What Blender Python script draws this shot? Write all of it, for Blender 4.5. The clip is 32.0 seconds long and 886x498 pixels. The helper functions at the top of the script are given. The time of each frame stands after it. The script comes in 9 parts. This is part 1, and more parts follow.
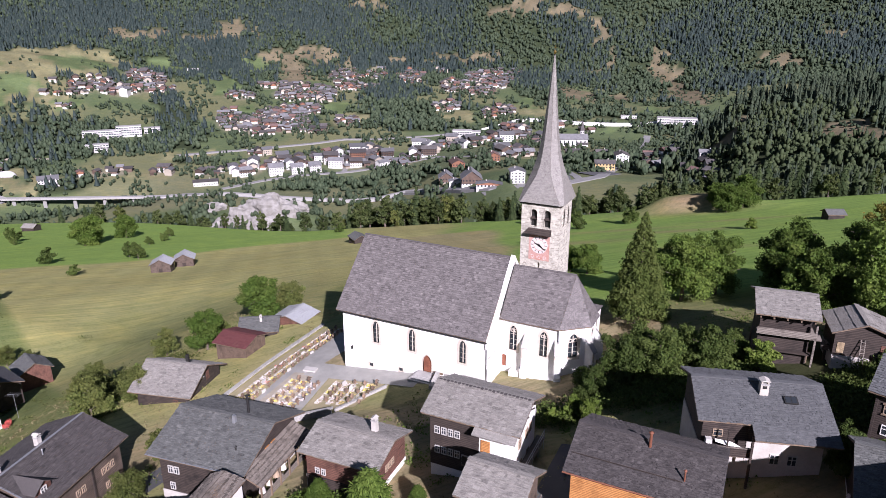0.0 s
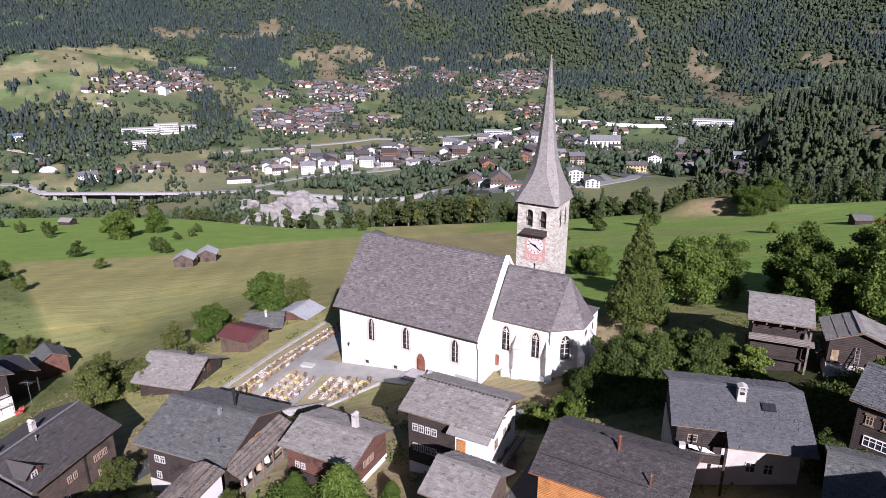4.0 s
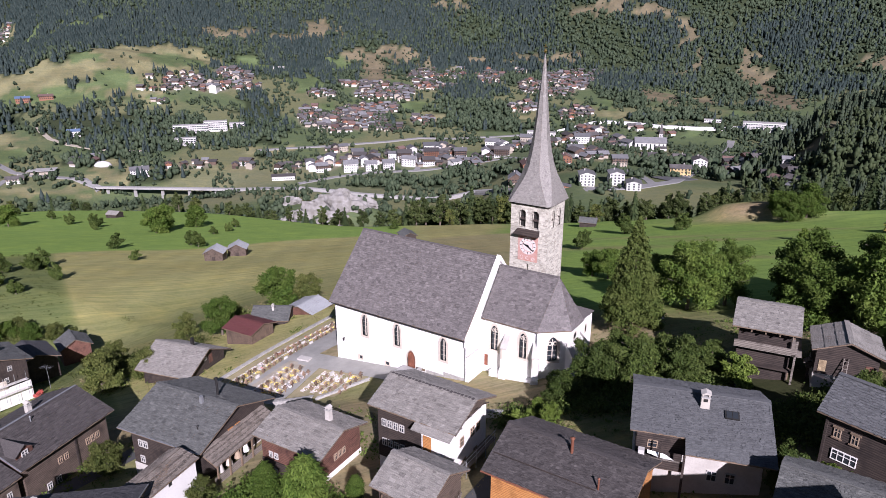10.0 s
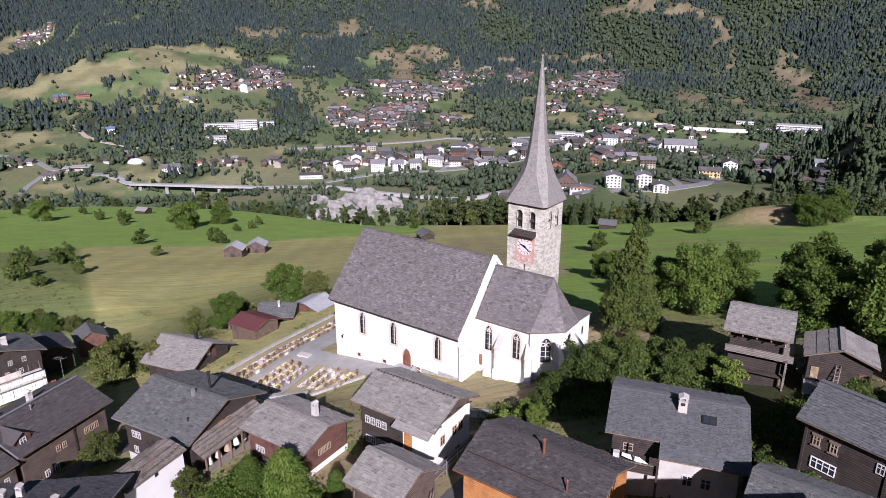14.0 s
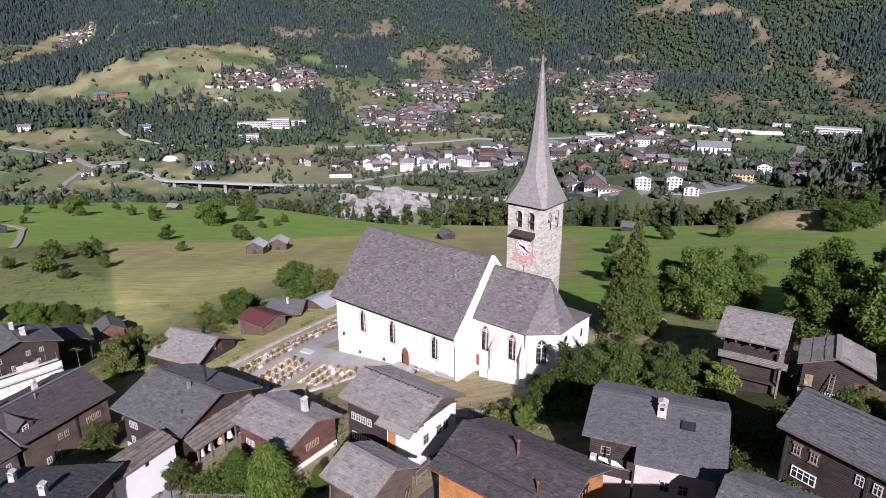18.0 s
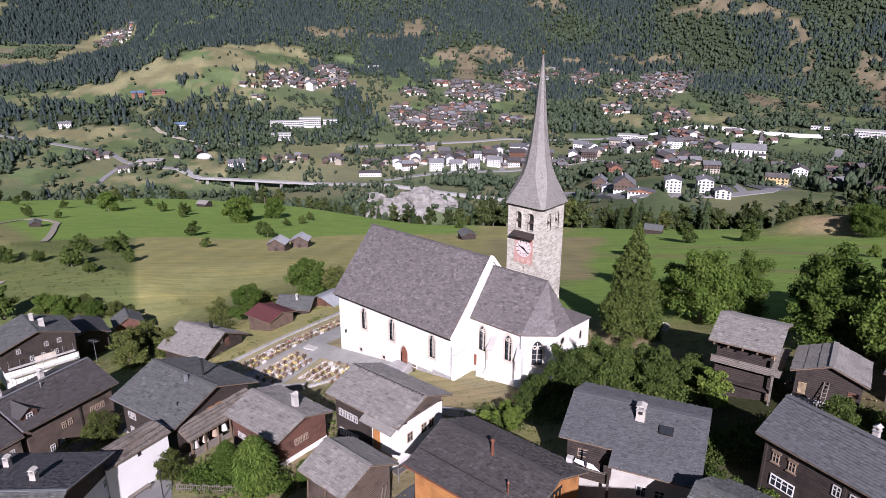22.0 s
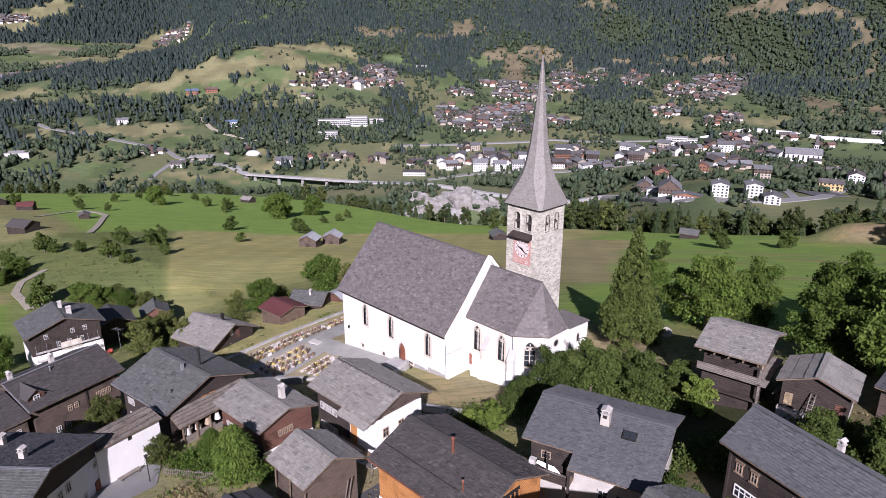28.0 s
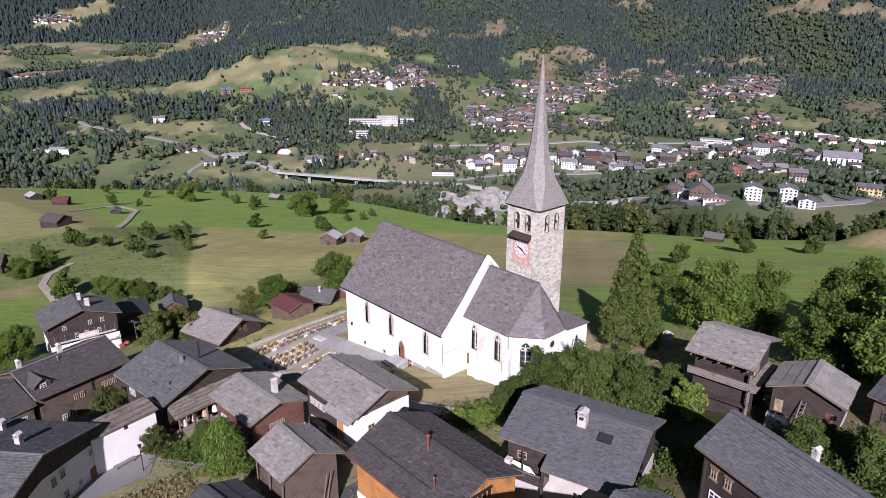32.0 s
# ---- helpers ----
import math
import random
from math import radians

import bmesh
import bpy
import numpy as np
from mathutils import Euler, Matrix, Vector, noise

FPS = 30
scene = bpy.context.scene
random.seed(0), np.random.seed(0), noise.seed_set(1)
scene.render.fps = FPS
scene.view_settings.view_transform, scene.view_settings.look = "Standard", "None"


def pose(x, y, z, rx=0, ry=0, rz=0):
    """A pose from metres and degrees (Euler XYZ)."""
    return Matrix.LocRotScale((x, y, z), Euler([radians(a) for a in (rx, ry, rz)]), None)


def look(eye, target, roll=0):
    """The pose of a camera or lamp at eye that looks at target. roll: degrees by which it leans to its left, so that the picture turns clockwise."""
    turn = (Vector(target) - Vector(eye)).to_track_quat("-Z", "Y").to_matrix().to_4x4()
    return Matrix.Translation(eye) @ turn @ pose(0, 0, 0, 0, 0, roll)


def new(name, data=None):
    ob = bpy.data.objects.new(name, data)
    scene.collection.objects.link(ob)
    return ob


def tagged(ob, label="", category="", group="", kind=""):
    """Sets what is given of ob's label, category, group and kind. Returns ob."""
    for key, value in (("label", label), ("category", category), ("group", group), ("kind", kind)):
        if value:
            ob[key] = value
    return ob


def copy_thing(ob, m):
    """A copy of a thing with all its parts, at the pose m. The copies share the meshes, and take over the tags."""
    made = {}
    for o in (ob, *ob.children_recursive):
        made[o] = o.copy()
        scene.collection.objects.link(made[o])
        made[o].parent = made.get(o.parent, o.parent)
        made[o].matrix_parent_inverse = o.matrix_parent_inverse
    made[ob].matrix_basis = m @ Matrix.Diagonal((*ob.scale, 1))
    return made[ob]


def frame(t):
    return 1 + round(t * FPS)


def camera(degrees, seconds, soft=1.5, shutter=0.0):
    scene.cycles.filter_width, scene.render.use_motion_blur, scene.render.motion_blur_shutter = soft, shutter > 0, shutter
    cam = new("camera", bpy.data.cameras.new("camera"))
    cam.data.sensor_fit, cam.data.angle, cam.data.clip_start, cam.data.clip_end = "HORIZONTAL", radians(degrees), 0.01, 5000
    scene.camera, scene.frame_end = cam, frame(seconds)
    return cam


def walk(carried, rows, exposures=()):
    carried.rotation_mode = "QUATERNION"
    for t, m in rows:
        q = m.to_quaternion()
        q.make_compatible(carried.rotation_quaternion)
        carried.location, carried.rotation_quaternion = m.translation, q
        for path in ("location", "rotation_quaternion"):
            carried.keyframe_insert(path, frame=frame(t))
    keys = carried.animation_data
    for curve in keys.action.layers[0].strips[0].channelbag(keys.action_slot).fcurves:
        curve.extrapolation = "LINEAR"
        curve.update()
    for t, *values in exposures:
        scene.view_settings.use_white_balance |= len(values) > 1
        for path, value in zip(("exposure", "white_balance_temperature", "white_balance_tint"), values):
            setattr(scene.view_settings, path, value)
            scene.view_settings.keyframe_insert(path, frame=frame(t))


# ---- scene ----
# the drone's path: seconds, place, tilt against the horizon, heading
EV, KELVIN, TINT = 0.60, 5870, 26
cam = camera(66.27, 32.0, 0.8)
PATH = [
    (0, 29.309, -71.622, 45.032, -19.147, 26.491),
    (1, 30.369, -71.193, 45.016, -19.133, 27.089),
    (2, 31.493, -70.647, 44.995, -19.139, 27.794),
    (3, 32.634, -70.045, 44.971, -19.149, 28.604),
    (4.5, 34.349, -69.171, 44.935, -19.150, 29.721),
    (6, 36.014, -68.318, 44.900, -19.143, 30.704),
    (7, 37.063, -67.763, 44.871, -19.139, 31.356),
    (8, 38.055, -67.227, 44.849, -19.138, 32.011),
    (9, 38.995, -66.704, 44.839, -19.139, 32.666),
    (10, 39.910, -66.198, 44.843, -19.138, 33.311),
    (11, 40.817, -65.693, 44.850, -19.137, 33.937),
    (12, 41.726, -65.168, 44.844, -19.136, 34.545),
    (13, 42.635, -64.623, 44.833, -19.132, 35.165),
    (14, 43.530, -64.064, 44.835, -19.127, 35.815),
    (15.5, 44.841, -63.205, 44.856, -19.126, 36.819),
    (17, 46.131, -62.324, 44.870, -19.130, 37.840),
    (18, 46.987, -61.728, 44.874, -19.131, 38.529),
    (19, 47.837, -61.130, 44.877, -19.131, 39.216),
    (20, 48.678, -60.528, 44.887, -19.131, 39.897),
    (21, 49.515, -59.908, 44.893, -19.127, 40.579),
    (22, 50.343, -59.267, 44.881, -19.122, 41.260),
    (23, 51.162, -58.608, 44.863, -19.122, 41.938),
    (24, 51.989, -57.938, 44.862, -19.126, 42.620),
    (25, 52.824, -57.269, 44.873, -19.129, 43.306),
    (26.5, 54.041, -56.261, 44.861, -19.122, 44.330),
    (28, 55.218, -55.222, 44.832, -19.114, 45.361),
    (29, 55.991, -54.511, 44.813, -19.114, 46.055),
    (30, 56.745, -53.801, 44.792, -19.116, 46.740),
    (31, 57.483, -53.098, 44.770, -19.113, 47.414),
    (32, 58.238, -52.403, 44.774, -19.103, 48.090),
]
walk(cam, [(t, pose(x, y, z, 90 + tilt, 0, head)) for t, x, y, z, tilt, head in PATH], [(0, EV + 0.14, KELVIN, TINT), (6, EV + 0.05, KELVIN, TINT), (17, EV - 0.05, KELVIN, TINT), (32, EV - 0.06, KELVIN, TINT)])

# ---- world and sun ----
SUN_HEADING, SUN_UP = 44.0, 30.0           # light travels 44 degrees left of +y, the sun stands 30 degrees high
world = bpy.data.worlds.new("sky")
world.use_nodes = True
scene.world = world
wn = world.node_tree
sky = wn.nodes.new("ShaderNodeTexSky")
sky.sky_type = "NISHITA"
sky.sun_disc = False
sky.sun_elevation = radians(SUN_UP)
sky.sun_rotation = radians(180 - SUN_HEADING)
sky.altitude = 1200
wn.nodes["Background"].inputs["Strength"].default_value = 0.031
wn.links.new(sky.outputs["Color"], wn.nodes["Background"].inputs["Color"])
sun_data = bpy.data.lights.new("sun", "SUN")
sun_data.energy, sun_data.angle, sun_data.color = 5.2, radians(0.5), (1.0, 0.945, 0.92)
sun = new("sun", sun_data)
c, s = math.cos(radians(SUN_UP)), math.sin(radians(SUN_UP))
sun.matrix_world = look((c * math.sin(radians(SUN_HEADING)) * 50, -c * math.cos(radians(SUN_HEADING)) * 50, s * 50), (0, 0, 0))


# ---- materials ----
def shader(name, rough=0.8, metal=0.0):
    m = bpy.data.materials.new(name)
    m.use_nodes = True
    b = m.node_tree.nodes["Principled BSDF"]
    b.inputs["Roughness"].default_value = rough
    b.inputs["Metallic"].default_value = metal
    return m, m.node_tree, b


def node(t, kind, **inputs):
    n = t.nodes.new("ShaderNode" + kind)
    for k, v in inputs.items():
        n.inputs[k.replace("_", " ")].default_value = v
    return n


def rgba(c):
    return (c[0], c[1], c[2], 1.0)


def mixed(t, a, b, fac, how="MIX"):
    """A colour mix; a, b and fac are sockets or values."""
    n = t.nodes.new("ShaderNodeMix")
    n.data_type, n.blend_type = "RGBA", how
    for v, key in ((fac, 0), (a, 6), (b, 7)):
        if isinstance(v, bpy.types.NodeSocket):
            t.links.new(v, n.inputs[key])
        else:
            n.inputs[key].default_value = rgba(v) if key else v
    return n.outputs[2]


def ramp(t, fac, lo, hi):
    n = node(t, "MapRange")
    n.inputs["From Min"].default_value, n.inputs["From Max"].default_value = lo, hi
    t.links.new(fac, n.inputs["Value"])
    return n.outputs["Result"]


def coords(t, scale=(1, 1, 1), kind="Object"):
    tc, mp = node(t, "TexCoord"), node(t, "Mapping")
    mp.inputs["Scale"].default_value = scale
    t.links.new(tc.outputs[kind], mp.inputs["Vector"])
    return mp.outputs["Vector"]


def noisy(t, vec, scale, detail=4.0, rough=0.6):
    n = node(t, "TexNoise", Scale=scale, Detail=detail, Roughness=rough)
    t.links.new(vec, n.inputs["Vector"])
    return n.outputs["Fac"]


def relief(t, b, fac, strength, distance):
    n = node(t, "Bump", Strength=strength, Distance=distance)
    t.links.new(fac, n.inputs["Height"])
    t.links.new(n.outputs["Normal"], b.inputs["Normal"])


def plain(name, c1, c2, size=1.0, rough=0.8, fine=0.1, bumps=0.3, metal=0.0, island=0.0, each=0.0):
    """A surface that varies between two colours over 'size' metres, with fine grain; island / each: variation from piece to piece."""
    m, t, b = shader(name, rough, metal)
    v = coords(t)
    big = ramp(t, noisy(t, v, 1.0 / size), 0.32, 0.68)
    col = mixed(t, c1, c2, big)
    grain = noisy(t, v, 1.0 / fine, 3.0, 0.7)
    col = mixed(t, col, tuple(x * 0.72 for x in c1), ramp(t, grain, 0.5, 0.85))
    if island:
        g = node(t, "NewGeometry")
        col = mixed(t, mixed(t, col, tuple(x * (1 - island) for x in c1), ramp(t, g.outputs["Random Per Island"], 0.5, 1.0)), tuple(min(1, x * (1 + island)) for x in c2), ramp(t, g.outputs["Random Per Island"], 0.5, 0.0))
    if each:
        g = node(t, "ObjectInfo")
        col = mixed(t, col, tuple(x * (1 - each) for x in c1), ramp(t, g.outputs["Random"], 0.3, 1.0))
    t.links.new(col, b.inputs["Base Color"])
    relief(t, b, grain, bumps, fine * 0.2)
    return m


def slates(name, dark, light, lichen):
    """Roof stones: each stone has its own shade; fine grain, specks of lichen and dark weathering."""
    m, t, b = shader(name, 0.72)
    v = coords(t)
    g = node(t, "NewGeometry")
    one = g.outputs["Random Per Island"]
    col = mixed(t, dark, light, ramp(t, one, -0.35, 1.35))
    col = mixed(t, col, tuple(x * 0.5 for x in dark), mixed_value(t, ramp(t, one, 0.08, 0.0), 0.5))
    col = mixed(t, col, lichen, mixed_value(t, ramp(t, one, 0.92, 1.0), 0.3))
    old = ramp(t, noisy(t, v, 0.22, 4.0, 0.7), 0.42, 0.72)
    col = mixed(t, col, tuple(x * 0.7 for x in dark), mixed_value(t, old, 0.2))
    streak = noisy(t, coords(t, (1.5, 11.0, 11.0)), 1.0, 4.0, 0.8)
    col = mixed(t, col, tuple(x * 0.45 for x in dark), mixed_value(t, ramp(t, streak, 0.52, 0.68), 0.75))
    col = mixed(t, col, lichen, mixed_value(t, ramp(t, streak, 0.46, 0.34), 0.5))
    fine = noisy(t, v, 13.0, 5.0, 0.9)
    col = mixed(t, col, tuple(x * 0.35 for x in dark), mixed_value(t, ramp(t, fine, 0.52, 0.64), 0.6))
    col = mixed(t, col, lichen, mixed_value(t, ramp(t, fine, 0.46, 0.34), 0.55))
    t.links.new(col, b.inputs["Base Color"])
    relief(t, b, fine, 0.6, 0.04)
    return m


def mixed_value(t, sock, k):
    n = t.nodes.new("ShaderNodeMath")
    n.operation = "MULTIPLY"
    t.links.new(sock, n.inputs[0])
    n.inputs[1].default_value = k
    return n.outputs[0]


def timber(name, c1, c2, course=0.2, upright=False):
    """Weathered log or board walls with dark joints."""
    m, t, b = shader(name, 0.85)
    v = coords(t)
    w = node(t, "TexWave", Scale=0.314 / course, Distortion=1.6, Detail=2.0)
    w.inputs["Detail Scale"].default_value = 2.0
    w.wave_type, w.bands_direction = "BANDS", "X" if upright else "Z"
    t.links.new(v, w.inputs["Vector"])
    col = mixed(t, c1, c2, ramp(t, noisy(t, coords(t, (6, 6, 0.5) if upright else (0.6, 0.6, 9)), 1.6, 5.0), 0.3, 0.7))
    col = mixed(t, col, tuple(x * 0.35 for x in c1), mixed_value(t, ramp(t, w.outputs["Fac"], 0.25, 0.02), 0.75))
    col = mixed(t, col, tuple(x * 0.5 for x in c1), ramp(t, noisy(t, v, 0.8, 3.0), 0.5, 0.75))
    t.links.new(col, b.inputs["Base Color"])
    relief(t, b, w.outputs["Fac"], 0.45, 0.03)
    return m


def masonry(name, c1, c2, mortar, size=0.42, row=0.24):
    """Coursed rubble seen on upright walls."""
    m, t, b = shader(name, 0.85)
    tc = node(t, "TexCoord")
    sp = node(t, "SeparateXYZ")
    t.links.new(tc.outputs["Object"], sp.inputs[0])
    add = t.nodes.new("ShaderNodeMath")
    t.links.new(sp.outputs[0], add.inputs[0])
    t.links.new(sp.outputs[1], add.inputs[1])
    cb = node(t, "CombineXYZ")
    t.links.new(add.outputs[0], cb.inputs[0])
    t.links.new(sp.outputs[2], cb.inputs[1])
    nz = node(t, "TexNoise", Scale=1.3, Detail=3.0)
    t.links.new(tc.outputs["Object"], nz.inputs["Vector"])
    off = t.nodes.new("ShaderNodeVectorMath")
    off.operation = "SCALE"
    off.inputs["Scale"].default_value = 0.34
    t.links.new(nz.outputs["Color"], off.inputs[0])
    sm = t.nodes.new("ShaderNodeVectorMath")
    t.links.new(cb.outputs[0], sm.inputs[0])
    t.links.new(off.outputs[0], sm.inputs[1])
    br = node(t, "TexBrick", Color1=rgba(c1), Color2=rgba(c2), Mortar=rgba(mortar), Scale=1.0)
    br.inputs["Brick Width"].default_value, br.inputs["Row Height"].default_value = size, row
    br.inputs["Mortar Size"].default_value, br.inputs["Mortar Smooth"].default_value = 0.02, 0.3
    br.offset_frequency, br.squash_frequency, br.squash = 2, 3, 1.5
    t.links.new(sm.outputs[0], br.inputs["Vector"])
    v = coords(t)
    col = mixed(t, br.outputs["Color"], tuple(x * 0.7 for x in c1), ramp(t, noisy(t, v, 0.5, 5.0), 0.5, 0.8))
    col = mixed(t, col, tuple(min(1, x * 1.3) for x in c2), ramp(t, noisy(t, v, 3.0, 4.0), 0.55, 0.8))
    t.links.new(col, b.inputs["Base Color"])
    inv = node(t, "Invert")
    t.links.new(br.outputs["Fac"], inv.inputs["Color"])
    relief(t, b, inv.outputs[0], 0.6, 0.03)
    return m


def leaves(name, c1, c2, warm):
    """Foliage: every leaf cluster has its own green, and every tree its own tone."""
    m, t, b = shader(name, 0.6)
    g, o = node(t, "NewGeometry"), node(t, "ObjectInfo")
    col = mixed(t, c1, c2, g.outputs["Random Per Island"])
    col = mixed(t, col, warm, mixed_value(t, ramp(t, noisy(t, coords(t), 0.35, 3.0), 0.4, 0.75), 0.45))
    col = mixed(t, col, tuple(x * 0.6 for x in c1), mixed_value(t, o.outputs["Random"], 0.6))
    t.links.new(col, b.inputs["Base Color"])
    b.inputs["Specular IOR Level"].default_value = 0.12
    tr = node(t, "BsdfTranslucent")
    t.links.new(col, tr.inputs["Color"])
    mx = node(t, "MixShader", Fac=0.28)
    t.links.new(b.outputs[0], mx.inputs[1])
    t.links.new(tr.outputs[0], mx.inputs[2])
    t.links.new(mx.outputs[0], t.nodes["Material Output"].inputs["Surface"])
    return m


def land(name):
    """The ground: a cover colour for each kind of land, broken up by tufts, patches and mowing lines."""
    m, t, b = shader(name, 0.95)
    at = node(t, "Attribute")
    at.attribute_name = "cover"
    v = coords(t)
    tuft = noisy(t, v, 2.2, 6.0, 0.7)
    patch = noisy(t, v, 0.07, 5.0, 0.65)
    mow = noisy(t, coords(t, (0.25, 1.1, 1)), 0.35, 3.0)
    far = noisy(t, v, 0.22, 6.0, 0.75)
    col = mixed(t, at.outputs["Color"], (0.55, 0.60, 0.53), mixed_value(t, ramp(t, tuft, 0.5, 0.68), 0.6), "MULTIPLY")
    col = mixed(t, col, (1.3, 1.18, 1.0), mixed_value(t, ramp(t, patch, 0.42, 0.7), 0.6), "MULTIPLY")
    col = mixed(t, col, (0.74, 0.84, 0.7), mixed_value(t, ramp(t, far, 0.5, 0.72), 0.6), "MULTIPLY")
    col = mixed(t, col, (1.22, 1.15, 1.05), mixed_value(t, ramp(t, mow, 0.48, 0.66), 0.5), "MULTIPLY")
    tc, mp = node(t, "TexCoord"), node(t, "Mapping")
    mp.vector_type = "TEXTURE"
    mp.inputs["Rotation"].default_value = (0, 0, radians(46))
    mp.inputs["Scale"].default_value = (28, 1.1, 1.1)
    t.links.new(tc.outputs["Object"], mp.inputs["Vector"])
    line = noisy(t, mp.outputs["Vector"], 1.0, 4.0, 0.75)
    col = mixed(t, col, (0.70, 0.76, 0.68), mixed_value(t, ramp(t, line, 0.5, 0.6), 0.7), "MULTIPLY")
    col = mixed(t, col, (1.28, 1.22, 1.15), mixed_value(t, ramp(t, line, 0.46, 0.36), 0.65), "MULTIPLY")
    t.links.new(col, b.inputs["Base Color"])
    b.inputs["Specular IOR Level"].default_value = 0.1
    relief(t, b, tuft, 0.5, 0.25)
    return m


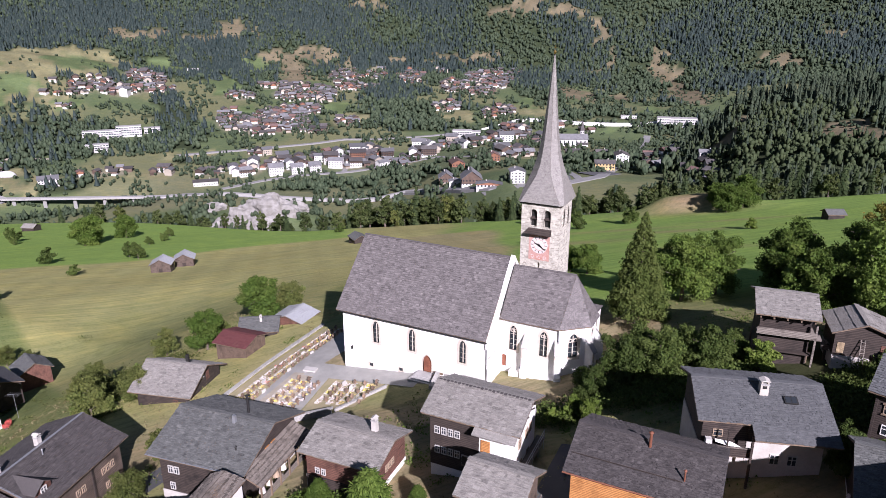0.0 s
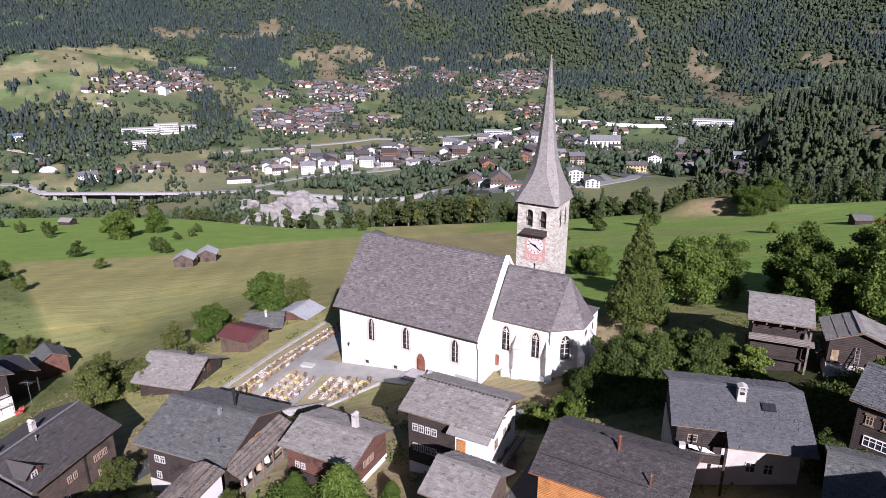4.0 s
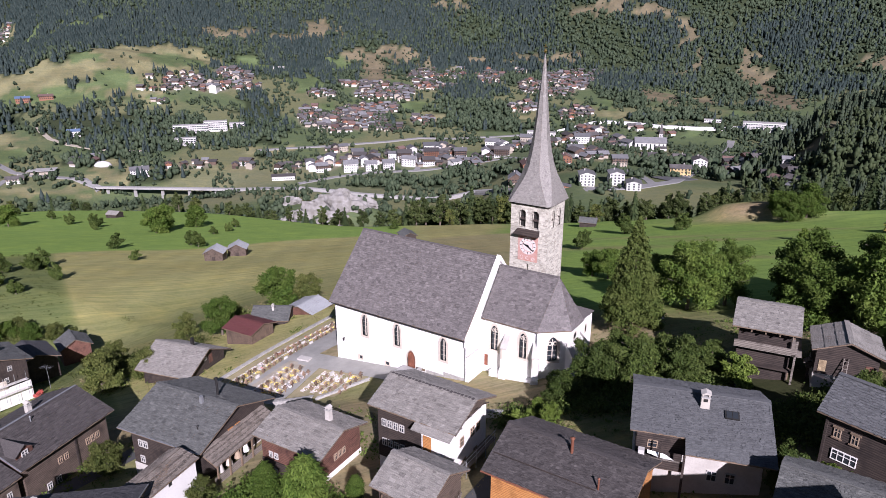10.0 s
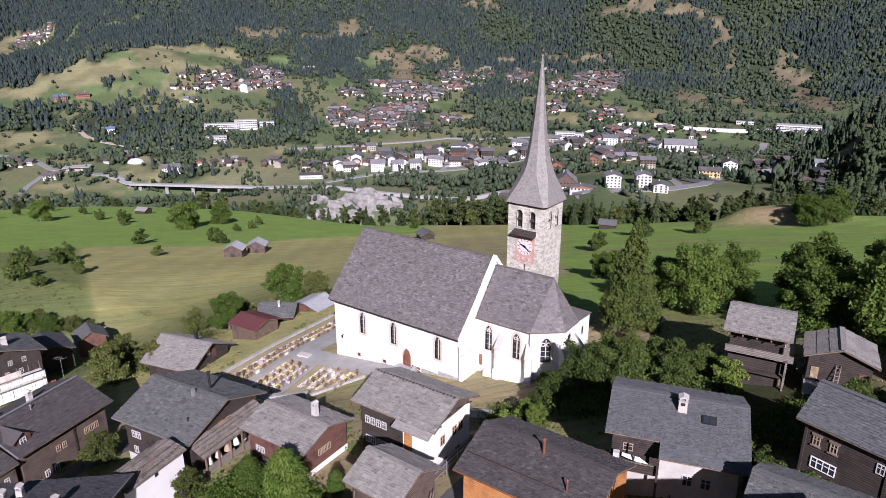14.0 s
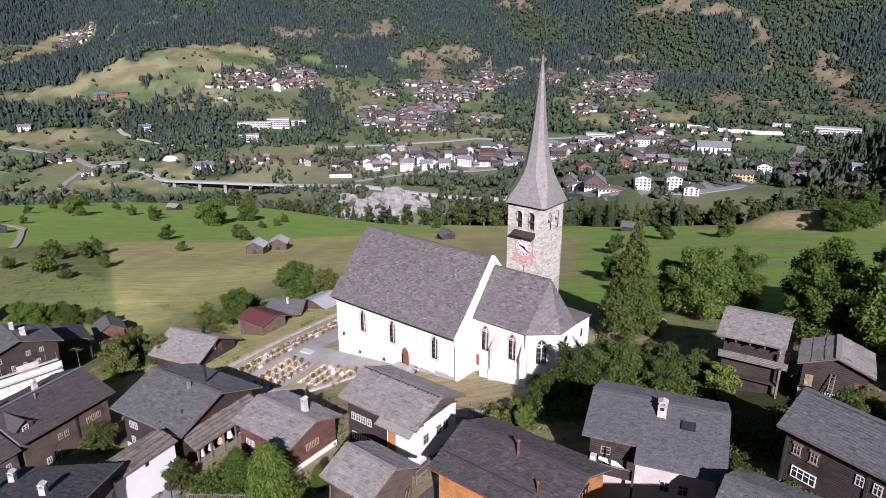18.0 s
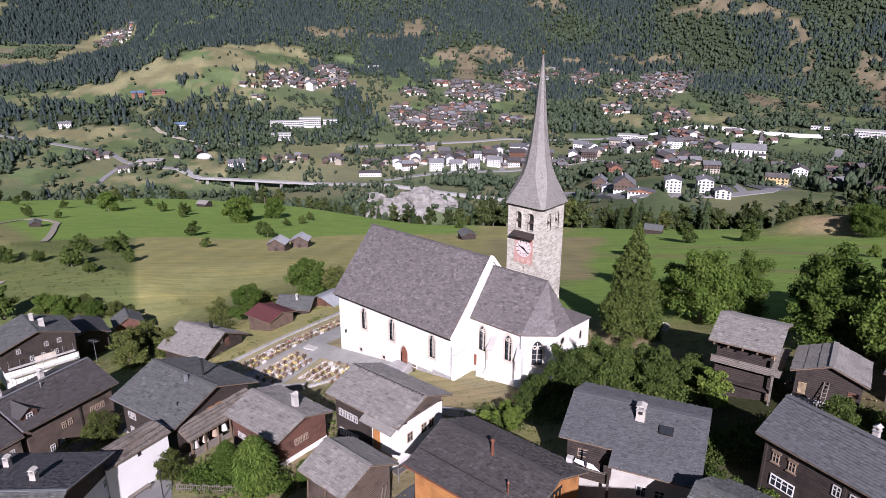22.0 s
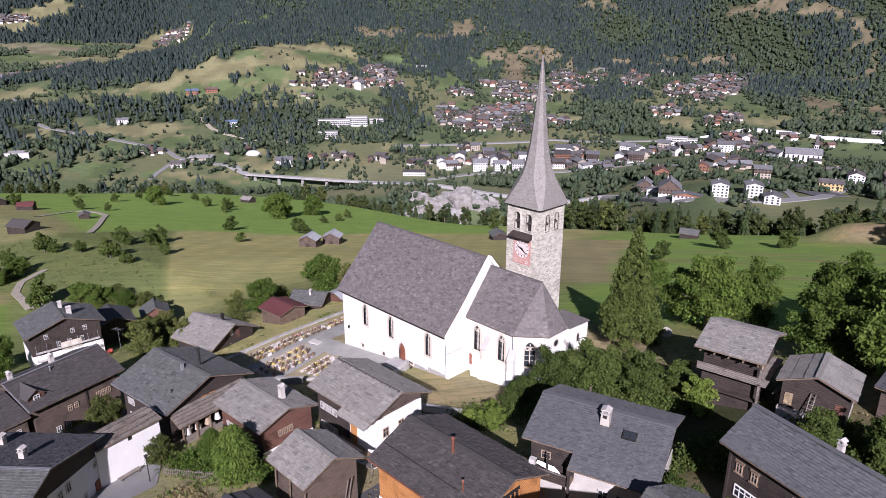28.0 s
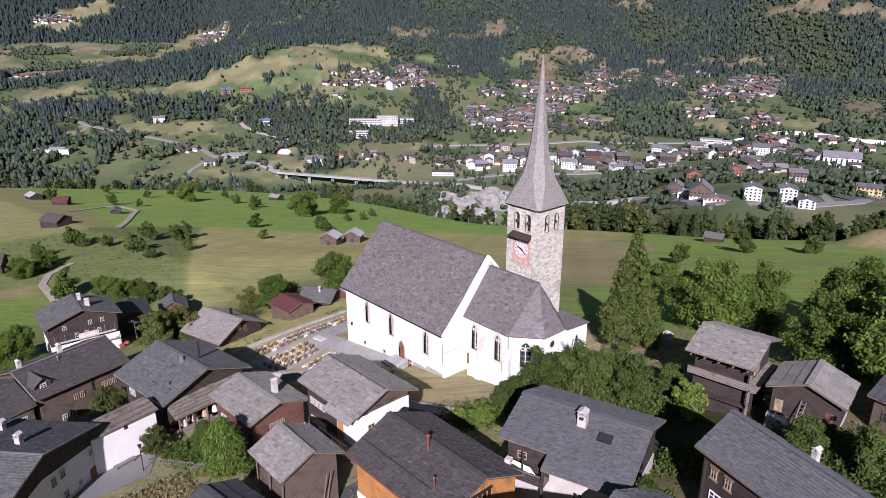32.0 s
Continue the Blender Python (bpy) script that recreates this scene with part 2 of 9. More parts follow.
M = {
    "land": land("land"),
    "plaster": plain("white_plaster", (0.80, 0.78, 0.74), (0.74, 0.72, 0.68), 2.5, 0.9, 0.15, 0.15),
    "plaster_old": plain("old_plaster", (0.54, 0.51, 0.46), (0.42, 0.39, 0.35), 1.2, 0.9, 0.15, 0.3),
    "plaster_cream": plain("cream_plaster", (0.50, 0.46, 0.40), (0.40, 0.365, 0.31), 0.7, 0.9, 0.12, 0.3),
    # white plaster with the blue of skylit shade put into its colour
    "plaster_skylit": plain("skylit_plaster", (0.74, 0.75, 0.76), (0.66, 0.67, 0.68), 1.2, 0.9, 0.15, 0.2),
    "church_slate": slates("church_slate", (0.092, 0.082, 0.078), (0.205, 0.185, 0.177), (0.33, 0.30, 0.28)),
    "slate_grey": slates("grey_stone_roof", (0.078, 0.080, 0.076), (0.152, 0.156, 0.147), (0.27, 0.27, 0.245)),
    "slate_smooth": slates("even_slate_roof", (0.100, 0.103, 0.105), (0.138, 0.142, 0.143), (0.178, 0.18, 0.176)),
    "slate_light": slates("light_stone_roof", (0.185, 0.172, 0.154), (0.325, 0.305, 0.272), (0.47, 0.445, 0.40)),
    "slate_dark": slates("dark_stone_roof", (0.050, 0.044, 0.042), (0.098, 0.087, 0.083), (0.16, 0.144, 0.134)),
    "slate_black": slates("black_sheet_roof", (0.042, 0.042, 0.045), (0.085, 0.083, 0.086), (0.13, 0.13, 0.13)),
    "red_tin": slates("red_tin_roof", (0.095, 0.028, 0.028), (0.15, 0.045, 0.042), (0.17, 0.085, 0.075)),
    "white_tin": slates("pale_sheet_roof", (0.33, 0.34, 0.35), (0.43, 0.44, 0.45), (0.42, 0.41, 0.39)),
    "spire": slates("spire_shingles", (0.205, 0.19, 0.172), (0.29, 0.272, 0.248), (0.39, 0.365, 0.33)),
    "stone": masonry("tower_stone", (0.33, 0.30, 0.245), (0.60, 0.565, 0.475), (0.62, 0.595, 0.52), 0.5, 0.24),
    "rubble": masonry("rubble_wall", (0.30, 0.29, 0.27), (0.42, 0.40, 0.37), (0.36, 0.35, 0.32), 0.35, 0.2),
    "sandstone": plain("tan_stone", (0.62, 0.55, 0.46), (0.53, 0.47, 0.39), 0.6, 0.85, 0.08, 0.3),
    "timber_dark": timber("dark_timber", (0.030, 0.021, 0.017), (0.066, 0.048, 0.038)),
    "timber_brown": timber("brown_timber", (0.075, 0.052, 0.039), (0.15, 0.112, 0.085)),
    "timber_red": timber("red_timber", (0.105, 0.044, 0.030), (0.19, 0.092, 0.062)),
    "timber_grey": timber("grey_timber", (0.16, 0.135, 0.11), (0.27, 0.235, 0.20)),
    "timber_new": timber("new_timber", (0.42, 0.17, 0.045), (0.56, 0.27, 0.09), 0.16),
    "boards": timber("upright_boards", (0.10, 0.065, 0.045), (0.17, 0.12, 0.085), 0.16, True),
    "wood": plain("beam_wood", (0.14, 0.095, 0.06), (0.22, 0.16, 0.11), 0.8, 0.85, 0.05, 0.3),
    "door_red": timber("door_wood", (0.22, 0.075, 0.04), (0.30, 0.11, 0.06), 0.14, True),
    "frame_white": plain("white_frame", (0.58, 0.56, 0.52), (0.46, 0.44, 0.41), 0.5, 0.6, 0.05, 0.1),
    "frame_tan": plain("tan_frame", (0.40, 0.30, 0.21), (0.30, 0.22, 0.15), 0.5, 0.7, 0.05, 0.1),
    "iron": plain("dark_iron", (0.045, 0.045, 0.045), (0.07, 0.065, 0.06), 0.3, 0.55, 0.05, 0.2, 0.7),
    "copper": plain("rust_pipe", (0.20, 0.075, 0.045), (0.28, 0.12, 0.07), 0.3, 0.6, 0.05, 0.2, 0.4),
    "zinc": plain("zinc_sheet", (0.42, 0.43, 0.44), (0.34, 0.35, 0.36), 0.5, 0.45, 0.05, 0.1, 0.6),
    "gold": plain("gilded_metal", (0.80, 0.55, 0.18), (0.65, 0.42, 0.12), 0.2, 0.35, 0.05, 0.1, 1.0),
    "concrete": plain("concrete", (0.40, 0.39, 0.37), (0.31, 0.30, 0.285), 1.5, 0.9, 0.1, 0.3),
    "paving": plain("grey_paving", (0.37, 0.36, 0.325), (0.28, 0.275, 0.25), 2.0, 0.9, 0.12, 0.3),
    "asphalt": plain("asphalt", (0.10, 0.10, 0.10), (0.075, 0.075, 0.077), 3.0, 0.9, 0.05, 0.2),
    "road_pale": plain("pale_road", (0.26, 0.255, 0.245), (0.20, 0.195, 0.19), 4.0, 0.9, 0.2, 0.2),
    "gravel": plain("gravel", (0.42, 0.37, 0.29), (0.32, 0.285, 0.22), 1.0, 0.95, 0.08, 0.5),
    "grave_soil": plain("dry_turf", (0.40, 0.33, 0.20), (0.28, 0.255, 0.13), 1.5, 0.95, 0.12, 0.5),
    "rock": plain("pale_rock", (0.33, 0.315, 0.295), (0.16, 0.15, 0.125), 7.0, 0.95, 0.8, 0.8),
    "pale_board": timber("pale_boards", (0.36, 0.26, 0.15), (0.46, 0.36, 0.22), 0.16, True),
    "dial": plain("worn_dial_paint", (0.72, 0.66, 0.62), (0.60, 0.50, 0.46), 0.4, 0.9, 0.08, 0.1),
    "grave_bed": plain("pale_grave_gravel", (0.68, 0.62, 0.52), (0.54, 0.46, 0.37), 0.25, 0.9, 0.05, 0.5, each=0.3),
    "red_paint": plain("faded_red_paint", (0.47, 0.22, 0.17), (0.52, 0.36, 0.31), 0.5, 0.9, 0.08, 0.1),
    "bark": plain("bark", (0.11, 0.085, 0.065), (0.17, 0.14, 0.11), 0.4, 0.95, 0.06, 0.6),
    "grave_stone": plain("grave_stone", (0.66, 0.63, 0.58), (0.50, 0.47, 0.43), 0.3, 0.8, 0.05, 0.2, each=0.4),
    "cross_wood": plain("cross_wood", (0.20, 0.135, 0.09), (0.34, 0.235, 0.155), 0.3, 0.8, 0.04, 0.2, each=0.5),
    "flower_red": plain("red_flowers", (0.48, 0.06, 0.05), (0.55, 0.16, 0.12), 0.2, 0.8, 0.05, 0.5),
    "flower_yellow": plain("yellow_flowers", (0.72, 0.52, 0.07), (0.78, 0.64, 0.22), 0.2, 0.8, 0.05, 0.5),
    "flower_white": plain("pale_flowers", (0.74, 0.68, 0.62), (0.66, 0.54, 0.56), 0.2, 0.8, 0.05, 0.5),
    "grave_green": plain("grave_plants", (0.10, 0.14, 0.045), (0.16, 0.18, 0.06), 0.2, 0.9, 0.05, 0.5),
    "leaf": leaves("leaf_green", (0.050, 0.098, 0.016), (0.165, 0.245, 0.045), (0.20, 0.215, 0.055)),
    "leaf_dark": leaves("leaf_dark", (0.046, 0.080, 0.018), (0.145, 0.195, 0.046), (0.17, 0.18, 0.055)),
    "leaf_olive": leaves("leaf_olive", (0.062, 0.086, 0.021), (0.165, 0.19, 0.052), (0.20, 0.175, 0.06)),
    "leaf_bright": leaves("leaf_bright", (0.090, 0.150, 0.022), (0.225, 0.295, 0.060), (0.24, 0.25, 0.065)),
    "leaf_yellow": leaves("leaf_yellow", (0.13, 0.125, 0.022), (0.27, 0.24, 0.05), (0.21, 0.22, 0.05)),
    "needle_belt": leaves("belt_needles", (0.036, 0.060, 0.024), (0.105, 0.138, 0.054), (0.12, 0.135, 0.058)),
    "leaf_belt": leaves("leaf_belt", (0.040, 0.062, 0.020), (0.118, 0.150, 0.046), (0.145, 0.15, 0.058)),
    "dry_grass": leaves("dry_grass", (0.20, 0.165, 0.075), (0.36, 0.30, 0.16), (0.26, 0.24, 0.11)),
    "needle": leaves("needles", (0.070, 0.108, 0.024), (0.205, 0.255, 0.064), (0.22, 0.225, 0.065)),
    "spur_leaf": leaves("spur_leaf", (0.060, 0.088, 0.040), (0.140, 0.178, 0.080), (0.175, 0.178, 0.085)),
    "spur_needle": leaves("spur_needle", (0.036, 0.056, 0.036), (0.092, 0.118, 0.070), (0.105, 0.12, 0.07)),
    # far foliage is bluer and paler than real leaves, to paint in valley haze
    "needle_hazed": leaves("hazed_needles", (0.030, 0.050, 0.048), (0.078, 0.104, 0.090), (0.086, 0.106, 0.086)),
    "leaf_hazed": leaves("leaf_hazed", (0.044, 0.070, 0.040), (0.106, 0.142, 0.080), (0.128, 0.142, 0.082)),
}
glass, gt, gb = shader("window_glass", 0.08)
gb.inputs["Base Color"].default_value = (0.03, 0.035, 0.04, 1)
gb.inputs["Specular IOR Level"].default_value = 0.6
M["glass"] = glass
FAR_PAINT = (("far_white", (0.78, 0.76, 0.72), (0.66, 0.64, 0.61)), ("far_cream", (0.46, 0.40, 0.32), (0.36, 0.31, 0.25)), ("far_brown", (0.085, 0.056, 0.042), (0.145, 0.098, 0.072)), ("far_orange", (0.30, 0.135, 0.075), (0.22, 0.115, 0.075)), ("far_yellow", (0.66, 0.48, 0.22), (0.56, 0.42, 0.20)),
             ("far_red_roof", (0.145, 0.088, 0.075), (0.20, 0.13, 0.11)), ("far_grey_roof", (0.15, 0.15, 0.155), (0.235, 0.232, 0.235)), ("far_dark_roof", (0.075, 0.068, 0.066), (0.135, 0.122, 0.116)), ("far_blue_roof", (0.10, 0.16, 0.27), (0.14, 0.19, 0.28)))
for key, c1, c2 in FAR_PAINT:
    M[key] = plain(key, c1, c2, 4.0, 0.85, 0.5, 0.1, each=0.4)


# ---- building tools ----
class Geo:
    """Corners and faces of one mesh."""

    def __init__(self):
        self.v, self.f = [], []

    def add(self, pts, faces):
        k = len(self.v)
        self.v.extend(tuple(p) for p in pts)
        self.f.extend(tuple(i + k for i in f) for f in faces)
        return self

    def box(self, x0, y0, z0, x1, y1, z1, m=None):
        p = [Vector((x, y, z)) for z in (z0, z1) for y in (y0, y1) for x in (x0, x1)]
        if m is not None:
            p = [m @ q for q in p]
        return self.add(p, [(0, 2, 3, 1), (4, 5, 7, 6), (0, 1, 5, 4), (2, 6, 7, 3), (0, 4, 6, 2), (1, 3, 7, 5)])

    def bar(self, a, b, w, h=None):
        """A beam from a to b, w wide and h high."""
        a, b, h = Vector(a), Vector(b), h or w
        d = (b - a).normalized()
        side = d.cross(Vector((0, 0, 1)))
        side = side.normalized() if side.length > 1e-4 else Vector((1, 0, 0))
        up = side.cross(d)
        p = [q + side * sx * w / 2 + up * sz * h / 2 for q in (a, b) for sx, sz in ((-1, -1), (1, -1), (1, 1), (-1, 1))]
        return self.add(p, [(3, 2, 1, 0), (4, 5, 6, 7), (0, 1, 5, 4), (1, 2, 6, 5), (2, 3, 7, 6), (3, 0, 4, 7)])

    def tube(self, a, b, r0, r1, n=8):
        a, b = Vector(a), Vector(b)
        d = (b - a).normalized()
        s = d.orthogonal().normalized()
        u = d.cross(s)
        p = [q + (s * math.cos(6.2832 * i / n) + u * math.sin(6.2832 * i / n)) * r for q, r in ((a, r0), (b, r1)) for i in range(n)]
        return self.add(p, [(i, (i + 1) % n, n + (i + 1) % n, n + i) for i in range(n)] + [tuple(range(n))[::-1], tuple(range(n, 2 * n))])

    def prism(self, outline, lo, hi):
        """An upright prism over a plan outline (counter-clockwise)."""
        n = len(outline)
        return self.add([(x, y, lo) for x, y in outline] + [(x, y, hi) for x, y in outline],
                        [(i, (i + 1) % n, n + (i + 1) % n, n + i) for i in range(n)] + [tuple(range(n))[::-1], tuple(range(n, 2 * n))])

    def sheet(self, pts, thick):
        """A flat plate: the corners of its top side, and its thickness downwards."""
        n = len(pts)
        low = [(p[0], p[1], p[2] - thick) for p in pts]
        return self.add(list(pts) + low, [tuple(range(n)), tuple(range(n, 2 * n))[::-1]] + [((i + 1) % n, i, n + i, n + (i + 1) % n) for i in range(n)])

    def mesh(self, name, soft=False):
        me = bpy.data.meshes.new(name)
        me.from_pydata(self.v, [], self.f)
        if soft:
            me.polygons.foreach_set("use_smooth", [True] * len(me.polygons))
        me.update()
        return me


def quick_mesh(name, verts, corners):
    """A mesh from arrays: corners is faces x 3 or x 4."""
    me = bpy.data.meshes.new(name)
    n, k = corners.shape
    me.vertices.add(len(verts))
    me.vertices.foreach_set("co", np.ascontiguousarray(verts, np.float32).ravel())
    me.loops.add(n * k)
    me.loops.foreach_set("vertex_index", np.ascontiguousarray(corners, np.int32).ravel())
    me.polygons.add(n)
    me.polygons.foreach_set("loop_start", np.arange(0, n * k, k, dtype=np.int32))
    me.update(calc_edges=True)
    return me


def part(name, geo, material, parent=None, label="", soft=False):
    me = geo.mesh(name, soft) if isinstance(geo, Geo) else geo
    if material and not me.materials:
        me.materials.append(M[material])
    ob = new(name, me)
    if parent is not None:
        ob.parent = parent
    return tagged(ob, label)


def thing(name, x, y, z, turn, label, category, group=""):
    ob = new(name)
    ob.empty_display_size = 0.2
    ob.matrix_basis = pose(x, y, z, 0, 0, turn)
    return tagged(ob, label, category, group)


def ground(x, y):
    return float(height(x, y))


def lerp(a, b, s):
    return Vector(a) + (Vector(b) - Vector(a)) * s


def roof_stones(p0, p1, p2, p3, course, width, rng, lift=0.08, rough=0.035):
    """Overlapping stones on a slope: p0 to p1 is the eave, p3 to p2 the ridge."""
    p0, p1, p2, p3 = (Vector(p) for p in (p0, p1, p2, p3))
    nrm = (p1 - p0).cross(p3 - p0).normalized()
    if nrm.z < 0:
        nrm = -nrm
    g = Geo()
    rise = max((p3 - p0).length, (p2 - p1).length)
    rows = max(2, int(rise / course))
    for j in range(rows):
        s0, s1 = j / rows, min(1.0, (j + 1.3) / rows)
        a, b, c2, d = lerp(p0, p3, s0), lerp(p1, p2, s0), lerp(p1, p2, s1), lerp(p0, p3, s1)
        long = (b - a).length
        if long < 0.05:
            continue
        n = max(1, int(long / width))
        cuts = [0.0] + sorted(min(0.999, max(0.001, (i + rng.uniform(-0.3, 0.3) + 0.5 * (j % 2)) / n)) for i in range(1, n)) + [1.0]
        for u0, u1 in zip(cuts, cuts[1:]):
            e, e2 = lift + rng.uniform(-rough, rough), lift + rng.uniform(-rough, rough)
            slip = (p0 - p3).normalized() * rng.uniform(-0.02, 0.05)
            l0, l1 = lerp(a, b, u0) + slip, lerp(a, b, u1) + slip
            g.add([l0 + nrm * e, l1 + nrm * e2, lerp(d, c2, u1) + nrm * 0.012, lerp(d, c2, u0) + nrm * 0.012, l0 - nrm * 0.01, l1 - nrm * 0.01],
                  [(0, 1, 2, 3), (4, 5, 1, 0)])
    return g


def lattice(xs, zs, solid, y0, y1):
    """One welded grid of bars: cell (i, k) between the cuts is filled where solid(i, k) holds; y0 is its front, y1 its back."""
    g, at = Geo(), {}

    def corner(i, k, y):
        if (i, k, y) not in at:
            at[i, k, y] = len(g.v)
            g.v.append((xs[i], y, zs[k]))
        return at[i, k, y]
    full = {(i, k) for i in range(len(xs) - 1) for k in range(len(zs) - 1) if solid(i, k)}
    for i, k in sorted(full):
        g.f.append((corner(i, k, y0), corner(i + 1, k, y0), corner(i + 1, k + 1, y0), corner(i, k + 1, y0)))
        for (di, dk), (a, b) in (((0, -1), ((0, 0), (1, 0))), ((1, 0), ((1, 0), (1, 1))), ((0, 1), ((1, 1), (0, 1))), ((-1, 0), ((0, 1), (0, 0)))):
            if (i + di, k + dk) not in full:
                g.f.append((corner(i + a[0], k + a[1], y1), corner(i + b[0], k + b[1], y1), corner(i + b[0], k + b[1], y0), corner(i + a[0], k + a[1], y0)))
    return g


def window(parent, x, y, z, face, w=0.8, h=1.1, frame_m="frame_white", bars=1, shutters="", lintel=""):
    """A window proud of a wall: face is the way it looks, in degrees from -y turning to +x; x, y, z its middle."""
    t = 0.065
    xs = [-w / 2, -w / 2 + t]
    for i in range(bars):
        q = -w / 2 + w * (i + 1) / (bars + 1)
        xs += [q - 0.03, q + 0.03]
    xs += [w / 2 - t, w / 2]
    zs = [-h / 2, -h / 2 + t, 0.12 * h - 0.02, 0.12 * h + 0.02, h / 2 - t, h / 2]
    ob = part("window", lattice(xs, zs, lambda i, k: i % 2 == 0 or k % 2 == 0, -0.07, 0.03), frame_m, parent)
    ob.matrix_basis = pose(x, y, z, 0, 0, face)
    part("pane", Geo().box(-w / 2 + 0.05, -0.022, -h / 2 + 0.05, w / 2 - 0.05, 0.012, h / 2 - 0.05), "glass", ob, "dark window glass")
    if shutters:
        for sgn in (-1, 1):
            part("shutter", Geo().box(min(sgn * w / 2, sgn * w), -0.05, -h / 2, max(sgn * w / 2, sgn * w), -0.01, h / 2), shutters, ob)
    if lintel:
        part("lintel", Geo().box(-w / 2 - 0.12, -0.1, h / 2 + 0.004, w / 2 + 0.12, 0.02, h / 2 + 0.16), lintel, ob)
        part("sill", Geo().box(-w / 2 - 0.12, -0.12, -h / 2 - 0.1, w / 2 + 0.12, 0.02, -h / 2 - 0.004), lintel, ob)
    return ob


def covering(slope, stones, material, label=""):
    """Lays the stones of one slope: a few large sheets are pieces of their own, hundreds of small stones are one mass."""
    if len(stones.f) // 2 > 110:
        return tagged(part("stone_covering", stones, material, slope, label), kind="stuff")
    for i in range(0, len(stones.f), 2):
        part("roof_sheet", Geo().add(stones.v[3 * i:3 * i + 6], [(0, 1, 2, 3), (4, 5, 1, 0)]), material, slope)


def chimney(parent, x, y, z0, z1, material="plaster_old", w=0.6, cap=True):
    """A slightly tapered plastered stack with a collar, smoke holes and a capstone."""
    w = w * 0.88
    a, b, h = w / 2 * 1.12, w / 2 * 0.96, z1 - z0
    g = Geo().add([(-a, -a, -h), (a, -a, -h), (a, a, -h), (-a, a, -h), (-b, -b, 0), (b, -b, 0), (b, b, 0), (-b, b, 0)], [(0, 1, 5, 4), (1, 2, 6, 5), (2, 3, 7, 6), (3, 0, 4, 7), (4, 5, 6, 7)])
    ob = part("chimney", g, material, parent)
    ob.matrix_basis = pose(x, y, z1)
    if cap:
        part("collar", Geo().box(-b - 0.05, -b - 0.05, -0.1, b + 0.05, b + 0.05, 0.004), "concrete", ob)
        for sx in (-1, 1):
            part("cap_side", Geo().box(sx * b * 0.75 - 0.06, -b * 0.9, 0.004, sx * b * 0.75 + 0.06, b * 0.9, 0.24), material, ob)
        part("chimney_cap", Geo().add([(-b - 0.08, -b - 0.08, 0.24), (b + 0.08, -b - 0.08, 0.24), (b + 0.08, b + 0.08, 0.24), (-b - 0.08, b + 0.08, 0.24), (0, -b - 0.08, 0.42), (0, b + 0.08, 0.42)], [(0, 1, 4), (2, 3, 5), (1, 2, 5, 4), (3, 0, 4, 5), (3, 2, 1, 0)]), "plaster_old", ob, "thin stone cap on two stubs")
    return ob


def snow_guards(parent, long, half, ridge, eave, across, up, sgn=-1):
    """Small dark hooks in a regular pattern over one roof slope; heights above the house's base."""
    g = Geo()
    for j in range(1, int(half / up)):
        for i in range(int(long / across)):
            x, y = -long / 2 + (i + 0.5 + 0.5 * (j % 2)) * across, sgn * (half - j * up)
            z = ridge - abs(y) * (ridge - eave) / half
            g.box(x - 0.025, y - 0.04, z + 0.03, x + 0.025, y + 0.04, z + 0.07)
    return tagged(part("snow_guard", g, "slate_black", parent), kind="stuff")


def flashing(parent, a, b, w=0.14, material="zinc", name="flashing"):
    return part(name, Geo().bar(a, b, w, 0.05), material, parent)


def flue(parent, x, y, z0, z1, material="copper", r=0.11):
    g = Geo().tube((0, 0, z0 - z1), (0, 0, 0), r, r, 10)
    ob = part("flue_pipe", g, material, parent)
    ob.matrix_basis = pose(x, y, z1)
    part("flue_hat", Geo().tube((0, 0, 0.08), (0, 0, 0.2), r * 1.8, 0.02, 10), material, ob)
    return ob


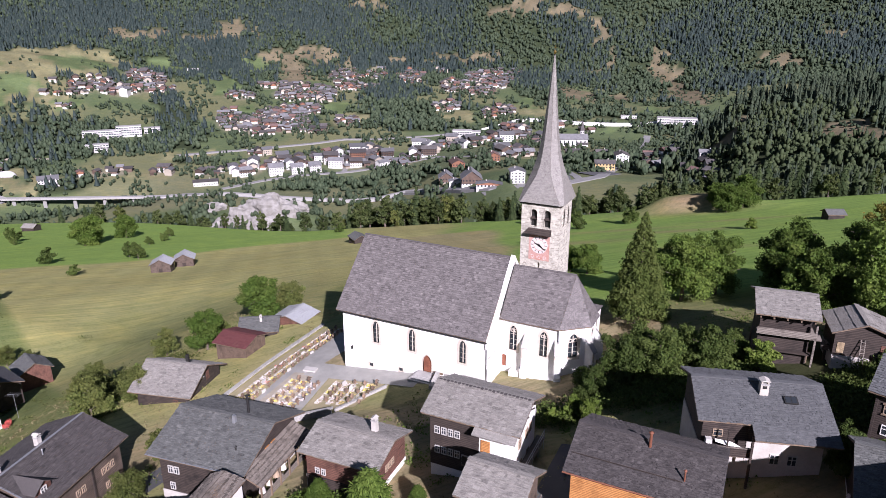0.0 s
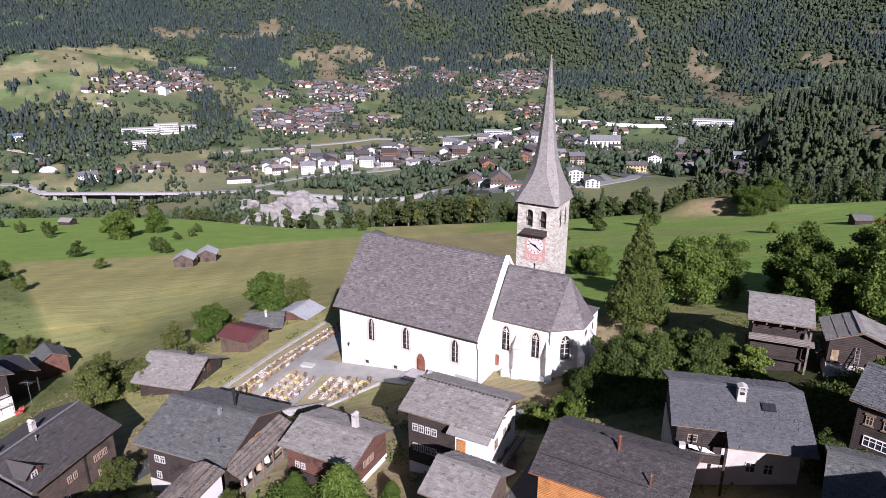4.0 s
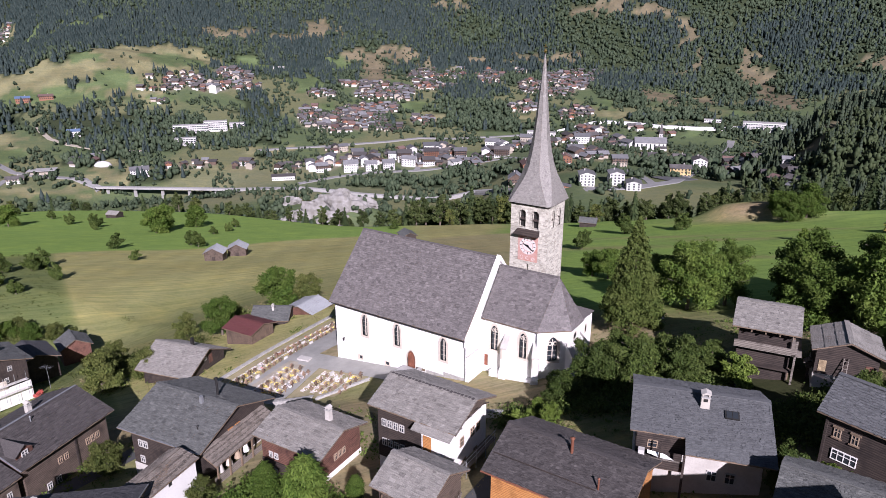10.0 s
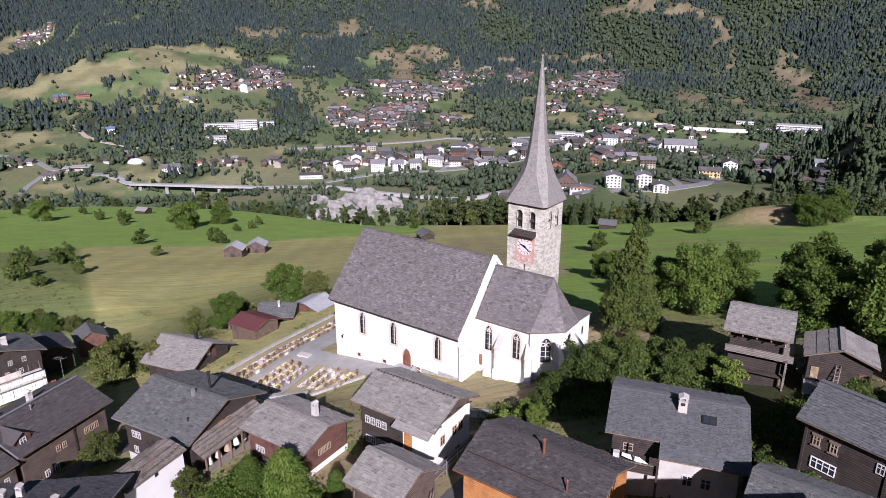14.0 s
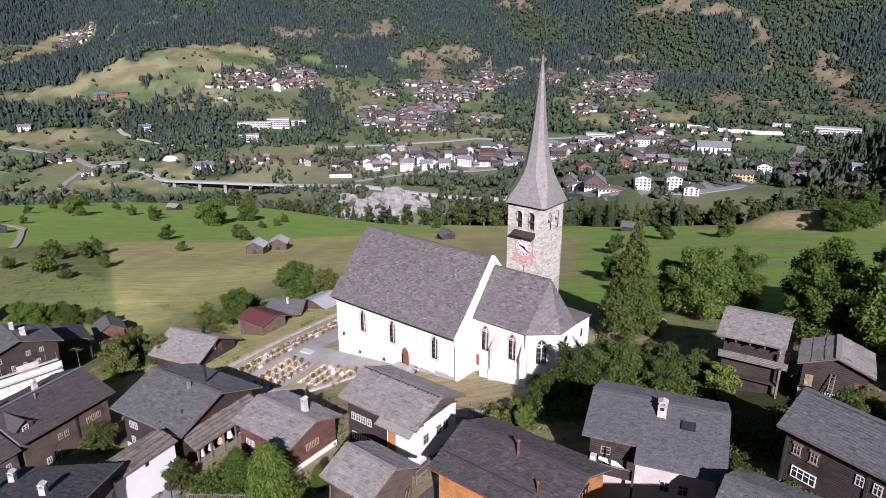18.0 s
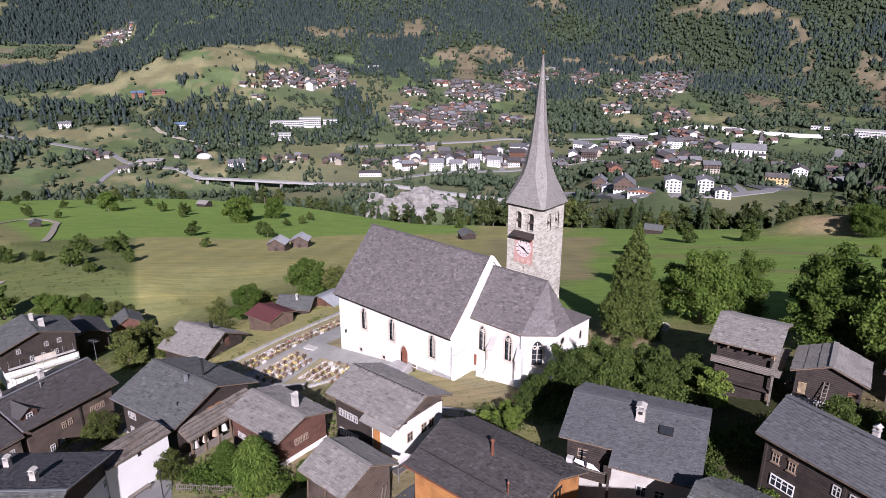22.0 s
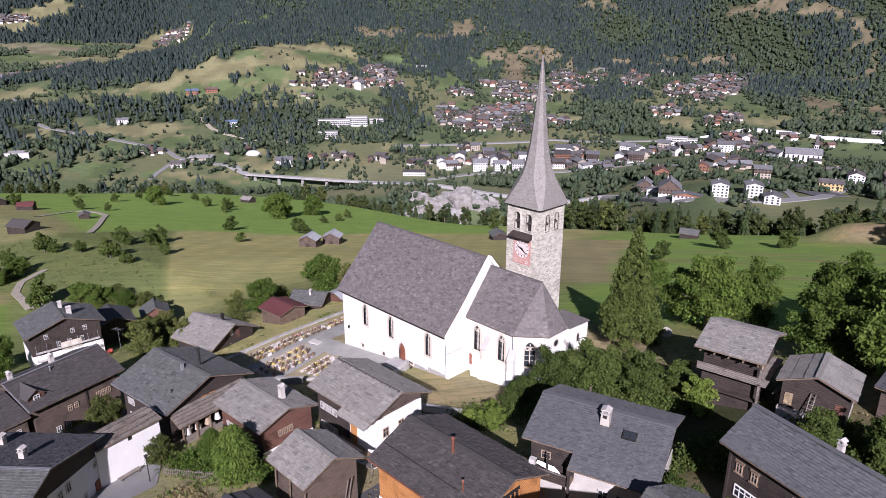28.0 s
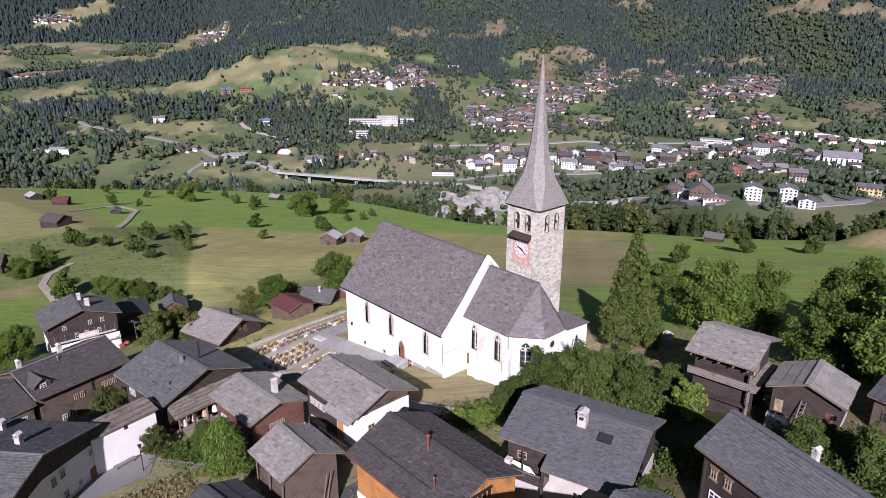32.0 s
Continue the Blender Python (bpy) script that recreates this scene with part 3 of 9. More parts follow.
def house(name, label, x, y, turn, long, half, ridge, eave, base, wall="timber_dark", roof="slate_grey", over=0.7, gable=0.6, plinth=0.0, plinth_m="plaster", seed=1, category="house", stones=(0.32, 0.4), shift=0.0, deck=0.12, back=""):
    """A gabled house: ridge along its own x, its front slope towards -y. Heights are above the sea of the plan, base is its lowest ground.
    plinth: height of the masonry storey. Returns the thing; its own z = 0 is base."""
    rng = random.Random(seed)
    ob = thing(name, x, y, base, turn, label, category)
    r, e = ridge - base, eave - base
    hl, hw = long / 2 - gable, half - over
    k = (r - e) / half
    top = lambda yy: r - abs(yy) * k - deck - 0.03
    lo = plinth
    g = Geo()
    ends = [(-hw, lo), (hw, lo), (hw, top(hw)), (0, top(0)), (-hw, top(hw))]
    g.add([(-hl, a, b) for a, b in ends] + [(hl, a, b) for a, b in ends], [(4, 3, 2, 1, 0), (5, 6, 7, 8, 9), (0, 1, 6, 5), (1, 2, 7, 6), (2, 3, 8, 7), (3, 4, 9, 8), (4, 0, 5, 9)])
    part("wall", g, wall, ob)
    if plinth > 0:
        part("masonry_storey", Geo().box(-hl - 0.06, -hw - 0.06, -1.5, hl + 0.06, hw + 0.06, plinth), plinth_m, ob, "plastered ground storey")
    for sgn in (-1, 1):
        p0, p1 = (-long / 2, sgn * half, e), (long / 2, sgn * half, e)
        p2, p3 = (long / 2, 0, r), (-long / 2, 0, r)
        if sgn > 0:
            p0, p1, p2, p3 = p1, p0, p3, p2
        slope = part("roof_slope", Geo().sheet([p0, p1, p2, p3], deck), "wood", ob, "boarded roof slope")
        covering(slope, roof_stones(p0, p1, p2, p3, stones[0], stones[1], rng), back if back and sgn > 0 else roof)
    part("ridge_cap", Geo().bar((-long / 2, -0.09, r + 0.05), (long / 2, -0.09, r + 0.05), 0.32, 0.05).bar((-long / 2, 0.09, r + 0.045), (long / 2, 0.09, r + 0.045), 0.3, 0.05), roof, ob)
    for sx in (-1, 1):
        for sy in (-1, 1):
            part("barge_board", Geo().bar((sx * (long / 2 - 0.03), sy * half, e - 0.08), (sx * (long / 2 - 0.03), 0, r - 0.08), 0.05, 0.16), "timber_dark", ob)
    return ob


def leaf_cloud(rng, centres, radii, count, size, squash=0.8, shell=0.4):
    """Small pointed leaf clumps scattered through several ragged lobes: arrays of corners and faces."""
    count, size = int(count * 1.5), size * 1.02
    centres, radii = np.array(centres, float), np.array(radii, float)
    pick = rng.choice(len(centres), count, p=radii ** 2 / (radii ** 2).sum())
    way = rng.normal(size=(count, 3))
    way /= np.linalg.norm(way, axis=1)[:, None]
    depth = shell + (1.12 - shell) * rng.random(count) ** 0.7
    depth = depth * (1 + 0.28 * np.sin(way[:, 0] * 7 + pick * 1.7) * np.sin(way[:, 1] * 6 + pick) + 0.12 * rng.normal(size=count))
    mid = centres[pick] + way * (radii[pick] * depth)[:, None] * np.array((1, 1, squash))
    nrm = way + rng.normal(scale=0.8, size=(count, 3)) + np.array((0, 0, 0.25))
    nrm /= np.linalg.norm(nrm, axis=1)[:, None]
    t = np.cross(nrm, rng.normal(size=(count, 3)))
    t /= np.linalg.norm(t, axis=1)[:, None]
    b = np.cross(nrm, t)
    s = size * (0.55 + 0.9 * rng.random(count))[:, None]
    k = rng.uniform(0.5, 0.9, (count, 1))
    v = np.stack([mid - t * s - b * s * k * 0.5, mid + t * s * 0.5 - b * s * k, mid + t * s * 0.7 + b * s * k * 1.2 + nrm * s * 0.2], 1).reshape(-1, 3)
    return v, np.arange(count * 3).reshape(-1, 3)


# ---- the lie of the land: a hillside village terrace, falling meadows, a valley floor and the far mountain ----
HUB = (45.0, -62.0)          # the middle of the drone's arc; far distances are counted from here


def smooth(a, b, v):
    s = np.clip((v - a) / (b - a), 0.0, 1.0)
    return s * s * (3 - 2 * s)


def bump(x, y, cx, cy, rx, ry, turn=0.0):
    c, s = math.cos(radians(turn)), math.sin(radians(turn))
    u, v = ((x - cx) * c + (y - cy) * s) / rx, (-(x - cx) * s + (y - cy) * c) / ry
    return np.exp(-(u * u + v * v))


def waves(x, y, size, seed=0.0):
    """Gentle rolling relief between about -1 and 1."""
    a = np.sin(x / size + 1.3 * np.sin(y / size * 0.7 + seed) + seed)
    b = np.sin(y / size * 1.17 - 0.9 * np.sin(x / size * 0.6 - seed) + 2.1 * seed)
    return 0.5 * (a + b)


def heading_of(x, y):
    """Degrees to the left of +y, seen from HUB."""
    return np.degrees(np.arctan2(-(x - HUB[0]), y - HUB[1]))


def rim_distance(head):
    """How far the meadows reach before they break off to the gorge."""
    return 300 + 40 * smooth(20, 38, head) + 330 * smooth(40, 66, head)


def height(x, y):
    x, y = np.asarray(x, float), np.asarray(y, float)
    d = np.hypot(x - HUB[0], y - HUB[1])
    head = heading_of(x, y)
    near = 1.2 + 0.19 * np.maximum(x, -150) + 0.138 * np.minimum(x + 150, 0) - 0.17 * np.maximum(y - 18, 0)
    near = near + 0.45 * waves(x, y, 38, 0.4) * smooth(60, 160, d)
    # the churchyard terrace
    flat = smooth(-34, -27, x) * smooth(17, 12, x) * smooth(-14, -8, y) * smooth(24, 15, y)
    near = near * (1 - flat) + flat * (0.135 * x - 0.02)
    near = near - 1.5 * bump(x, y, -24, -12, 10, 7)
    # hollow lane and yards at the meadow's foot
    near = near - 9.0 * bump(x, y, -100, 2, 30, 44) - 2.5 * bump(x, y, -78, -27, 13, 14)
    # the grassy mound beyond the trees
    near = near + 2.5 * bump(x, y, 8, 220, 40, 18, 10) + 5.0 * smooth(0.25, 0.8, bump(x, y, 2, 216, 23, 13, 8))
    fall = np.maximum(d - rim_distance(head), 0)
    near = near - 0.27 * fall * smooth(0, 60, fall)
    far = -195 + 0.12 * np.maximum(d - 1000, 0) + 0.42 * np.maximum(d - 1850, 0)
    # up the valley the slopes stand farther back
    back = -195 + 0.12 * np.maximum(d - 1000, 0) - 0.12 * np.maximum(d - 1750, 0) + 0.085 * np.maximum(d - 2250, 0) + 0.335 * np.maximum(d - 2850, 0)
    far = far + (back - far) * smooth(58, 67, head)
    # the town's lower terrace
    step = -121 - 0.1 * np.maximum(d - 725, 0) + 0.06 * np.maximum(d - 1140, 0)
    far = far + (np.maximum(step, far) - far) * smooth(36, 22, head)
    far = far + 5 * waves(x, y, 130, 1.0) * smooth(1150, 1500, d) + 14 * waves(x, y, 260, 2.0) * smooth(1500, 1900, d)
    far = far + 62 * bump(x, y, -1500, 790, 360, 210, 30)       # meadow spur
    far = far + 40 * bump(x, y, -442, 480, 75, 45, 40)      # rocky knoll over the river
    far = far + 40 * bump(x, y, -700, 1950, 260, 200) - 30 * bump(x, y, -300, 1700, 160, 260)
    far = far - 16 * smooth(66, 60, head) * smooth(49, 53, head) * np.exp(-((d - 1030) / 40.0) ** 2)      # under the viaduct
    # the wooded spur
    spur = np.interp(head, (-5, 0, 4.2, 5.5, 7, 9, 11, 14, 20), (-18, -31, -50, -70, -92, -112, -130, -165, -260)) - 0.45 * np.maximum(d - 840, 0) + 0.3 * np.clip(d - 840, -70, 0) + 0.15 * np.clip(d - 770, -330, 0)
    k = 14.0
    return k * np.logaddexp(np.logaddexp(near / k, far / k), spur / k)


# ---- ground ----
def mix3(a, b, k):
    return a + (np.asarray(b) - a) * np.asarray(k)[..., None]


def spot(x, y, head, d, hw, dw):
    """A soft patch given by heading and distance from HUB."""
    q = np.hypot(x - HUB[0], y - HUB[1])
    a = heading_of(x, y)
    return np.exp(-((a - head) / hw) ** 2 - ((q - d) / dw) ** 2)


# the far villages: headings, distances, number of houses and share of large ones
CLUSTERS = [
    (54.0, 57.6, 1533, 1599, 42, 0.04), (52.5, 54.9, 1564, 1640, 24, 0.04), (50.8, 53.6, 1539, 1603, 20, 0.05), (55.3, 56.9, 1471, 1501, 5, 0), (48.8, 51.6, 1630, 1726, 20, 0.05),
    (48.2, 50.8, 1564, 1624, 14, 0.05), (42.9, 45.5, 1296, 1446, 26, 0.02), (40.5, 43.1, 1333, 1445, 26, 0.02), (38.5, 41.9, 1279, 1419, 38, 0.02), (37.2, 40.8, 1510, 1622, 26, 0.02),
    (36.0, 38.0, 1497, 1631, 18, 0.02), (37.2, 40.8, 1393, 1467, 22, 0.02), (42.4, 44.6, 1531, 1589, 9, 0), (37.9, 42.1, 1621, 1665, 14, 0.02), (41.1, 43.9, 1265, 1317, 15, 0.02),
    (36.8, 39.0, 1266, 1304, 8, 0.05),
]
CLUSTERS += [
    (33.6, 36.2, 1624, 1870, 26, 0.02), (31.4, 33.6, 1726, 1874, 14, 0.02), (28.6, 30.8, 1647, 1861, 22, 0.02), (32.3, 35.9, 1593, 1649, 14, 0), (34.4, 36.2, 1310, 1368, 9, 0.02),
    (21.0, 25.4, 1632, 1854, 62, 0.01), (25.1, 27.3, 1573, 1715, 17, 0.02), (22.7, 25.3, 1552, 1632, 12, 0), (25.9, 28.1, 1415, 1493, 11, 0), (26.9, 27.9, 1801, 1861, 4, 0.2),
    (20.3, 21.7, 1724, 1850, 14, 0), (21.2, 23.2, 1383, 1459, 13, 0), (22.7, 23.9, 1367, 1425, 6, 0),
]
CLUSTERS += [
    (49.4, 51.0, 1084, 1112, 5, 0.2), (45.6, 47.6, 1069, 1097, 6, 0.2), (42.5, 45.1, 1060, 1110, 14, 0.5), (38.9, 42.3, 1073, 1125, 19, 0.5), (35.4, 38.4, 1096, 1156, 21, 0.4),
    (32.5, 35.3, 1103, 1173, 19, 0.4), (33.0, 36.6, 1064, 1102, 19, 0.3), (42.0, 43.4, 1143, 1181, 6, 0.2), (27.7, 29.9, 1073, 1155, 11, 0.5), (26.1, 27.7, 1120, 1186, 8, 0.3),
    (24.1, 26.3, 1100, 1194, 13, 0.2), (19.9, 22.7, 1199, 1307, 48, 0.03), (20.3, 22.7, 906, 1018, 14, 0.1), (17.9, 19.7, 1097, 1209, 13, 0.15), (17.4, 18.2, 1301, 1329, 5, 0),
    (21.9, 23.5, 1152, 1224, 8, 0.1),
]
CLUSTERS += [
    (65.1, 67.3, 2718, 2892, 44, 0), (64.5, 65.7, 2627, 2791, 14, 0), (75.1, 77.7, 2980, 3038, 24, 0), (72.4, 74.6, 1893, 2261, 14, 0.1), (60.9, 62.9, 1163, 1199, 6, 0.1), (52.5, 56.1, 1104, 1138, 5, 0.1), (76.2, 80.0, 1832, 2054, 24, 0.1),
    (73.0, 74.8, 1888, 2168, 9, 0), (14.8, 16.0, 1270, 1304, 4, 0), (29.3, 33.1, 1039, 1093, 8, 0.3), (8.3, 10.9, 778, 904, 7, 0.1), (5.4, 7.2, 648, 736, 6, 0.1),
    (78.1, 80.1, 2186, 2300, 6, 0.1), (67.5, 68.9, 1186, 1222, 5, 0.1),
]
# open land and woods of the far side, as heading, distance and half-widths
DRY_LAND = [
    (65.9, 1606, 1.7, 20), (63.6, 1626, 1.7, 21), (61.1, 1665, 2.0, 33), (58.1, 1767, 2.4, 89), (55.6, 1873, 1.7, 20),
    (59.4, 1553, 2.0, 26), (57.2, 1507, 1.3, 23), (69.5, 1339, 2.5, 27), (71.9, 1371, 1.4, 28), (67.0, 1277, 1.5, 17),
    (60.3, 1147, 1.7, 23), (63.6, 1065, 2.2, 17), (47.5, 1174, 1.9, 19),
    (34.3, 1372, 1.0, 30), (26.2, 1375, 1.8, 38), (19.1, 1405, 1.5, 34), (22.0, 919, 1.0, 59), 
    (76.8, 1669, 2.1, 30), (71.0, 1365, 3.5, 30), (50.7, 1096, 1.2, 14), (76.5, 1368, 1.5, 24),
]
DRY_LAND += [(60.8, 1650, 4.2, 62), (56.0, 1720, 3.2, 110), (52.5, 1800, 2.4, 70), (57.5, 1570, 3.0, 40), (71.0, 2503, 2.3, 127), (67.8, 2285, 2.0, 456), (73.7, 2298, 2.2, 107), (76.7, 2208, 2.4, 135), (70.1, 2073, 1.9, 303), (67.0, 2791, 2.0, 91)]
DRY_LAND += [
    (76.8, 2040, 3.0, 170), (74.2, 2180, 2.2, 240), (71.6, 2248, 2.0, 323), (69.2, 2304, 1.9, 455), (66.8, 2700, 2.1, 240),
    (65.2, 2560, 1.2, 130), (76.3, 2969, 1.7, 50), (74.8, 3056, 1.5, 60), (73.3, 3123, 1.3, 55),
    (69.0, 1591, 1.2, 32), (66.6, 1594, 2.2, 40), (63.5, 1622, 3.1, 56), (60.0, 1663, 3.2, 66), (56.5, 1774, 3.3, 110), (53.8, 1841, 2.0, 80),
    (71.2, 1355, 3.5, 36), (66.9, 1344, 1.7, 32), (65.0, 1067, 2.6, 20), (59.6, 1104, 3.6, 18),
]
BARE_SLOPES = [
    (46.3, 1977, 1.0, 17), (50.8, 1981, 1.5, 23), (40.7, 1902, 1.6, 16), (39.0, 1783, 1.2, 111), (37.2, 1942, 1.8, 14),
    (35.8, 1904, 1.8, 22), (30.6, 1902, 0.6, 21), (26.8, 1910, 1.2, 17), (24.9, 1891, 1.0, 18), (23.3, 1907, 0.8, 17),
    (16.9, 1631, 0.8, 78), (15.5, 1626, 0.9, 51), (14.9, 1852, 0.8, 12), (14.5, 1991, 0.5, 35), (13.7, 1894, 0.3, 41),
    (12.7, 1661, 1.1, 48), (10.3, 1900, 0.3, 24), (9.7, 1848, 0.3, 30), (8.9, 1761, 0.5, 52), (7.8, 1663, 1.0, 56),
    (1.0, 1884, 1.0, 21), (-1.8, 2008, 0.9, 19), (2.6, 1919, 0.8, 12), (50.0, 1984, 2.1, 24), (43.0, 2059, 1.0, 26),
]
BARE_SLOPES += [
    (21.1, 2077, 2.6, 25), (17.0, 2054, 1.7, 16),
    (43.3, 2020, 1.5, 26), (38.3, 1900, 1.0, 22), (44.2, 1983, 1.0, 12), (32.9, 2178, 1.7, 16),
]
BARE_SLOPES += [
    (4.9, 774, 1.3, 26), (3.9, 759, 1.5, 22), (-2.7, 702, 1.5, 22), (-4.6, 680, 1.5, 28), (-6.6, 670, 1.5, 28), (0.6, 744, 0.7, 14),
    (10.0, 1903, 0.55, 45), (9.6, 1880, 0.5, 45), (9.2, 1860, 0.5, 45), (8.8, 1830, 0.5, 50), (8.4, 1790, 0.5, 50), (7.9, 1735, 0.6, 60), (7.3, 1645, 0.9, 55), (6.8, 1565, 1.2, 40),
]
BARE_SLOPES = [(a, r, 1.1 * aw, 1.15 * rw) for a, r, aw, rw in BARE_SLOPES]
GREEN_LAND = [
    (66.4, 1551, 1.8, 24), (64.1, 1562, 1.2, 17), (61.7, 1524, 1.8, 30), (59.1, 1612, 1.6, 27), (59.7, 1494, 1.2, 20),
    (66.4, 1240, 1.0, 29), (68.1, 1104, 0.9, 18), (54.6, 1494, 1.7, 22), (54.4, 1767, 2.3, 92), (49.1, 1807, 2.4, 66),
    (44.6, 1664, 1.3, 93), (41.8, 1833, 1.3, 60), (42.8, 1442, 1.2, 37), (36.1, 1434, 1.4, 55), (20.1, 1505, 0.4, 71),
    (10.5, 1457, 0.9, 53), (76.0, 1172, 1.5, 41),
    (71.1, 1252, 1.6, 39), (63.2, 1560, 1.7, 26), (14.8, 1296, 2.4, 13), (60.4, 1713, 1.3, 33),
]
GREEN_LAND += [(76.7, 2292, 2.1, 74), (79.2, 1844, 1.3, 70), (68.3, 1539, 2.0, 24), (65.8, 1538, 2.0, 28), (62.4, 1530, 2.0, 38), (59.2, 1569, 1.9, 24), (76.4, 1172, 1.7, 36), (71.9, 1137, 2.3, 34), (67.0, 1249, 1.5, 32), (68.6, 1108, 1.8, 22), (64.2, 1049, 1.8, 18), (63.6, 2300, 1.0, 60), (62.2, 2140, 1.0, 45), (60.8, 2080, 1.0, 35), (59.3, 2050, 0.9, 28)]
WOOD_LAND = [
    (15.5, 880, 1.6, 45), (12.3, 930, 1.2, 50), (9.3, 960, 1.5, 90), (8.6, 790, 1.6, 60), (16.2, 1010, 0.9, 30), (19.5, 960, 0.8, 30), (25.2, 850, 0.8, 30), (29.5, 930, 1.6, 50),
    (34.0, 985, 2.2, 36), (38.5, 985, 2.0, 34), (31.0, 770, 2.0, 45),
    (71.3, 1698, 1.3, 74), (69.2, 1689, 1.4, 59), (66.9, 1733, 1.6, 76), (64.6, 2005, 1.7, 337), (62.2, 1827, 1.6, 137),
    (59.7, 1885, 1.6, 92), (69.9, 1473, 2.8, 60), (66.6, 1457, 1.7, 56), (61.9, 1406, 1.8, 61), (58.2, 1357, 2.5, 83),
    (60.1, 1285, 2.5, 53), (55.8, 1248, 1.8, 52), (48.8, 1402, 1.4, 147), (50.3, 1252, 2.1, 48), (47.5, 1278, 1.3, 79),
]
WOOD_LAND += [
    (70.5, 2953, 1.7, 91), (31.5, 1524, 2.1, 127), (33.1, 1348, 1.6, 67), (19.8, 1705, 1.6, 170), (18.4, 1582, 1.1, 108),
    (47.6, 1149, 1.4, 15), (16.6, 1406, 1.6, 36), (79.1, 1312, 1.7, 59), (74.1, 1485, 2.2, 46), (78.5, 1464, 1.7, 48),
    (77.9, 1514, 1.8, 55), (74.5, 1496, 1.8, 55), (73.2, 1290, 1.3, 62), (68.1, 1410, 2.6, 40), (77.5, 1091, 2.2, 34), (60.3, 1355, 4.0, 70),
    (56.0, 1334, 2.8, 70), (69.0, 1192, 1.4, 28), (78.9, 1303, 1.2, 55), (74.3, 1195, 1.1, 40), (77.4, 1365, 1.2, 36), (60.5, 1190, 2.4, 28),
    (72.6, 1736, 1.7, 79), (70.1, 1749, 1.7, 75), (67.6, 1767, 1.7, 83), (65.1, 1900, 1.7, 200), (62.6, 1850, 1.8, 150), (59.9, 1917, 1.7, 63),
]


def patchwork(x, y, patches):
    """Ragged patches of land, 0 to 1."""
    jx, jy = x + 19 * waves(x, y, 15, 2.0) + 9 * waves(x, y, 6, 1.0), y + 19 * waves(x, y, 13, 4.0) + 9 * waves(x, y, 5.5, 3.0)
    best = np.zeros(x.shape)
    for a, r, aw, rw in patches:
        best = np.maximum(best, spot(jx, jy, a, r, aw, rw))
    return smooth(0.30, 0.5, best + 0.1 * waves(x, y, 8, 2.5))


def open_land(x, y):
    return np.maximum(np.maximum(patchwork(x, y, DRY_LAND), patchwork(x, y, BARE_SLOPES)), patchwork(x, y, GREEN_LAND))


def built_up(x, y):
    """Where houses stand close together."""
    d, head = np.hypot(x - HUB[0], y - HUB[1]), heading_of(x, y)
    best = np.zeros(x.shape)
    for a0, a1, r0, r1, n, big in CLUSTERS:
        best = np.maximum(best, np.exp(-0.7 * (((head - (a0 + a1) / 2) / (a1 - a0) * 2) ** 2 + ((d - (r0 + r1) / 2) / (r1 - r0) * 2) ** 2)))
    return smooth(0.3, 0.6, best)


def wooded(x, y):
    """How far the land is forest, 0 to 1."""
    d, head = np.hypot(x - HUB[0], y - HUB[1]), heading_of(x, y)
    rough = 0.55 * waves(x, y, 95, 3.0) + 0.4 * waves(x, y, 37, 5.0)
    w = 0.22 + 0.6 * rough + smooth(1690, 1800, d + 60 * waves(x, y, 120, 6.0)) * (1.1 - 0.35 * rough)
    w = w + 1.5 * smooth(8.2, 6.6, head) * smooth(520, 560, d) * smooth(1250, 1150, d)
    rim = rim_distance(head)
    w = w + 1.2 * smooth(rim + 5, rim + 40, d) * smooth(rim + 420, rim + 260, d)
    w = w - 0.9 * smooth(905, 960, d) * smooth(1290, 1190, d) * smooth(58, 50, head) * smooth(9, 13, head)
    w = w - 2.0 * smooth(49, 51, head) * smooth(64, 62, head) * smooth(870, 900, d) * smooth(1078, 1066, d)
    w = w - 2.0 * smooth(64, 66, head) * smooth(2060, 2110, d) * smooth(2860, 2800, d)
    w = w - 1.6 * smooth(545, 570, d) * smooth(1290, 1190, d) * smooth(33, 28, head) * smooth(7.5, 10, head)
    w = w - 1.2 * built_up(x, y) + 2.4 * patchwork(x, y, WOOD_LAND)
    return np.clip(w, 0, 1) * (1 - 0.93 * open_land(x, y)) * smooth(rim + 2, rim + 12, d)


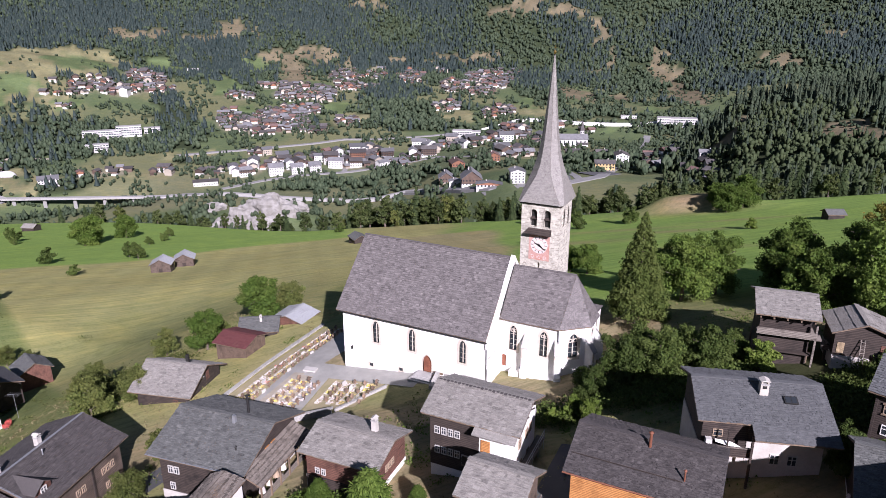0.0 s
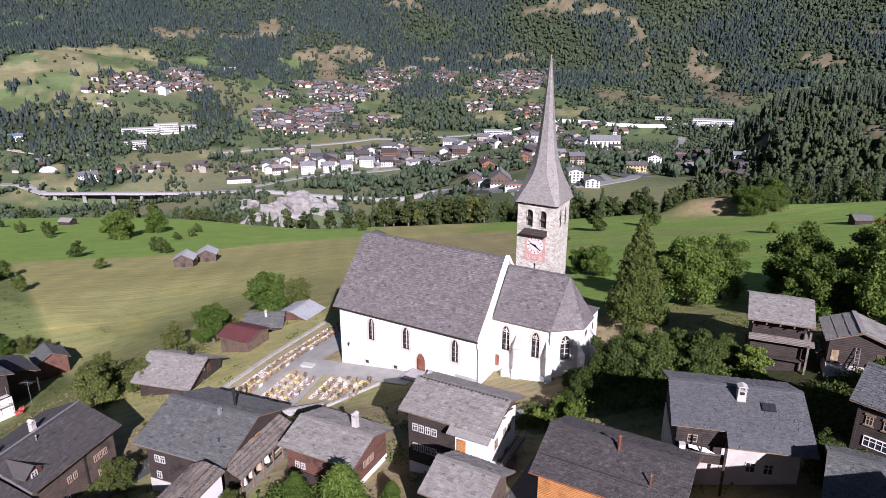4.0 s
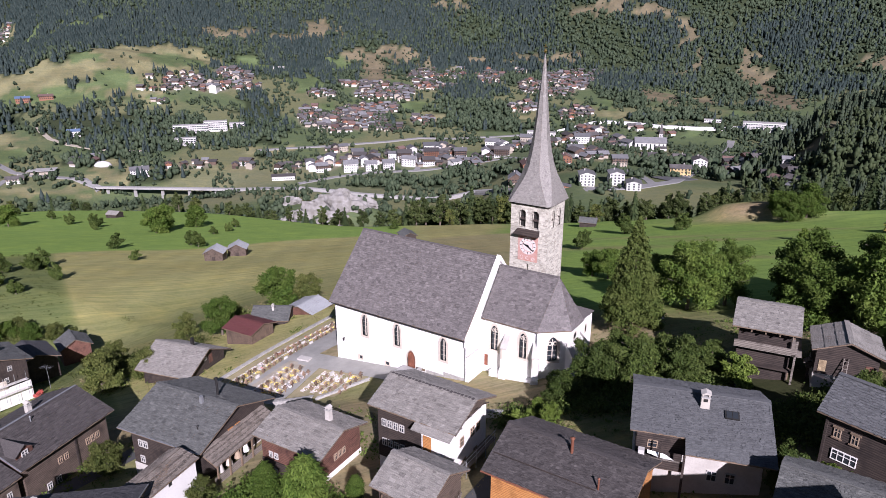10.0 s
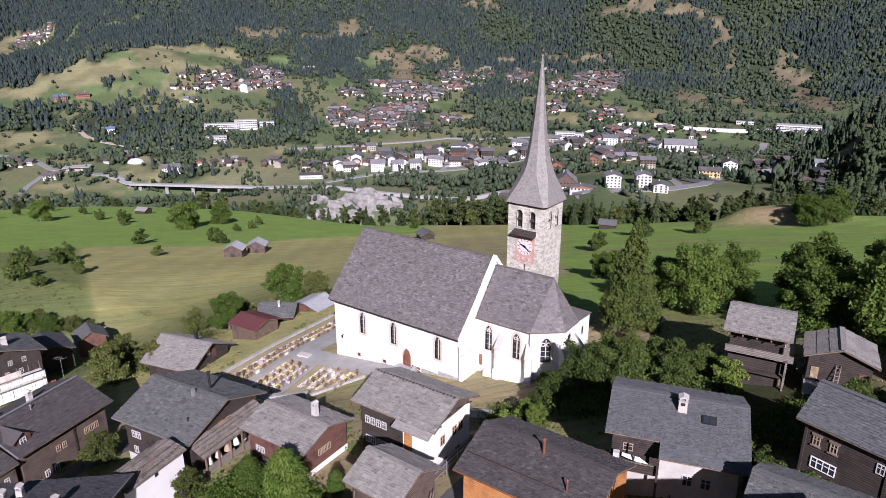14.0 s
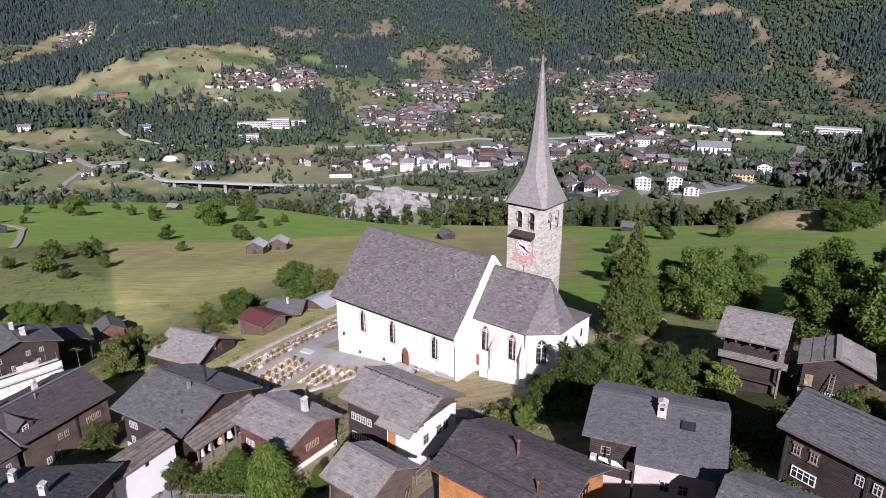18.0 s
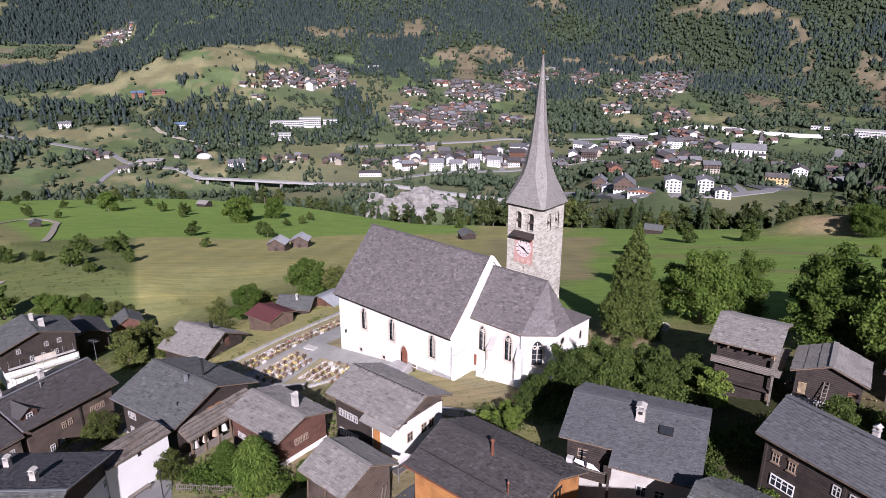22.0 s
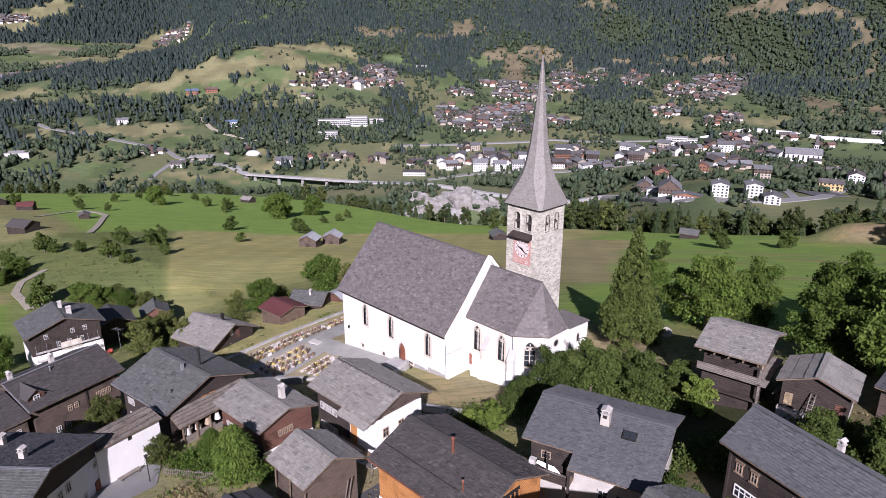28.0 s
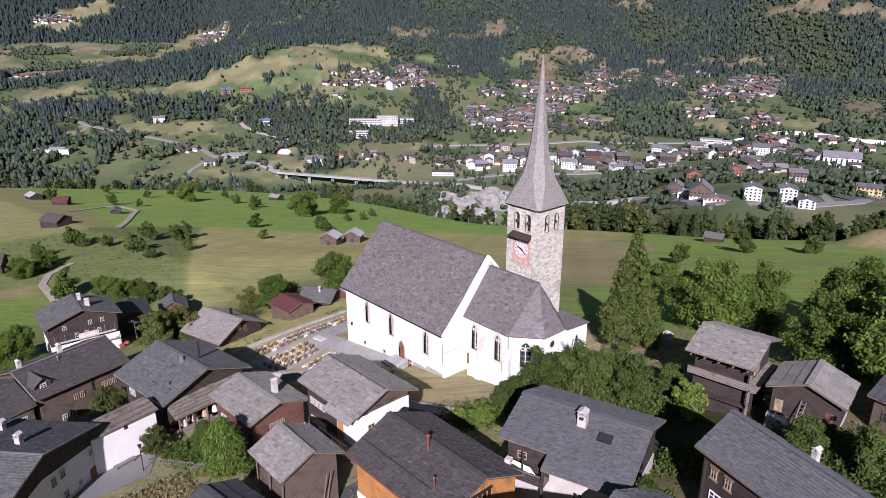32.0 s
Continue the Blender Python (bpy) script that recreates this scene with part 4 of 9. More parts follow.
def cover_colour(x, y):
    d, head = np.hypot(x - HUB[0], y - HUB[1]), heading_of(x, y)
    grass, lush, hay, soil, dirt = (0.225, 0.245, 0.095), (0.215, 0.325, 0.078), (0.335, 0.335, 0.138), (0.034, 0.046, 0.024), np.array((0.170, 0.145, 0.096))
    col = np.zeros(x.shape + (3,)) + np.array(grass)
    # hay meadow behind the church, with the rough pasture beside it and the lush meadow below
    wob = 3 * waves(x, y, 9, 3.0)
    hayfield = smooth(66.05, 65.65, head) * smooth(26, 31, head + 0.5 * wob) * smooth(150, 165, d + wob + 70 * smooth(42, 50, head))
    swath = 1.02 + 0.04 * np.sin(0.62 * (0.8 * x + 0.6 * y) + 1.2 * waves(x, y, 30, 1.0)) + 0.05 * waves(x, y, 11, 5.0)
    col = mix3(col, np.array((0.350, 0.332, 0.142)) * swath[..., None], hayfield)
    edge = 294 + 8 * np.sin(head / 5.0) + 5 * waves(x, y, 14, 1.0)
    col = mix3(col, lush, smooth(edge - 2.5, edge + 2.5, d) * smooth(36, 39, head) * smooth(74, 72, head - 0.02 * (d - 300)))
    col = mix3(col, (0.27, 0.265, 0.12), smooth(72, 74, head - 0.02 * (d - 300)) * smooth(250, 262, d))
    col = mix3(col, lush, smooth(31, 26, head + 0.5 * wob) * smooth(96, 112, d + 5 * waves(x, y, 12, 2.0)))
    col = mix3(col, (0.26, 0.235, 0.115), 1.3 * bump(x, y, 0, 208, 22, 13, 8) + 0.9 * bump(x, y, 6, 140, 16, 4, 8) + 0.8 * bump(x, y, 22, 168, 16, 3, 12) + 0.8 * bump(x, y, -24, 118, 20, 5, 12) + 0.7 * bump(x, y, -16, 150, 26, 4, 10) + 0.8 * bump(x, y, 14, 98, 14, 3, 4))
    # meadow hollow coloured darker to offset the strong sun on its slope
    col = mix3(col, (0.195, 0.21, 0.086), 0.9 * bump(x, y, -92, 24, 32, 28))
    # trodden yards and gardens round the village
    yard = np.clip(smooth(100, 88, d) + bump(x, y, 5, 0, 14, 8) + bump(x, y, -26, 0, 9, 16), 0, 1)
    garden = smooth(-0.2, 0.4, waves(x, y, 6.5, 4.0))
    col = mix3(col, (0.27, 0.225, 0.135), yard * (0.35 + 0.6 * (1 - garden)))
    col = mix3(col, (0.33, 0.27, 0.17), np.clip(bump(x, y, 4, -0.5, 9, 4) + bump(x, y, -26, -2, 8, 11), 0, 1) * 0.8)
    col = mix3(col, (0.31, 0.27, 0.155), np.clip(1.3 * bump(x, y, 1, -37, 6, 3.5, 20), 0, 1) * 0.9)
    col = mix3(col, (0.168, 0.20, 0.074), smooth(66.0, 66.35, head) * smooth(120, 140, d) * smooth(304, 292, d + 4 * waves(x, y, 9, 1.0)))
    col = mix3(col, (0.27, 0.235, 0.12), smooth(77, 78.5, head) * smooth(184, 190, d) * smooth(204, 198, d))
    col = mix3(col, np.array(lush) * 0.72, smooth(77, 78.5, head) * smooth(118, 130, d) * smooth(192, 186, d))
    # mown tan field behind the tower
    col = mix3(col, np.array((0.325, 0.290, 0.148)) * swath[..., None], smooth(25, 27, head + 0.2 * wob) * smooth(37, 35, head) * smooth(139, 142, d + 0.3 * wob) * smooth(270, 264, d))
    # lawn between granary and log house: its deep shade is painted into the ground
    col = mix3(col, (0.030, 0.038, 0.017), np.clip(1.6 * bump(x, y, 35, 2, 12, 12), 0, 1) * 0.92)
    # far land: rough ground, pastures, dry slopes, village gardens; rough and green land blued for haze
    wild = smooth(-0.3, 0.4, waves(x, y, 62, 7.0) + 0.5 * waves(x, y, 23, 2.0))
    stripes = 0.82 + 0.3 * smooth(-0.3, 0.5, waves(x, y, 19, 2.0) + 0.5 * waves(x, y, 8, 4.0))
    farcol = mix3(col * 0 + np.array((0.10, 0.132, 0.066)), (0.152, 0.160, 0.086), wild)
    farcol = mix3(farcol, mix3(col * 0 + np.array((0.215, 0.20, 0.13)), (0.125, 0.16, 0.075), smooth(-0.2, 0.4, waves(x, y, 70, 3.0))) * stripes[..., None], smooth(64, 66, head) * smooth(2060, 2110, d) * smooth(2860, 2800, d))
    farcol = mix3(farcol, (0.235, 0.215, 0.165), built_up(x, y) * 0.85)
    farcol = mix3(farcol, (0.222, 0.212, 0.118) * stripes[..., None], patchwork(x, y, DRY_LAND))
    farcol = mix3(farcol, dirt * stripes[..., None], patchwork(x, y, BARE_SLOPES))
    farcol = mix3(farcol, (0.118, 0.16, 0.072) * stripes[..., None], patchwork(x, y, GREEN_LAND))
    farcol = mix3(farcol, (0.20, 0.185, 0.15), smooth(900, 950, d) * smooth(1110, 1060, d) * smooth(58, 52, head) * smooth(9, 13, head) * 0.15)
    rim = rim_distance(head)
    col = mix3(col, farcol, smooth(rim + 60, rim + 150, d))
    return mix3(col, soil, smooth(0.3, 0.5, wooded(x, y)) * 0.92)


def build_ground():
    heads = np.concatenate([np.arange(-14, 90, 0.27), np.arange(90, 346, 4.0)])
    radii = np.concatenate([[0.0], np.geomspace(6, 60, 14), 60 * np.exp(0.0115 * np.arange(1, 369))])
    hh, rr = np.meshgrid(np.radians(heads), radii)
    x, y = HUB[0] - rr * np.sin(hh), HUB[1] + rr * np.cos(hh)
    z = height(x, y)
    nr, nh = x.shape
    k = np.arange(nr * nh).reshape(nr, nh)
    nxt = np.roll(k, -1, axis=1)
    quads = np.stack([k[:-1], k[1:], nxt[1:], nxt[:-1]], -1).reshape(-1, 4)[:, ::-1]
    me = quick_mesh("ground", np.stack([x, y, z], -1).reshape(-1, 3), quads)
    me.polygons.foreach_set("use_smooth", np.ones(len(me.polygons), bool))
    col = np.ones((nr * nh, 4), np.float32)
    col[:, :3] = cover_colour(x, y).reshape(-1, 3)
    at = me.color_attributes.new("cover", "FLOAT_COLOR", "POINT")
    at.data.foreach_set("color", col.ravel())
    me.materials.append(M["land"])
    return tagged(new("ground", me), "sloping meadows, churchyard earth and valley floor", "ground", kind="structure")


build_ground()


def strip(name, line, width, material, label, category="road", lift=0.12, kind="structure", step=6.0):
    """A road or path laid on the ground along a line of plan points."""
    pts = []
    for (x0, y0), (x1, y1) in zip(line, line[1:]):
        n = max(1, int(math.hypot(x1 - x0, y1 - y0) / step))
        pts += [(x0 + (x1 - x0) * i / n, y0 + (y1 - y0) * i / n) for i in range(n)]
    pts.append(line[-1])
    g, row = Geo(), []
    for i, (x, y) in enumerate(pts):
        a, b = pts[max(0, i - 1)], pts[min(len(pts) - 1, i + 1)]
        dx, dy = b[0] - a[0], b[1] - a[1]
        q = math.hypot(dx, dy)
        nx, ny = -dy / q * width / 2, dx / q * width / 2
        zl, zr = ground(x + nx, y + ny), ground(x - nx, y - ny)
        g.v += [(x + nx, y + ny, max(zl, ground(x, y)) + lift), (x - nx, y - ny, max(zr, ground(x, y)) + lift), (x + nx * 1.05, y + ny * 1.05, zl - 0.5), (x - nx * 1.05, y - ny * 1.05, zr - 0.5)]
        if i:
            k = 4 * i
            g.f += [(k - 4, k - 3, k + 1, k), (k - 2, k - 4, k, k + 2), (k - 3, k - 1, k + 3, k + 1)]
    return tagged(part(name, g, material), label, category, kind=kind)


# ---- church ----
def arch(w, z0, z1, pointed=True, n=7):
    """Outline of an arched opening in its own plane: (across, up), counter-clockwise."""
    rise = w * (0.85 if pointed else 0.5)
    zs = z1 - rise
    left = []
    for i in range(1, n):
        s = i / n
        if pointed:
            a = s * math.acos(0.5 / 0.95)
            left.append((w / 2 - 0.95 * w * (1 - math.cos(a)) , zs + rise * math.sin(a) / math.sin(math.acos(0.5 / 0.95))))
        else:
            left.append((w / 2 * math.cos(s * 1.5708), zs + rise * math.sin(s * 1.5708)))
    half = [(w / 2, z0), (w / 2, zs)] + left
    return half + [(0, z1)] + [(-a, b) for a, b in reversed(half)]


def cut(wall_geo, cutters, name):
    """The wall with the cutters' openings taken out, as a plain mesh."""
    a, b = new("cut_wall", wall_geo.mesh("cut_wall")), new("cut_tool", cutters.mesh("cut_tool"))
    md = a.modifiers.new("cut", "BOOLEAN")
    md.operation, md.object, md.solver = "DIFFERENCE", b, "EXACT"
    md.use_self = True
    dg = bpy.context.evaluated_depsgraph_get()
    me = bpy.data.meshes.new_from_object(a.evaluated_get(dg))
    me.name = name
    me.materials.clear()
    for o in (a, b):
        bpy.data.objects.remove(o)
    return me


def plate(geo, outline, m, y0, y1):
    """A plate over an outline given as (across, up), from depth y0 to y1, put in place by m."""
    n = len(outline)
    pts = [m @ Vector((a, y0, b)) for a, b in outline] + [m @ Vector((a, y1, b)) for a, b in outline]
    return geo.add(pts, [tuple(range(n)), tuple(range(n, 2 * n))[::-1]] + [((i + 1) % n, i, n + i, n + (i + 1) % n) for i in range(n)])


def ring(geo, outer, inner, m, y0, y1):
    """A frame between two outlines of equal corner count."""
    n = len(outer)
    pts = [m @ Vector((a, y, b)) for y in (y0, y1) for o in (outer, inner) for a, b in o]
    f = []
    for i in range(n):
        j = (i + 1) % n
        f += [(i, j, n + j, n + i), (2 * n + j, 2 * n + i, 3 * n + i, 3 * n + j), (j, i, 2 * n + i, 2 * n + j), (n + i, n + j, 3 * n + j, 3 * n + i)]
    return geo.add(pts, f)


church = thing("church", 0, 0, 0, 0, "whitewashed village church with grey stone roofs and a tall pointed spire", "church")
rng_church = random.Random(5)
NAVE_W, NAVE_N, NAVE_TOP, RIDGE = -22.1, 15.8, 6.0, 14.6
MID = 7.9
CHOIR_S, CHOIR_E, CHOIR_TOP, CHOIR_RIDGE = 3.5, 8.05, 7.9, 13.6
APSE = [(CHOIR_E, CHOIR_S), (11.2, 6.1), (11.2, 9.7), (CHOIR_E, 12.3)]
NAVE_WINDOWS = (-16.7, -11.05, -3.55)


def gothic(parent, m, w, z0, z1, tracery=False):
    """A pointed window in a tan stone surround: glass set back, mullion and bars."""
    outer, inner = arch(w + 0.62, z0 - 0.32, z1 + 0.36), arch(w, z0, z1)
    s = part("window", ring(Geo(), outer, inner, m, -0.035, 0.32), "sandstone", parent, "pointed church window in a tan stone surround")
    part("pane", plate(Geo(), arch(w + 0.05, z0 - 0.02, z1 + 0.02), m, 0.22, 0.26), "glass", s, "dark leaded glass")
    g = Geo()
    g.add([m @ Vector(p) for p in [(-0.05, 0.12, z0), (0.05, 0.12, z0), (0.05, 0.12, z1 - 0.3), (-0.05, 0.12, z1 - 0.3), (-0.05, 0.22, z0), (0.05, 0.22, z0), (0.05, 0.22, z1 - 0.3), (-0.05, 0.22, z1 - 0.3)]], [(0, 1, 2, 3), (1, 5, 6, 2), (4, 0, 3, 7)])
    if tracery:
        for cx in (-w / 4, w / 4):
            o = [(cx + math.cos(a * 0.7854) * w * 0.22, z1 - w * 0.75 + math.sin(a * 0.7854) * w * 0.22) for a in range(8)]
            i = [(cx + math.cos(a * 0.7854) * w * 0.14, z1 - w * 0.75 + math.sin(a * 0.7854) * w * 0.14) for a in range(8)]
            ring(g, o, i, m, 0.12, 0.22)
    for k in range(1, 4):
        zz = z0 + (z1 - 0.5 - z0) * k / 4
        g.add([m @ Vector(p) for p in [(-w / 2, 0.17, zz - 0.02), (w / 2, 0.17, zz - 0.02), (w / 2, 0.17, zz + 0.02), (-w / 2, 0.17, zz + 0.02)]], [(0, 1, 2, 3)])
    part("mullion", g, "sandstone", s)


# nave
g = Geo()
ends = [(0, -6), (NAVE_N, -6), (NAVE_N, NAVE_TOP - 0.05), (MID, RIDGE - 0.3), (0, NAVE_TOP - 0.05)]
g.add([(NAVE_W, a, b) for a, b in ends] + [(0, a, b) for a, b in ends], [(4, 3, 2, 1, 0), (5, 6, 7, 8, 9), (0, 1, 6, 5), (1, 2, 7, 6), (2, 3, 8, 7), (3, 4, 9, 8), (4, 0, 5, 9)])
tool = Geo()
for wx in NAVE_WINDOWS:
    plate(tool, arch(0.9, 1.95, 5.15), pose(wx, 0, 0), -0.5, 0.45)
plate(tool, arch(1.3, -0.75, 1.85), pose(-8.75, 0, 0), -0.5, 0.4)
for wx, wz in ((-17.7, -1.75), (-12.9, -1.35)):
    tool.box(wx - 0.35, -0.5, wz - 0.3, wx + 0.35, 0.4, wz + 0.3)
part("nave_wall", cut(g, tool, "nave_wall"), "plaster", church, "whitewashed nave wall")
for wx in NAVE_WINDOWS:
    gothic(church, pose(wx, 0, 0), 0.9, 1.95, 5.15)
d = part("portal", ring(Geo(), arch(1.66, -0.75, 2.05), arch(1.3, -0.75, 1.85), pose(-8.75, 0, 0), -0.05, 0.3), "sandstone", church, "tan stone portal arch")
part("door", plate(Geo(), arch(1.3, -0.75, 1.85), pose(-8.75, 0, 0), 0.18, 0.26), "door_red", d, "reddish brown arched wooden door")
for wx, wz in ((-17.7, -1.75), (-12.9, -1.35)):
    s = part("cellar_window", ring(Geo(), [(-0.5, -0.42), (0.5, -0.42), (0.5, 0.42), (-0.5, 0.42)], [(-0.33, -0.28), (0.33, -0.28), (0.33, 0.28), (-0.33, 0.28)], pose(wx, 0, wz), -0.03, 0.2), "sandstone", church)
    part("pane", Geo().box(wx - 0.33, 0.15, wz - 0.28, wx + 0.33, 0.18, wz + 0.28), "glass", s)
part("wall_lamp", Geo().tube((-20.6, -0.25, 0.2), (-20.6, -0.25, 0.6), 0.12, 0.16, 8).box(-20.64, -0.2, 0.6, -20.56, 0.0, 0.66), "iron", church)
EAVE = NAVE_TOP - 0.1
WEST = NAVE_W - 0.85
for sgn in (-1, 1):
    ye = MID + sgn * (MID + 0.4)
    q = [(WEST, ye, EAVE), (-0.2, ye, EAVE), (-0.2, MID, RIDGE), (WEST, MID, RIDGE)]
    if sgn > 0:
        q = [q[1], q[0], q[3], q[2]]
    slope = part("nave_roof", Geo().sheet(q, 0.14), "wood", church, "steep nave roof slope")
    part("stone_covering", roof_stones(*q, 0.31, 0.42, rng_church, 0.085, 0.03), "church_slate", slope, "grey-violet roof stones")
part("ridge_cap", Geo().bar((WEST, MID, RIDGE + 0.05), (0, MID, RIDGE + 0.05), 0.4, 0.07), "church_slate", church)
part("gutter", Geo().tube((NAVE_W - 0.3, -0.45, EAVE - 0.12), (0, -0.45, EAVE - 0.12), 0.08, 0.08, 6), "iron", church)
part("rain_pipe", Geo().tube((-0.15, -0.12, -0.2), (-0.15, -0.12, EAVE - 0.2), 0.06, 0.06, 6), "zinc", church)
# raised east gable
g = Geo()
for sgn in (-1, 1):
    ye = MID + sgn * (MID + 0.3)
    a0, a1 = Vector((0, ye, EAVE - 0.35)), Vector((0, MID, RIDGE + 0.35))
    pr = [(-0.25, a0), (0.3, a0), (0.3, a1), (-0.25, a1)]
    top = [(p[1].x + p[0], p[1].y, p[1].z) for p in pr]
    g.sheet(top if sgn < 0 else top[::-1], 0.75)
part("gable_coping", g, "plaster", church, "white raised gable coping")

# choir with its polygonal end
plan = [(-0.05, CHOIR_S)] + APSE + [(-0.05, 12.3)]
tool = Geo()
SE = math.degrees(math.atan2(APSE[1][1] - APSE[0][1], APSE[1][0] - APSE[0][0]))
CHOIR_WINDOWS = [(pose(2.05, CHOIR_S, 0), 1.0, 3.55, 7.0), (pose(6.15, CHOIR_S, 0), 1.0, 3.55, 7.0), (pose((APSE[0][0] + APSE[1][0]) / 2, (APSE[0][1] + APSE[1][1]) / 2, 0, 0, 0, SE), 1.3, 3.6, 6.9)]
for m, w, z0, z1 in CHOIR_WINDOWS:
    plate(tool, arch(w, z0, z1), m, -0.5, 0.45)
tool.box(0.55, CHOIR_S - 0.5, 0.9, 1.15, CHOIR_S + 0.4, 2.6)
part("choir_wall", cut(Geo().prism(plan, -4, CHOIR_TOP), tool, "choir_wall"), "plaster", church, "whitewashed choir wall")
for i, (m, w, z0, z1) in enumerate(CHOIR_WINDOWS):
    gothic(church, m, w, z0, z1, True)
part("side_door", Geo().box(0.55, CHOIR_S + 0.15, 0.9, 1.15, CHOIR_S + 0.2, 2.6), "door_red", church, "small red-brown side door")
m = CHOIR_WINDOWS[2][0] @ pose(4.1, 0, 0)
east = pose(11.2, 7.9, 0, 0, 0, 90)
o1 = [(math.cos(a * 0.5236) * 0.62, 6.3 + math.sin(a * 0.5236) * 0.62) for a in range(12)]
o2 = [(math.cos(a * 0.5236) * 0.42, 6.3 + math.sin(a * 0.5236) * 0.42) for a in range(12)]
s = part("round_window", ring(Geo(), o1, o2, east, -0.04, 0.05), "sandstone", church, "small round window")
part("pane", plate(Geo(), o2, east, -0.015, 0.02), "glass", s)
OV = 0.35
cx, cy = 5.0, MID
eave_pts = [(0.28, CHOIR_S - OV), (CHOIR_E + 0.1, CHOIR_S - OV), (11.2 + OV, 6.0), (11.2 + OV, 9.8), (CHOIR_E + 0.1, 12.3 + OV), (0.28, 12.3 + OV)]
EZ = CHOIR_TOP - 0.1
RE = (8.67, MID, CHOIR_RIDGE)
faces = [((0.28, CHOIR_S - OV, EZ), (*eave_pts[1], EZ), RE, (0.28, MID, CHOIR_RIDGE)),
         ((*eave_pts[1], EZ), (*eave_pts[2], EZ), RE, RE), ((*eave_pts[2], EZ), (*eave_pts[3], EZ), RE, RE),
         ((*eave_pts[3], EZ), (*eave_pts[4], EZ), RE, RE),
         ((*eave_pts[4], EZ), (0.28, 12.3 + OV, EZ), (0.28, MID, CHOIR_RIDGE), RE)]
for q in faces:
    flat_q = list(q) if q[2] != q[3] else list(q[:3])
    slope = part("choir_roof", Geo().sheet(flat_q, 0.12), "wood", church, "hipped choir roof slope")
    part("stone_covering", roof_stones(*q, 0.31, 0.42, rng_church, 0.085, 0.03), "church_slate", slope)
part("ridge_cap", Geo().bar((0.28, MID, CHOIR_RIDGE + 0.05), (8.7, MID, CHOIR_RIDGE + 0.05), 0.36, 0.07), "church_slate", church)
part("rain_pipe", Geo().tube((CHOIR_E + 0.05, CHOIR_S - 0.2, 0.2), (CHOIR_E + 0.05, CHOIR_S - 0.2, EZ - 0.1), 0.06, 0.06, 6), "zinc", church)


def buttress(x, y, turn, top, deep=1.1):
    g = Geo()
    g.add([(-0.45, 0.1, -3), (0.45, 0.1, -3), (0.45, -deep - 0.35, -3), (-0.45, -deep - 0.35, -3), (-0.45, -deep - 0.35, 1.6), (0.45, -deep - 0.35, 1.6), (-0.4, -deep, 2.0), (0.4, -deep, 2.0),
           (-0.4, -deep, top - 1.5), (0.4, -deep, top - 1.5), (-0.4, 0.1, top), (0.4, 0.1, top)],
          [(3, 2, 5, 4), (4, 5, 7, 6), (6, 7, 9, 8), (8, 9, 11, 10), (0, 3, 4, 6, 8, 10), (2, 1, 11, 9, 7, 5), (1, 0, 10, 11)])
    b = part("buttress", g, "plaster", church, "white buttress")
    b.matrix_basis = pose(x, y, 0, 0, 0, turn)
    part("buttress_cap", Geo().add([(-0.46, -deep - 0.1, top - 1.55), (0.46, -deep - 0.1, top - 1.55), (0.46, 0.05, top + 0.02), (-0.46, 0.05, top + 0.02), (-0.46, -deep - 0.1, top - 1.65), (0.46, -deep - 0.1, top - 1.65)], [(0, 1, 2, 3), (4, 5, 1, 0)]), "plaster_old", b, "weathered sloping cap")
    part("buttress_face", Geo().box(-0.41, -deep - 0.012, 3.2, -0.12, -deep + 0.05, top - 1.6), "sandstone", b, "tan stone face")


buttress(4.0, CHOIR_S, 0, 6.3)
buttress(CHOIR_E, CHOIR_S, SE / 2, 6.2)
buttress(11.2, 6.1, 70, 6.0)
buttress(11.2, 9.7, 110, 6.0)
part("plinth", Geo().box(2.0, CHOIR_S - 1.2, -3, CHOIR_E, CHOIR_S, 1.1), "plaster", church, "white masonry plinth")
part("plinth", Geo().box(0.0, -0.25, -3, 0.5, CHOIR_S, 1.9), "plaster", church, "white masonry plinth")
part("string_course", Geo().box(-0.02, -0.06, 3.35, 0.1, CHOIR_S, 3.48), "plaster_old", church, "thin stone string course")
part("string_course", Geo().box(0.1, CHOIR_S - 0.09, 3.35, 1.4, CHOIR_S + 0.02, 3.48), "plaster_old", church)
part("base_course", Geo().box(-3.4, -0.14, -3, -0.02, 0.05, 0.25).box(-6.2, -0.1, -3, -3.4, 0.05, -0.25), "rubble", church, "rough stone footing")
# sacristy on the far side
sac = [(6.2, 12.2), (10.2, 12.2), (10.2, 16.4), (6.2, 16.4)]
part("sacristy_wall", Geo().prism(sac, -3, 6.3), "plaster", church, "white sacristy")
part("sacristy_roof", Geo().sheet([(6.0, 12.0, 6.75), (10.4, 12.0, 6.6), (10.4, 16.6, 6.3), (6.0, 16.6, 6.45)], 0.12), "church_slate", church)
for wz in (4.6, 2.2):
    o = arch(0.5, wz - 0.6, wz + 0.5)
    s = part("window", ring(Geo(), arch(0.8, wz - 0.75, wz + 0.68), o, pose(10.2, 14.2, 0, 0, 0, 90), -0.03, 0.05), "sandstone", church)
    part("pane", plate(Geo(), o, pose(10.2, 14.2, 0, 0, 0, 90), -0.015, 0.02), "glass", s)

